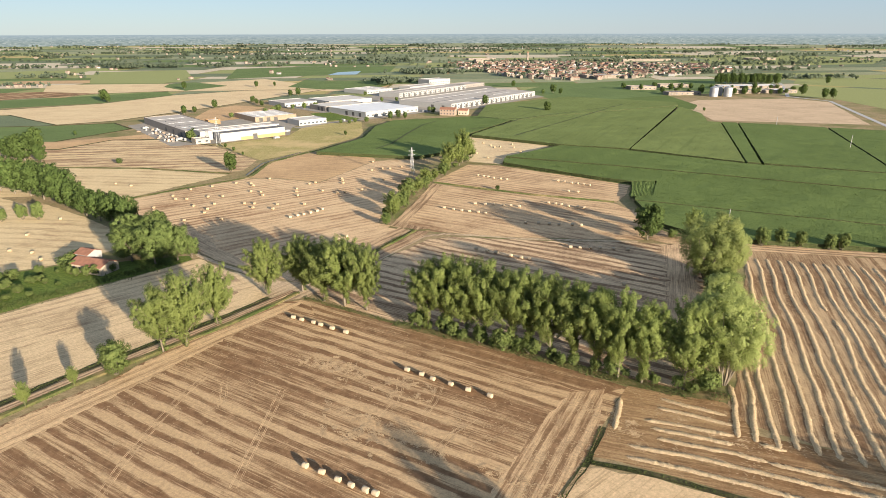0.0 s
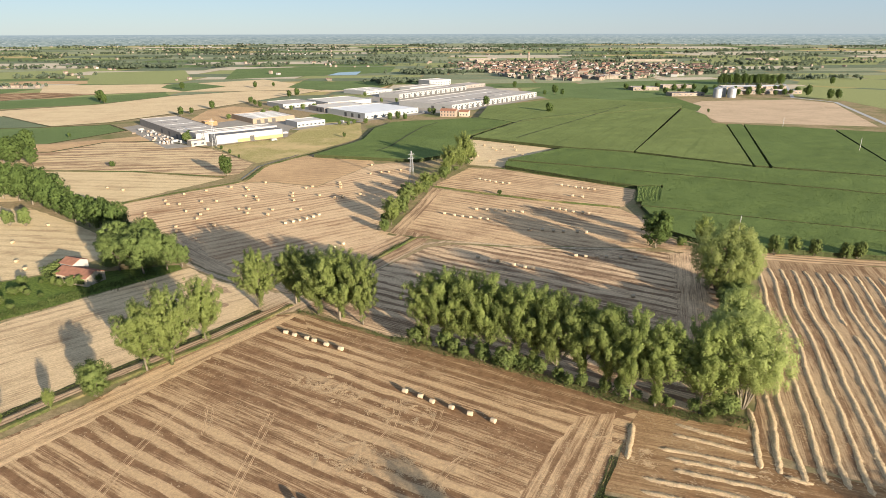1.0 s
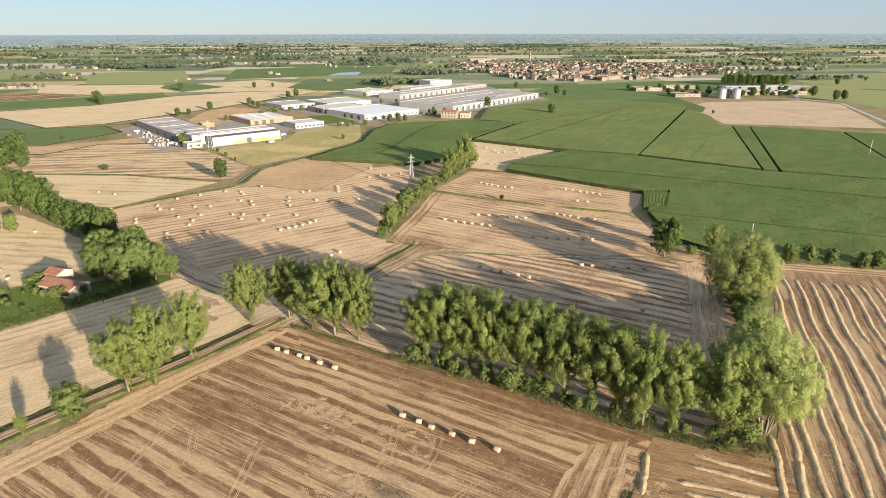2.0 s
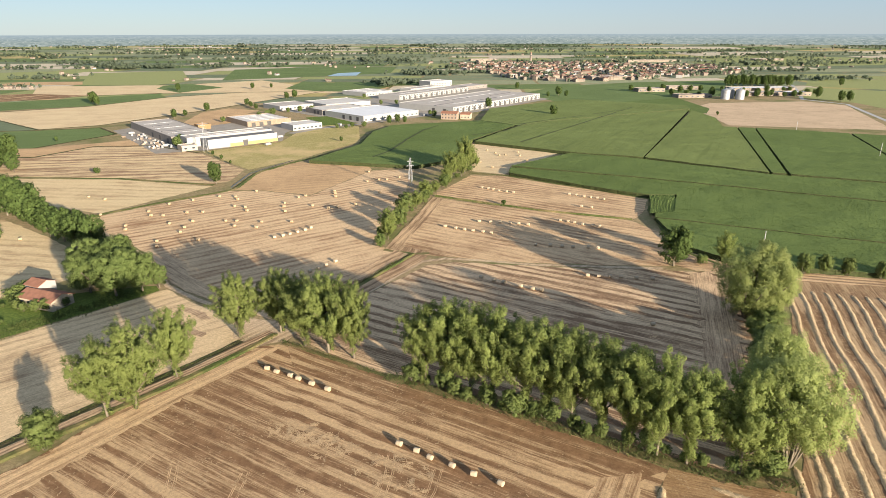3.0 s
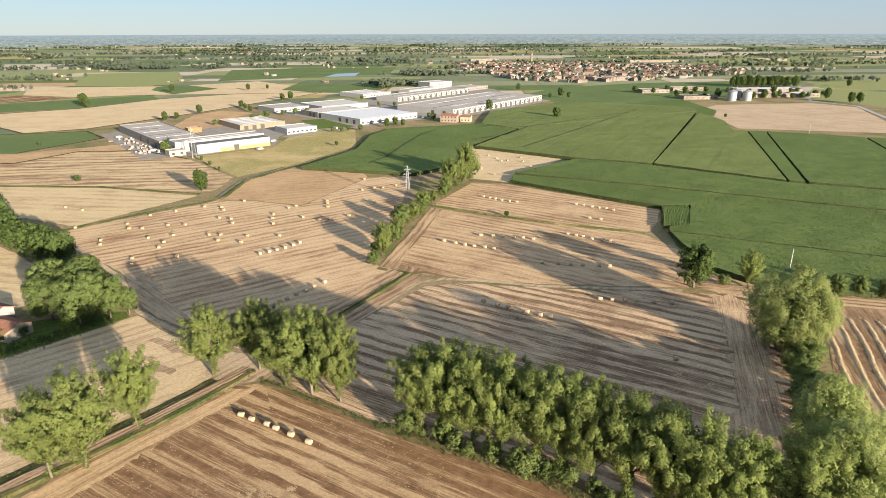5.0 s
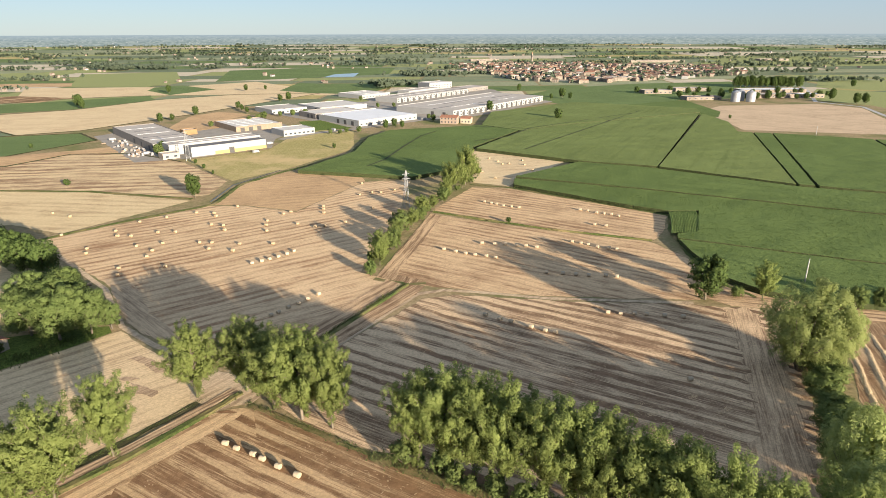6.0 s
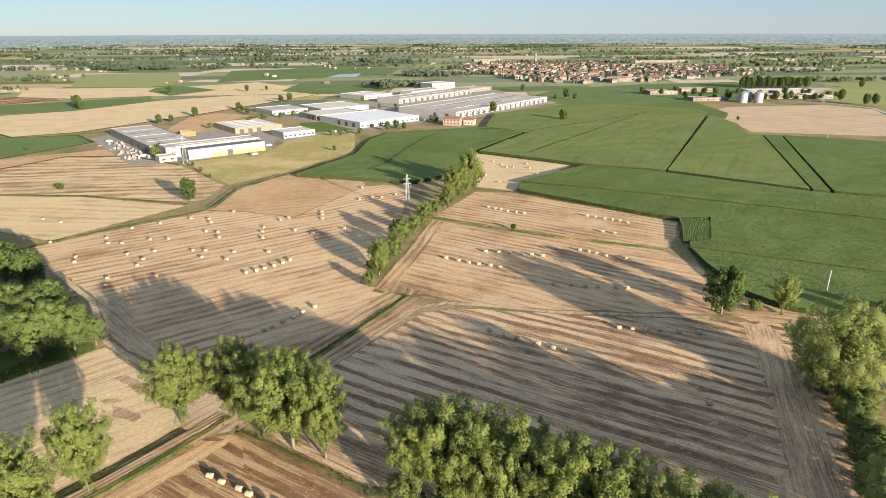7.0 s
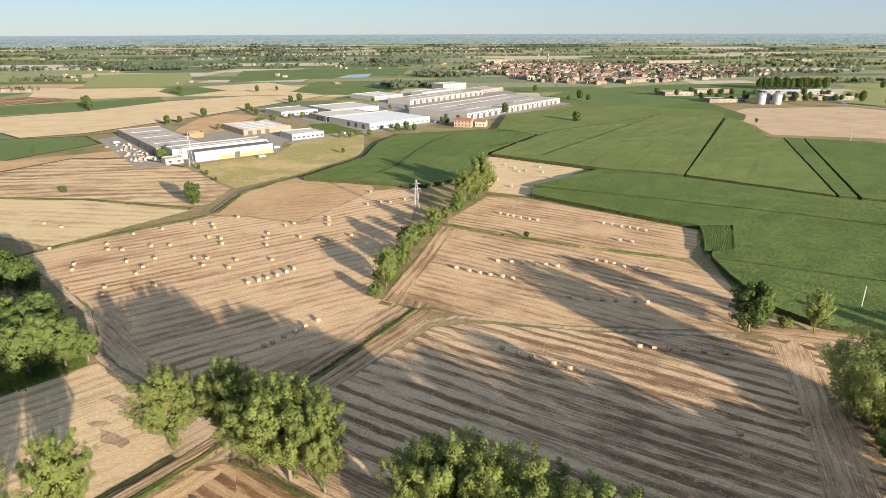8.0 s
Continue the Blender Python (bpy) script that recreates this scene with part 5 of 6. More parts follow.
def flat_shed(x, y, turn, w, d, h, wall_mat, roof_mat, label, base_mat=None, base_h=0.0, lights=0, doors=(), panes=0, parapet=0.5, name="warehouse", strips=()):
    """A flat-roofed hall: origin at its front corner, w along x, d along y; roof behind a parapet, rooflights, gates and windows."""
    ob = thing(name, label, "building", "industrial estate", m=pose(x, y, 0, 0, 0, turn))
    pieces = [box_data(0, w, 0, 0.3, -0.2, h), box_data(0, w, d - 0.3, d, -0.2, h), box_data(0, 0.3, 0.3, d - 0.3, -0.2, h), box_data(w - 0.3, w, 0.3, d - 0.3, -0.2, h)]
    wall = child("wall", mesh("wall", *joined(*pieces), wall_mat), ob)
    roof = child("roof", mesh("roof", *box_data(0.3, w - 0.3, 0.3, d - 0.3, h - parapet - 0.3, h - parapet), roof_mat), ob)
    if base_mat:
        child("wall_panel", mesh("wall_panel", *box_data(w * 0.3, w, -0.06, 0.0, -0.1, base_h), base_mat), ob, "yellow painted lower wall")
    if lights:
        me = mesh("rooflight", *box_data(-w * 0.36, w * 0.36, -0.5, 0.5, 0, 0.08), M_ROOFW if roof_mat is not M_ROOFW else M_ROOFG)
        for i in range(lights):
            child("rooflight", me, roof, m=pose(w / 2, d * (i + 0.7) / (lights + 0.4), h - parapet))
    for a, c, y0 in strips:
        child("roof_strip", mesh("roof_strip", *box_data(w * a, w * c, d * y0, d * y0 + 2.4, h - parapet - .02, h - parapet + 0.35), M_ROOFD), roof, "dark raised rooflight strip")
    gate = mesh("gate", *box_data(-2, 2, -0.08, 0.0, 0, min(4.2, h - 1.2)), M_GATE)
    for a, side in doors:
        if side == "front":
            child("gate", gate, wall, m=pose(a, -0.01, 0))
        else:
            child("gate", gate, wall, m=pose(-0.01, a, 0, 0, 0, -90))
    if panes:
        step = w / panes
        windows(wall, "window", [((i + 0.5) * step, z) for i in range(panes) for z in ((1.0, 4.2) if h > 6 else (1.3,))], min(2.2, step * 0.6), 1.3, M_GREY, pose(0, 0, 0) @ Matrix.Scale(-1, 4, (0, 1, 0)))
    return ob


AX = 41.4
UX, UY = math.cos(radians(AX)), math.sin(radians(AX))


def estate(u, v):
    return -178.1 + u * UX - v * UY, 490.6 + u * UY + v * UX


def hall(u0, u1, v0, v1, h, *args, turn=0.0, **given):
    x, y = estate(u0, v0)
    return flat_shed(x, y, AX + turn, u1 - u0, v1 - v0, h, *args, **given)


plot("yard", [estate(*p) for p in ((-36, 16), (-30, 159), (-9, 168), (32, 166), (34, 127), (67, 133), (131, 152), (126, 77), (83, 41), (61, 5), (-1, 4))], 0.01, M_YARD, "worn grey asphalt yard of the industrial estate", "yard")
plot("yard", [estate(*p) for p in ((167, 41), (159, 168), (152, 229), (195, 239), (311, 232), (328, 272), (474, 275), (550, 301), (547, 237), (498, 157), (484, 69), (287, 29), (257, 44))], 0.01, M_YARD, "worn grey asphalt yard of the industrial estate", "yard")
plot("road", [estate(*p) for p in ((83, 39), (125, 56), (128, 51), (167, 47), (167, 38), (125, 42), (86, 32))], 0.01, M_YARD, "asphalt road between the warehouses", "road")
plot("lawn", [estate(*p) for p in ((128, 59), (165, 50), (170, 116), (148, 122))], 0.01, M_LAWN, "green garden plot between the warehouses", "lawn")
hall(0.8, 58.3, 7.9, 21.9, 7.1, M_WHITE, M_ROOFD, "white warehouse with dark roof and yellow lower wall", base_mat=M_YELLOWP, base_h=2.6, doors=((30, "front"),), parapet=0.4, turn=-0.7)
hall(-9.1, 61.7, 24.9, 41.1, 7.8, M_WHITE, M_ROOFG, "long white warehouse wing with a grey roof", lights=1, doors=((4, "side"),), turn=-0.7)
hall(-13.8, 21.6, 46.7, 162.7, 6.4, M_WALLG, M_ROOFG, "large grey warehouse with worn flat roof", lights=3, doors=((10, "side"), (30, "side"), (50, "side")), strips=((0.1, 0.9, 0.3), (0.2, 0.6, 0.62)), turn=-0.4)
hall(-18.1, -6.4, 11.4, 21.7, 4.2, M_PLASTER, M_ROOFG, "small cream annex beside the white warehouse", panes=2, name="annex", turn=-0.7)
hall(31.1, 43.0, 112.1, 121.1, 4.6, M_OCHRE, M_ROOFG, "small ochre block behind the warehouse", name="annex", turn=-0.4)
hall(72.8, 117.9, 97.7, 148.9, 5.0, M_TANWALL, M_ROOFP, "low tan workshop with pale flat roof", doors=((6, "front"), (14, "front"), (22, "front")), lights=5, turn=-0.5)
hall(93.7, 123.7, 46.9, 70.8, 5.2, M_WHITE, M_ROOFP, "white two-storey office block", panes=7, name="office_building", turn=-0.7)
hall(174.2, 248.4, 51.9, 120.0, 5.9, M_WHITE, M_ROOFW, "large white warehouse with bright roof", doors=((10, "side"), (22, "side"), (34, "side")), panes=12, turn=3.2)
hall(170.3, 225.8, 125.9, 162.5, 5.6, M_WALLG, M_ROOFP, "grey-walled workshop with pale roof", doors=((8, "side"), (16, "side")), turn=-0.6)
hall(154.1, 197.3, 192.5, 235.5, 5.1, M_WHITE, M_ROOFG, "pale office building with flat roof", panes=8, turn=-0.3)
hall(202.8, 265.1, 172.1, 224.5, 5.3, M_WHITE, M_ROOFP, "white workshop with flat roof", doors=((10, "side"),), turn=-0.5)
hall(286.3, 481.3, 42.1, 121.8, 6.8, M_WHITE, M_ROOFG, "very long grey-roofed hall with white front", lights=2, panes=34, doors=((12, "side"), (28, "side"), *((8 + 11 * i, "front") for i in range(17))), strips=((0.02, 0.2, 0.35), (0.25, 0.5, 0.6), (0.4, 0.62, 0.25), (0.7, 0.95, 0.5)), turn=11.4)
hall(323.3, 482.0, 188.9, 226.2, 6.3, M_WHITE, M_ROOFG, "long grey-roofed hall with white front", lights=1, doors=tuple((9 + 12 * i, "front") for i in range(13)), panes=28, strips=((0.1, 0.4, 0.6), (0.5, 0.9, 0.3)), turn=12.3)
hall(318.9, 370.7, 261.1, 311.1, 5.3, M_WHITE, M_ROOFP, "low grey-roofed hall with white front", lights=2, panes=9, turn=7.6)
hall(480.0, 526.6, 313.0, 342.0, 9.3, M_WHITE, M_ROOFP, "white factory block at the estate's end", panes=8, turn=-0.6)
hall(492.6, 546.3, 239.9, 271.5, 5.3, M_WALLG, M_ROOFG, "grey-walled hall with grey roof", panes=8, turn=9.2)
hall(405.5, 475.1, 269.7, 291.7, 4.8, M_WHITE, M_ROOFG, "low pale hall with grey roof", panes=8, turn=11.4)


def gable_house(w, d, h, pitch, wall_mat, roof_mat, storeys=2, chimney=True):
    """Mesh data of a plain house with a pitched tiled roof, its ridge along x."""
    rise = d / 2 * pitch
    o, t = 0.4, 0.18
    wall = mesh("wall", [(-w / 2, -d / 2, -.2), (w / 2, -d / 2, -.2), (w / 2, d / 2, -.2), (-w / 2, d / 2, -.2), (-w / 2, -d / 2, h), (w / 2, -d / 2, h), (w / 2, d / 2, h), (-w / 2, d / 2, h), (-w / 2, 0, h + rise), (w / 2, 0, h + rise)],
                [(0, 1, 5, 4), (2, 3, 7, 6), (1, 2, 6, 9, 5), (3, 0, 4, 8, 7)], wall_mat)
    ex, ey, ez = w / 2 + o, d / 2 + o, h - o * pitch
    top = [(-ex, -ey, ez), (ex, -ey, ez), (ex, 0, h + rise), (-ex, 0, h + rise), (ex, ey, ez), (-ex, ey, ez)]
    verts = [(x, y, z + t) for x, y, z in top] + [(x, y, z + .01) for x, y, z in top]
    faces = [(0, 1, 2, 3), (3, 2, 4, 5), (7, 6, 9, 8), (8, 9, 11, 10), (0, 6, 7, 1), (1, 7, 8, 2), (2, 8, 10, 4), (4, 10, 11, 5), (5, 11, 9, 3), (3, 9, 6, 0)]
    roof = mesh("roof", verts, faces, roof_mat)
    stack = mesh("chimney", *box_data(w * .2, w * .2 + .7, d * .1, d * .1 + .7, h, h + rise + .9), M_BRICK) if chimney else None
    panes = mesh("window", *box_data(-0.5, 0.5, -0.03, 0.05, 0, 1.3), M_GLASS)
    spots = []
    for s in range(storeys):
        z = 1.0 + s * 2.9
        n = max(2, int(w / 3))
        spots += [pose(-w / 2 + (i + .5) * w / n, -d / 2 - .03, z) for i in range(n)]
        spots += [pose(-w / 2 - .03, y, z, 0, 0, -90) for y in (-d / 4, d / 4)]
    return wall, roof, stack, panes, spots


def place_house(data, m, label, category="house", name="house", group="", full=True):
    wall, roof, stack, panes, spots = data
    ob = thing(name, label, category, group, m=m)
    wl = child("wall", wall, ob)
    rf = child("roof", roof, ob)
    if full:
        if stack:
            child("chimney", stack, rf)
        for s in spots:
            child("window", panes, wl, m=s)
    return ob


# the farmhouse by the trees
place_house(gable_house(15.3, 8.0, 3.3, 0.38, M_PLASTER, M_TILE, 1, False), pose(-132.2, 215.1, 0, 0, 0, -20), "old cream farmhouse with red tiled roof", name="farmhouse")
place_house(gable_house(6.5, 6.2, 5.1, 0.4, M_WHITE, M_TILE, 1, False), pose(-137.7, 221.7, 0, 0, 0, -22), "white upper farmhouse wing with tiled roof", name="farmhouse")
place_house(gable_house(15, 9, 5.6, 0.35, M_BRICK, M_TILE, 2), pose(5.1, 667.9, 0, 0, 0, -15) @ Matrix.Scale(1.12, 4), "brick villa with red tiled roof by the maize")
place_house(gable_house(9, 8, 4.4, 0.35, M_PLASTER, M_TILE, 1), pose(21.7, 669.9, 0, 0, 0, -15) @ Matrix.Scale(1.12, 4), "cream cottage with red tiled roof by the maize")

# silos and the farm round them
def silo(x, y, rad, h):
    ob = thing("silo", "ribbed galvanised steel grain silo", "silo", "grain silos", m=pose(x, y, 0))
    v, f, sides = [], [], 28
    n = 14
    for k in range(n + 1):
        for i in range(sides):
            a = 2 * math.pi * i / sides
            q = rad * (1 + (0.012 if k % 2 else 0))
            v.append((q * math.cos(a), q * math.sin(a), h * k / n - (0.1 if k == 0 else 0)))
    f = [(k * sides + i, k * sides + (i + 1) % sides, (k + 1) * sides + (i + 1) % sides, (k + 1) * sides + i) for k in range(n) for i in range(sides)]
    child("body", mesh("body", v, f, M_STEEL), ob)
    v, f = tube([(0, 0, h - 0.05), (0, 0, h + rad * 0.45), (0, 0, h + rad * 0.45 + 0.4)], [rad * 1.05, 0.35, 0.3], sides)
    child("cone_roof", mesh("cone_roof", v, f, M_STEEL), ob)


for x, y in ((371.9, 858.5), (383.6, 872.1), (390.9, 857.5)):
    silo(x, y, 5.6, 11.8)
for x, y, t, w, d, h, wm, rm in ((315.3, 872.8, 5, 46.9, 18.8, 7, M_WHITE, M_ROOFD), (415.1, 896.4, 5, 63, 22, 7.9, M_WHITE, M_ROOFG), (431.3, 964, 5, 95.2, 28.6, 7.9, M_WHITE, M_ROOFW), (286.6, 958.1, 5, 41, 22.1, 7.9, M_WHITE, M_ROOFG), (344, 994.1, 5, 47.6, 19, 7.9, M_PLASTER, M_ROOFG), (476.3, 898.7, 5, 34.7, 22.1, 7.9, M_WHITE, M_ROOFW)):
    flat_shed(x, y, t, w, d, h * 0.65, M_TOWNWALL, rm, "low farm shed near the silos", panes=6, name="farm_shed")

# the town
KINDS = [gable_house(*a) for a in ((11, 9, 5.8, 0.36, M_TOWNWALL, M_TOWNROOF, 2), (14, 9, 6.4, 0.34, M_WHITE, M_TOWNROOF, 2), (9, 8, 5.4, 0.4, M_BRICK, M_TILE, 2), (18, 10, 6.5, 0.32, M_TOWNWALL, M_TILE, 2), (10, 9, 8.4, 0.34, M_TOWNWALL, M_TOWNROOF, 3))]
TOWN = [(4.8, 1738.5), (69.5, 1402.2), (124.4, 1225.6), (208.3, 1133.6), (427.8, 1224), (629.5, 1380.9), (710.6, 1634.3), (452.6, 1733.6), (222.4, 1835.3)]
r = random.Random(21)
spots = []
while len(spots) < 290:
    x, y = r.uniform(0, 720), r.uniform(1130, 1840)
    if inside(x, y, TOWN) and all((x - a) ** 2 + (y - b) ** 2 > 216 for a, b in spots):
        spots.append((x, y))
        place_house(KINDS[r.randrange(5)], pose(x, y, 0, 0, 0, r.choice((10, 100, 55, -20)) + r.uniform(-8, 8)) @ Matrix.Scale(r.uniform(0.6, 0.96), 4), "town house with tiled roof and pale walls", group="town houses", full=y < 1240)


def church_tower(x, y, k):
    ob = thing("church_tower", "slim pale church bell tower with a pointed roof", "tower", m=pose(x, y, 0, 0, 0, 20) @ Matrix.Scale(k, 4))
    shaft = child("shaft", mesh("shaft", *joined(box_data(-1.7, 1.7, -1.7, 1.7, -.2, 19), box_data(-1.95, 1.95, -1.95, 1.95, 19, 19.5), box_data(-1.5, 1.5, -1.5, 1.5, 19.5, 22)), M_TOWNWALL), ob)
    v, f = tube([(0, 0, 21.9), (0, 0, 26)], [2.1, 0.12], 4)
    child("spire", mesh("spire", v, f, M_TILE), ob)
    opening = mesh("belfry_opening", *box_data(-0.8, 0.8, -0.05, 0.05, 0, 2.6), M_GLASS)
    for k in range(4):
        child("belfry_opening", opening, shaft, m=pose(0, 0, 15.6, 0, 0, 90 * k) @ pose(0, -1.73, 0))


church_tower(236, 1799.7, 1.24)
for x, y, t, w, d, h in ((270, 1189.2, 8, 80.8, 35.5, 8.1), (74.9, 1965.1, 10, 86.9, 34.8, 7), (531.1, 1881, 3, 157.8, 28.1, 7), (86, 1705.7, 15, 20.3, 20.3, 16.9), (937.8, 1956.6, 5, 89.7, 28.7, 7.2)):
    flat_shed(x, y, t, w, d, h * 0.8, M_TOWNWALL, M_ROOFG, "long pale hall at the edge of town", panes=0, name="factory_hall")

# ---- trees beyond the field's near edge, whose shadows fall on it ----
for x, y, h in ((57.5, 27.5, 22.5), (65, 20, 20.5), (149.5, 19.5, 23), (157.5, 17, 24.5), (168, 22, 24)):
    tree("poplar", x, y, h, 0.9, label="leafy green poplar at the near field edge", group="poplars at the near edge")

# ---- lone trees of the middle distance ----
for x, y, h in ((-409.9, 983.6, 12.3), (-304.8, 1012.9, 10.8), (-280.9, 1034, 7.8), (-283.7, 672.2, 10.4), (-278.3, 687.8, 7.5), (-270.7, 729.8, 10.5), (-442, 804.2, 16.5), (-429.6, 790.5, 12), (-244, 788.7, 9.1), (-233.1, 770.1, 7.6), (-220.6, 748.5, 7.5),
                (-212.6, 859.9, 10.7), (-205.3, 874.7, 12.2), (501.9, 869.8, 15.8), (505.7, 825.4, 14.1), (515.2, 824, 14.1), (648.5, 1058.8, 12.9), (116, 689.7, 12.2), (158.6, 904.8, 14), (166.1, 888.6, 9.3), (141, 887.7, 7.8), (111.6, 1009.5, 11), (293.1, 694.7, 4.6), (51.2, 761.9, 12.2),
                (-54.9, 630.8, 9), (-47.4, 640.2, 9), (-39.9, 637.3, 7.5), (-85.4, 531.5, 4.4), (-212.4, 516.9, 8.8), (-159, 457.4, 3.7), (-147.1, 441.5, 2.9), (-170.9, 473.4, 3.7), (-322.9, 532.6, 4.4)):
    tree("oak", x, y, h, 0.8, label="lone dark green tree in the fields", group="lone field trees")
r = random.Random(31)
for k in range(26):
    u = k / 25
    tree("oak", 465.8 + 90.7 * u + r.uniform(-3, 3), 1062.7 - 20.1 * u + (k % 2) * 9, r.uniform(16, 19), 0.75, label="dark poplar in a dense plantation row", group="poplar plantation")
for x, y in ((343.7, 947), (363.6, 961.2), (395.5, 955.8), (400.5, 892.5), (409.5, 879.6), (423.9, 880.2), (440.1, 884.1), (462.4, 881.6), (500.6, 956.7), (328.9, 976.6), (383.3, 970.4), (475.3, 882.1), (492.2, 896), (414.8, 889.8), (431, 893.7), (450.3, 894.4), (366.9, 891.3), (351.1, 894), (335.4, 900), (316.4, 902.6), (302.6, 958.7), (279.1, 971.2), (509.2, 910), (526, 920.7), (515.8, 967.4), (472.8, 952.2), (456.2, 944.8), (437.1, 950.8), (411.9, 963.2)):
    tree("oak", x, y, r.uniform(7, 11), 1.0, label="dark green tree among the farm sheds", group="farm trees")


# ---- far country: patchwork of fields, hedges, woods and farms ----
def far_fields():
    """Strips of fields out to the horizon, laid slightly askew."""
    g = random.Random(77)
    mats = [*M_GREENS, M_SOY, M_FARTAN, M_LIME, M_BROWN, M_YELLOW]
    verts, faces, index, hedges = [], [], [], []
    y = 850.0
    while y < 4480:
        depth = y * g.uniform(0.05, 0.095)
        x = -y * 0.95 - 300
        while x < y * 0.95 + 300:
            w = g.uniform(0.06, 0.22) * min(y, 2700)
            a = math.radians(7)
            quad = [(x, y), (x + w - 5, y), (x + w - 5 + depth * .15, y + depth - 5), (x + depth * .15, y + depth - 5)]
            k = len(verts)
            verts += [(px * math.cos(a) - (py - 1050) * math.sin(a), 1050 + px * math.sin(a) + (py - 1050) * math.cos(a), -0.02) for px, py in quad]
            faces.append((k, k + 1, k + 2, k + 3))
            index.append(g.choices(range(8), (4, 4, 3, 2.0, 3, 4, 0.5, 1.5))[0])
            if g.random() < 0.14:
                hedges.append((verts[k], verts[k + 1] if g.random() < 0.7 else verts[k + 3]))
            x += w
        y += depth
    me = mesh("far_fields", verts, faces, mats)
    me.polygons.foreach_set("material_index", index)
    thing("far_fields", "patchwork of green and tan fields to the horizon", "field", kind="structure", data=me)
    return hedges


HEDGES = far_fields()


def far_woods(hedges):
    """Hedgerow trees, copses and woods far off, as clumps of foliage."""
    g = random.Random(78)
    clumps = []

    def one(x, y, h):
        h *= 0.84
        for _ in range(3):
            clumps.append((x + g.uniform(-.3, .3) * h, y + g.uniform(-.3, .3) * h, h * g.uniform(0.35, 0.75), h * g.uniform(.22, .36)))

    def clear(x, y):
        return not inside(x, y, TOWN) and y > 1500

    for a, b in hedges:
        length = math.dist(a, b)
        if g.random() < 0.75:
            n = int(length / g.choice((6.5, 8, 11, 60)))
            for _ in range(min(n, 52)):
                u = g.random()
                x, y = a[0] + (b[0] - a[0]) * u, a[1] + (b[1] - a[1]) * u
                if clear(x, y):
                    one(x, y, g.uniform(5.5, 12))
    for cx, cy, w, d, n, h in ((-792.2, 1556, 35.4, 29, 45, 17.7), (-708.6, 1589.6, 40.5, 24.3, 35, 14.6), (-251.8, 1956.8, 20.6, 34.3, 25, 17.2), (-157.2, 1894.2, 77, 30.8, 60, 15.4), (-94.2, 1069.4, 22, 15.7, 18, 17.3), (-91.4, 1110.4, 47.4, 22.1, 40, 12.6), (-44.9, 1358.8, 65, 40.6, 90, 13), (53, 1386.6, 73.6, 9.8, 45, 9.8),
                               (-774.7, 1246.3, 77.9, 46.8, 40, 9.4), (-698.9, 1040.2, 45.8, 12.2, 18, 7.6), (693.2, 1184.2, 98.6, 26.3, 40, 11.5), (552.8, 1357.9, 99.8, 33.3, 40, 11.6), (765.8, 1445.4, 101.6, 42.3, 40, 11.9), (-507.8, 2035.6, 205.5, 51.4, 70, 13.7),
                               (628.1, 1992.9, 89, 35.6, 30, 16), (1125.4, 2300.9, 167.9, 74.6, 60, 14.9),):
        for _ in range(n):
            one(cx + g.gauss(0, w * .5), cy + g.gauss(0, d * .5), h * g.uniform(.7, 1.1))
    for _ in range(700):
        x, y = g.uniform(0, 720), g.uniform(1130, 1850)
        if inside(x, y, TOWN):
            one(x, y, g.uniform(6, 11.5))
    for _ in range(100):
        y = 4350 - 2800 * g.random()
        x, w, a = g.uniform(-.85, .85) * y, g.uniform(50, 320), g.uniform(-.25, .25)
        for _ in range(int(w / 6.5)):
            u = g.uniform(-1, 1)
            if clear(x + u * w, y + u * w * a):
                one(x + u * w, y + u * w * a + g.uniform(-7, 7), g.uniform(6, 13))
    for _ in range(100):
        y = g.uniform(1520, 4400)
        x = g.uniform(-0.85, 0.85) * y
        w = g.uniform(9, 48)
        for _ in range(g.randrange(3, 14)):
            px, py = x + g.gauss(0, w), y + g.gauss(0, w * .25)
            if clear(px, py):
                one(px, py, g.uniform(9, 18))
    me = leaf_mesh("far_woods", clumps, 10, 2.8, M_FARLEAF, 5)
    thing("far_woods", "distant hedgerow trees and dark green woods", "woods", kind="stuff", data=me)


far_woods(HEDGES)

r = random.Random(33)
FARMS = [(-712.1, 1018.4), (-697.6, 1022.3), (-679.5, 1018.1), (-662, 1022.1), (-782.5, 1249.3), (-759.4, 1243.7), (-716.5, 1235.7), (-814.2, 1356.9), (-780.3, 1315.1), (-895, 1576.2), (-862.5, 1560.2), (-795.5, 1500.9), (-779.3, 1493), (-499.6, 1175.3), (-485.5, 1200), (-374.3, 1360.5), (-351.2, 1333.4), (-219.6, 1183), (-213.1, 1169.5)]
for _ in range(150):
    y = 4450 - 2900 * r.random() ** 1.3
    cx = r.uniform(-0.8, 0.8) * y
    if not inside(cx, y, TOWN):
        FARMS += [(cx + r.gauss(0, 52), y + r.gauss(0, 25)) for _ in range(r.randrange(1, 6))]


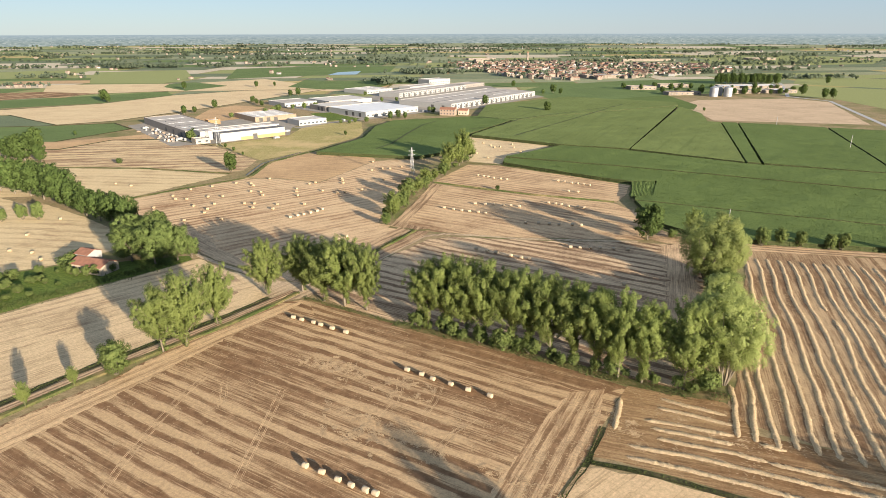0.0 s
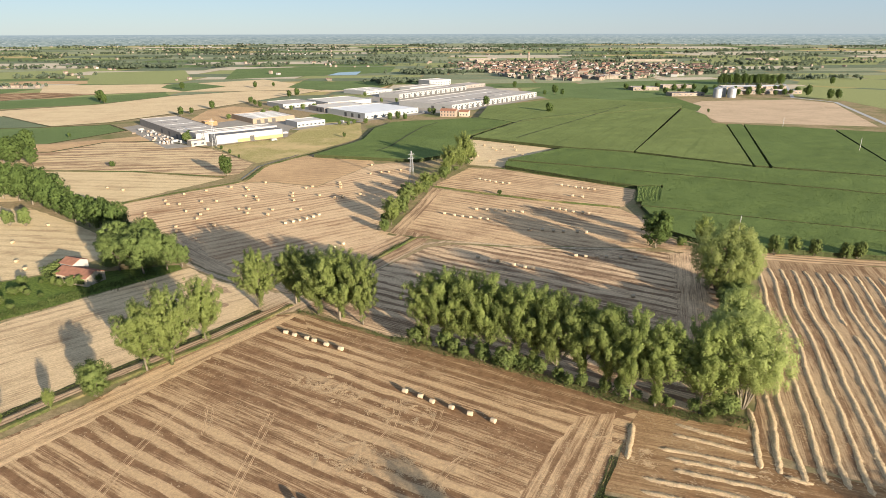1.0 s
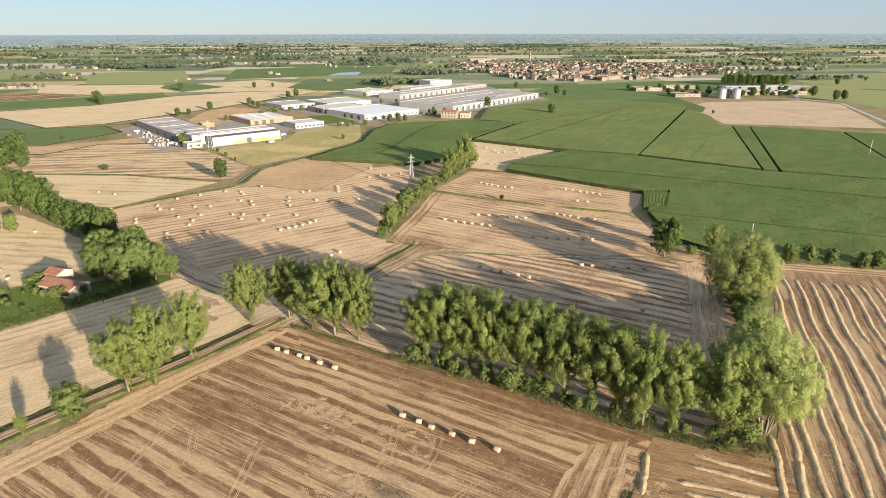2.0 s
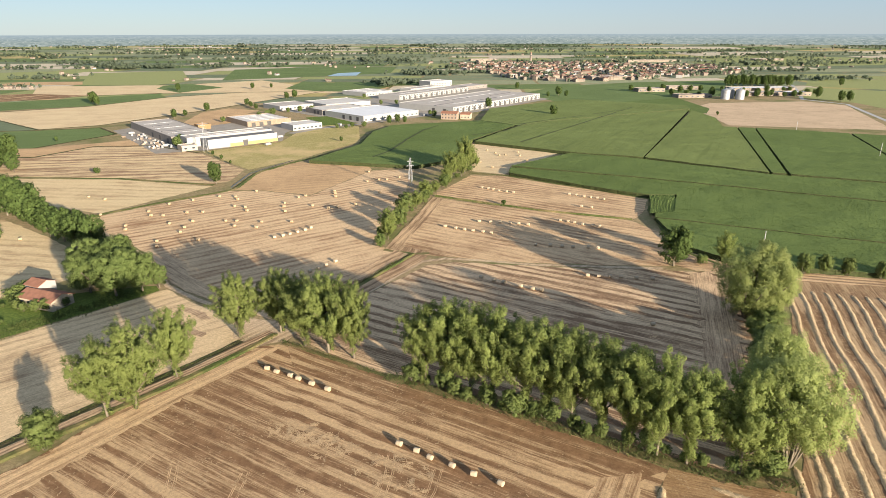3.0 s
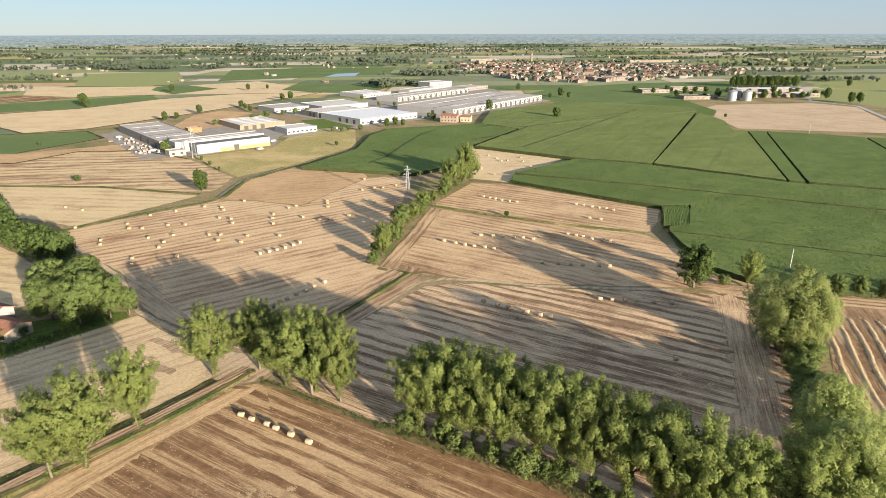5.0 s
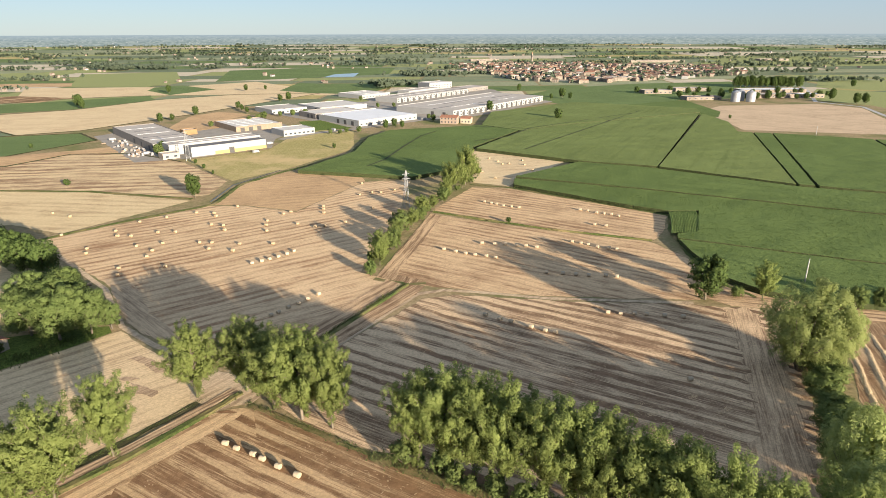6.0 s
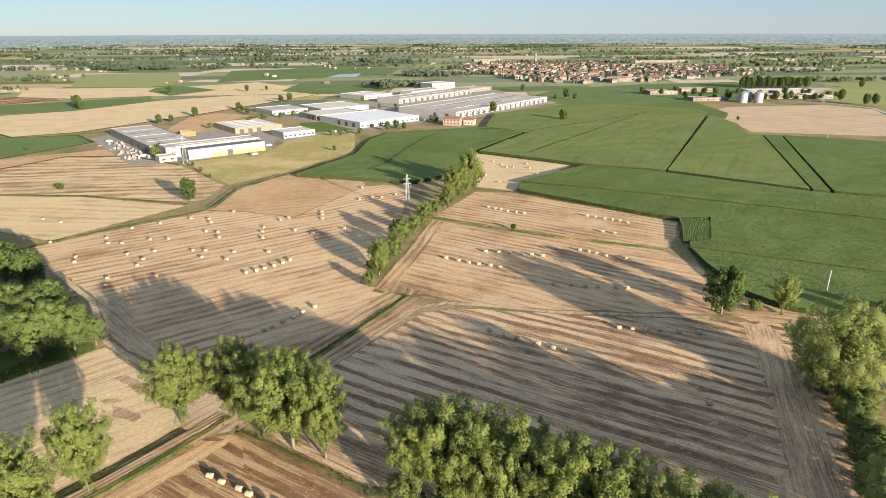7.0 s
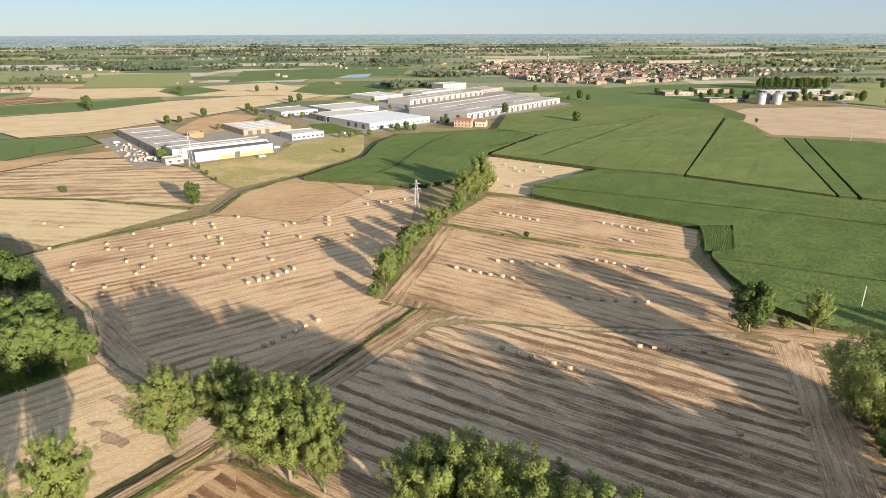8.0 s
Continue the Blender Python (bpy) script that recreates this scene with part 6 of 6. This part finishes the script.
def house_cluster(name, places, label):
    """Houses too far to be told apart, as one mesh of walls and roofs."""
    verts, faces, index = [], [], []
    for x, y, turn, scale in places:
        wall, roof, *_ = KINDS[r.randrange(5)]
        m = pose(x, y, 0, 0, 0, turn) @ Matrix.Scale(scale, 4)
        for k, (me, tone) in enumerate(((wall, r.choice((0, 0, 0, 0, 0, 0, 2))), (roof, 1))):
            base = len(verts)
            verts += [m @ v.co for v in me.vertices]
            faces += [tuple(base + i for i in p.vertices) for p in me.polygons]
            index += [tone] * len(me.polygons)
    me = mesh(name, verts, faces, (M_TOWNWALL, M_TOWNROOF, M_WHITE))
    me.polygons.foreach_set("material_index", index)
    thing(name, label, "houses", kind="stuff", data=me)


house_cluster("distant_farmhouses", [(x, y, r.uniform(0, 180), r.uniform(0.42, 0.7)) for x, y in FARMS], "scattered pale farmhouses among distant fields")
more = []
while len(more) < 330:
    x, y = r.uniform(0, 720), r.uniform(1140, 1840)
    if inside(x, y, TOWN) and all((x - a) ** 2 + (y - b) ** 2 > 120 for a, b in spots):
        more.append((x, y, r.uniform(0, 180), r.uniform(0.66, 0.98)))
house_cluster("town_houses", more, "close-packed town houses with tiled roofs")
plot("pond", [(-243, 1307.8), (-184.4, 1321.8), (-189.6, 1433.4), (-235.5, 1397.8)], 0.2, M_POND, "pale pond among green fields", "pond")


# ---- the horizon: hazy distant plain behind everything ----
def backdrop():
    k = Nodes("hazy_distance", 1.0, 0.0)
    p = k.position()
    v = k.node("VectorMath", operation="MULTIPLY")
    k.put(v.inputs[0], p)
    k.put(v.inputs[1], (0.045, 0.045, 0.3))
    bands = k.noise(v.outputs[0], 1.0, 5, 0.7)
    z = k.node("SeparateXYZ")
    k.put(z.inputs[0], p)
    # haze painted into a glowing colour: muted bands, pale blue towards the top
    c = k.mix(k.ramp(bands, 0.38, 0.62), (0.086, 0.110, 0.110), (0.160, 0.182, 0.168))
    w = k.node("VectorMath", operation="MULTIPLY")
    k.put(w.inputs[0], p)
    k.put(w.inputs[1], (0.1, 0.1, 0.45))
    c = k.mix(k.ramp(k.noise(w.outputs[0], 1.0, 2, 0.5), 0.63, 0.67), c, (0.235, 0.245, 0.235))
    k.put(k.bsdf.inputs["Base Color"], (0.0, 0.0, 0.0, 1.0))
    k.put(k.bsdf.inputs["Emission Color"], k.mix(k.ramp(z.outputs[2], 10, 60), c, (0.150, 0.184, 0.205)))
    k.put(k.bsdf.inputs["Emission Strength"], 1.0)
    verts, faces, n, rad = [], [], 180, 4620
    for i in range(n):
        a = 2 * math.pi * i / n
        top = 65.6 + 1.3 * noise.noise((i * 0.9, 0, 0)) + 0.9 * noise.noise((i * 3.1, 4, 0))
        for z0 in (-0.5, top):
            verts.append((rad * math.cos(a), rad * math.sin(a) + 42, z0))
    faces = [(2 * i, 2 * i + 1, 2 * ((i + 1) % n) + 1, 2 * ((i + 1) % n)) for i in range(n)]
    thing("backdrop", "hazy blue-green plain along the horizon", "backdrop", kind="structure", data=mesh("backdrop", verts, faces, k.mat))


backdrop()


# ---- straw litter, wheel marks and grass ----
def litter(name, outline, count, material, label, seed, bunch=0.057, size=(0.2, 0.55), z=0.04):
    """Loose flakes of straw lying in drifts."""
    g = random.Random(seed)
    xs, ys = [p[0] for p in outline], [p[1] for p in outline]
    verts, faces = [], []
    tries = 0
    while len(faces) < count and tries < count * 12:
        tries += 1
        x, y = g.uniform(min(xs), max(xs)), g.uniform(min(ys), max(ys))
        if noise.noise((x * bunch, y * bunch, seed)) + 0.5 * noise.noise((x * bunch * 6, y * bunch * 6, seed)) < g.uniform(-0.1, 0.55) or not inside(x, y, outline):
            continue
        a, q, w, h = g.gauss(-0.5, 0.6), g.uniform(*size) * 1.5, g.uniform(0.05, 0.13), g.uniform(0.0, 0.02)
        dx, dy = math.cos(a) * q / 2, math.sin(a) * q / 2
        wx, wy = -math.sin(a) * w, math.cos(a) * w
        k = len(verts)
        verts += [(x - dx - wx, y - dy - wy, z), (x + dx - wx, y + dy - wy, z), (x + dx * .8 + wx, y + dy * .8 + wy, z + h), (x - dx * .8 + wx, y - dy * .8 + wy, z + h)]
        faces.append((k, k + 1, k + 2, k + 3))
    thing(name, label, "straw", kind="stuff", data=mesh(name, verts, faces, material))


M_LITTER = plain("loose_straw", (0.42, 0.295, 0.165), 0.95, 0.3, 2.0)
litter("straw_litter", [(-83, 79.6), (-80.8, 139.6), (-47.4, 184), (44.9, 134.4), (37.7, 116.6), (17.8, 87.9), (8, 79.7)], 1600, M_LITTER, "loose straw scattered over the near stubble", 1)
litter("straw_litter", [(1, 75.7), (13.6, 94.7), (32.1, 131.7), (42, 133.1), (36.2, 116.5), (16.4, 87.9)], 700, M_LITTER, "loose straw dragged over the field edge", 2, 0.21)
litter("straw_litter", [(-27.5, 179.9), (44.9, 140), (71.9, 142.8), (101.8, 243.5), (5.4, 252.6), (-33.2, 213.2)], 3000, M_LITTER, "loose straw scattered over the shaded stubble", 3)
litter("straw_litter", [(-23.3, 270.7), (-5.9, 352.1), (89.7, 310.2), (99.3, 270.3), (87.5, 250.4), (12.6, 258.3)], 2500, M_LITTER, "loose straw scattered among the bale rows", 4)
litter("straw_litter", [(47.7, 134.5), (70.3, 127.6), (126.3, 235.2), (178.2, 225.5), (186.6, 162.5), (94.2, 107.1), (58.7, 97.5), (33.4, 108.3)], 4000, M_LITTER, "loose straw scattered between the windrows", 5, 0.14)

for line in ([(-62.1, 139.3), (-64.6, 129.2), (-65.8, 118.7), (-66.7, 106.4), (-66.5, 87.8)], [(-10.2, 139), (-10.2, 133.2), (-11, 127.2), (-13.6, 121.7)], [(-55.7, 135.8), (-54.2, 130.6), (-52.9, 124.9)],
             [(0, 134.5), (-1.4, 127.7), (-3.4, 122.8)], [(-40, 133.2), (-40.3, 119.1), (-40.8, 107.4), (-40.9, 98)], [(8.3, 120.8), (3.6, 115.9), (0.4, 111), (-0.8, 106)]):
    for off in (-0.9, -0.55, 0.55, 0.9):
        ribbon("wheel_mark", [(x + off, y + off * 0.1) for x, y in line], 0.14, 0.02, M_VERGE, "faint pale wheel mark across the stubble", "wheel mark", 0.8)



M_CLUMP = plain("torn_straw", (0.53, 0.37, 0.205), 0.95, 0.3, 2.5)


def straw_clumps(patches, label, seed):
    """Low tangles of straw left where a bale was made: bunches of crossed strands."""
    g = random.Random(seed)
    verts, faces = [], []
    for cx, cy, w, d, turn, count in patches:
        ca, sa = math.cos(radians(turn)), math.sin(radians(turn))
        for _ in range(count // 7):
            u, v = g.gauss(0, w / 2), g.gauss(0, d / 2)
            x, y, spread = cx + u * ca - v * sa, cy + u * sa + v * ca, g.uniform(0.25, 0.75)
            main = radians(turn) + g.gauss(0, 0.8)
            for _ in range(int(60 * spread)):
                px, py = g.gauss(0, spread * 1.3), g.gauss(0, spread * 0.55)
                sx, sy = x + px * math.cos(main) - py * math.sin(main), y + px * math.sin(main) + py * math.cos(main)
                a, q, t = main + g.gauss(0, 0.7), g.uniform(0.18, 0.5), g.uniform(0.03, 0.07)
                z0, z1 = g.uniform(0.025, 0.06), g.uniform(0.025, 0.06)
                dx, dy, ex, ey = math.cos(a) * q, math.sin(a) * q, -math.sin(a) * t, math.cos(a) * t
                k = len(verts)
                verts += [(sx - dx - ex, sy - dy - ey, z0), (sx + dx - ex, sy + dy - ey, z1), (sx + dx * 0.9 + ex, sy + dy * 0.9 + ey, z1 + 0.012), (sx - dx * 0.9 + ex, sy - dy * 0.9 + ey, z0 + 0.012)]
                faces.append((k, k + 1, k + 2, k + 3))
    thing("straw_clumps", label, "straw", kind="stuff", data=mesh("straw_clumps", verts, faces, M_CLUMP))


straw_clumps(((-27.5, 144.3, 11.2, 4.5, -28, 330), (-21.9, 120.3, 12.6, 8.4, -40, 260), (-7.7, 133.2, 11.2, 5.6, -30, 140), (-2.9, 109.1, 8.4, 4.2, -30, 90), (-11.3, 117, 12.6, 4.2, -30, 110), (-34.2, 147.3, 5.6, 2.8, -30, 90)), "torn heaps of loose straw on the stubble", 61)
straw_clumps(((20.9, 203.7, 16.8, 7, -25, 30), (32.2, 178.8, 19.6, 7, -25, 36), (58, 190, 14, 8.4, -25, 30)), "torn heaps of loose straw in the shaded stubble", 62)
straw_clumps(((37.7, 123.4, 4.2, 11.2, 20, 60), (44.7, 117.9, 2.8, 8.4, 10, 50), (17.8, 96, 8.4, 9.8, 50, 90), (63.1, 112.5, 12.6, 7, -20, 60)), "torn heaps of loose straw at the field edge", 63)


def tufts(name, line, width, count, label, seed, tall=0.5):
    """Grass and weeds standing along a line."""
    g = random.Random(seed)
    total = [math.dist(a, b) for a, b in zip(line, line[1:])]
    verts, faces = [], []
    for _ in range(count):
        i = g.choices(range(len(total)), total)[0]
        u = g.random()
        x = line[i][0] + (line[i + 1][0] - line[i][0]) * u + g.gauss(0, width / 3)
        y = line[i][1] + (line[i + 1][1] - line[i][1]) * u + g.gauss(0, width / 3)
        h = tall * g.uniform(0.4, 1.2) * (0.7 + 0.6 * noise.noise((x * 0.21, y * 0.21, seed)))
        a, w = g.uniform(0, 6.283), g.uniform(0.08, 0.2)
        lx, ly = g.uniform(-.25, .25), g.uniform(-.25, .25)
        k = len(verts)
        verts += [(x - math.cos(a) * w, y - math.sin(a) * w, 0.05), (x + math.cos(a) * w, y + math.sin(a) * w, 0.05), (x + lx + math.cos(a) * w * .4, y + ly + math.sin(a) * w * .4, h), (x + lx * 1.3, y + ly * 1.3, h * 1.1)]
        faces.append((k, k + 1, k + 2, k + 3))
    thing(name, label, "grass", kind="stuff", data=mesh(name, verts, faces, M_TUFT))


tufts("grass_tufts", [(x + 2.1, y - 1.7) for x, y in LANE[1:8]], 1.68, 3600, "rough green grass along the farm track", 1, 0.45)
tufts("grass_tufts", [(-47.4, 189.9), (-29.8, 179.6), (-14.1, 170.3)], 1.96, 500, "thin dry weeds below the track poplars", 9, 0.38)
tufts("grass_tufts", [(x - 2.4, y + 2.1) for x, y in LANE[1:7]], 1.26, 900, "rough green grass along the farm track", 2, 0.35)
tufts("grass_tufts", [(-14.1, 170.3), (11.6, 158.1), (33.9, 145.7), (46, 138), (60.4, 131.7), (71.8, 129.7)], 3.08, 3200, "weeds and grass under the poplar row", 3, 0.62)
tufts("grass_tufts", [(37.7, 117.9), (31.5, 105.9), (17.8, 85.2)], 1.12, 320, "grass along the narrow ditch", 4, 0.33)
tufts("grass_tufts", [(31.5, 105.9), (41.5, 102.9), (58.6, 95.3), (85.5, 83.6)], 1.12, 420, "grass along the narrow ditch", 5, 0.33)
tufts("grass_tufts", [(-189.5, 177.6), (-146, 179.3), (-123.9, 204.3), (-107.1, 222.4)], 7, 5000, "long grass round the farmhouse garden", 6, 0.88)
tufts("grass_tufts", [(-12.7, 263.4), (-34.3, 224.3), (-50.3, 200.6)], 1.96, 2500, "grass along the field ditch", 7, 0.62)
tufts("grass_tufts", [(-4.5, 355.9), (49.1, 327.2), (91.2, 311.6)], 1.68, 1800, "grass along the low bank", 8, 0.62)

r = random.Random(44)
for x, y, h in ((-142.8, 222.2, 6.2), (-145.2, 218, 5.4), (-141.2, 214.4, 4.4), (-125.0, 213.4, 3.6), (-128.8, 210.2, 4.6), (-132.4, 209.4, 4.2), (-136.4, 209.4, 3.4), (-139.5, 211.2, 3.6), (-150.8, 211.1, 3.7), (-157.7, 205.5, 4.3), (-163.3, 202.7, 4.8), (-168.9, 199.9, 4.5), (-154.8, 198.6, 3.4), (-146.4, 204.2, 2.8), (-164.6, 193, 4), (-174.5, 195.7, 5), (-180, 190.1, 4.8), (-157.5, 190.2, 3.1), (-149.1, 195.8, 2.8), (-171.5, 186, 3.7)):
    tree("shrub", x, y, h, r.uniform(1.1, 1.7), name="bush", label="bright green garden bush near the farmhouse", group="garden bushes")


r = random.Random(45)
for _ in range(34):
    x, y = r.uniform(-205, -129), r.uniform(175, 217)
    if inside(x, y, [(-205, 187), (-187, 175), (-148, 179), (-130, 201), (-147, 216), (-166, 207)]):
        tree("shrub", x, y, r.uniform(1.3, 3.1), r.uniform(1.2, 2.0), name="bush", label="low wild green bush in the farm garden", group="garden bushes")


# ---- the yard of the estate ----
def vehicle_parts(length, width, height, cab):
    """A van or lorry: box body, cab with windscreen, four wheels."""
    body = mesh("cargo_body", *box_data(-length / 2, length / 2 - cab, -width / 2, width / 2, 0.55, height), M_WHITE)
    front = mesh("cab", [(length / 2 - cab, -width / 2, 0.45), (length / 2, -width / 2, 0.45), (length / 2, width / 2, 0.45), (length / 2 - cab, width / 2, 0.45),
                         (length / 2 - cab, -width / 2, height * .85), (length / 2 - cab * .45, -width / 2, height * .85), (length / 2 - cab * .45, width / 2, height * .85), (length / 2 - cab, width / 2, height * .85),
                         (length / 2, -width / 2, height * .48), (length / 2, width / 2, height * .48)],
                 [(3, 2, 1, 0), (4, 5, 6, 7), (0, 1, 8, 5, 4), (2, 3, 7, 6, 9), (1, 2, 9, 8), (3, 0, 4, 7)], M_WHITE)
    glass = mesh("windscreen", [(length / 2, -width / 2 + .1, height * .48), (length / 2, width / 2 - .1, height * .48), (length / 2 - cab * .45, width / 2 - .1, height * .85), (length / 2 - cab * .45, -width / 2 + .1, height * .85)], [(0, 1, 2, 3)], M_GLASS)
    v, f = tube([(0, -0.12, 0), (0, 0.12, 0)], [0.42, 0.42], 12)
    return body, front, glass, mesh("wheel", v, f, M_ROOFD)


VAN = vehicle_parts(6.0, 2.1, 2.5, 1.6)
for k, (u, v) in enumerate(((-23, 126), (-20, 41), (43, -7), (67, 20), (71, 47), (126, 68), (143, 47), (250, 47), (255, 93), (281, 32))):
    x, y = estate(u, v)
    van = thing("van", "white delivery van parked in the yard", "vehicle", "parked vans", m=pose(x, y, 0.1, 0, 0, AX + r.choice((0, 90, 10)) + r.uniform(-6, 6)) @ Matrix.Scale(0.88, 4))
    child("cargo_body", VAN[0], van)
    front = child("cab", VAN[1], van)
    child("windscreen", VAN[2], front, "dark windscreen")
    for a in (-1.9, 1.9):
        for b in (-1.0, 1.0):
            child("wheel", VAN[3], van, m=pose(a, b, 0.42))
SLABS = [mesh("slab", *box_data(-a, a, -b, b, 0, c), m) for a, b, c, m in ((1.1, 0.7, 0.4, M_WALLG), (0.9, 0.9, 0.5, M_BRICK), (1.6, 0.6, 0.35, M_TANWALL), (0.6, 0.6, 0.6, M_GREY))]
for k in range(46):
    x, y = estate(r.uniform(-33, -16.5), 34 + 84 * r.random() ** 1.3)
    stack = thing("stone_stack", "pale slabs stacked in the warehouse yard", "building material", "stacks in the yard", m=pose(x, y, 0.02, 0, 0, r.uniform(0, 180)))
    z, slab = 0.0, SLABS[r.randrange(4)]
    for i in range(r.randrange(2, 5)):
        child("slab", slab, stack, m=pose(r.uniform(-.2, .2), r.uniform(-.2, .2), z, 0, 0, r.uniform(-12, 12)))
        z += slab.vertices[-1].co.z
for u, v, h in ((-12, 47, 5.9), (-15, 29, 8.8), (68, 145, 6.0), (131, 32, 4.5), (137, 26, 4.5), (146, 29, 5.2), (155, 23, 6.0), (153, 171, 6.0), (165, 165, 7.5), (177, 159, 7.5), (257, 47, 6.0), (250, 32, 7.5), (259, 23, 7.5), (277, 166, 6.1), (292, 154, 6.1), (305, 244, 6.1), (107, 146, 7.5), (119, 152, 7.5), (128, 158, 9.0)):
    x, y = estate(u, v)
    tree("broad", x, y, h, 1.0, label="small green tree in the industrial estate", group="estate trees")
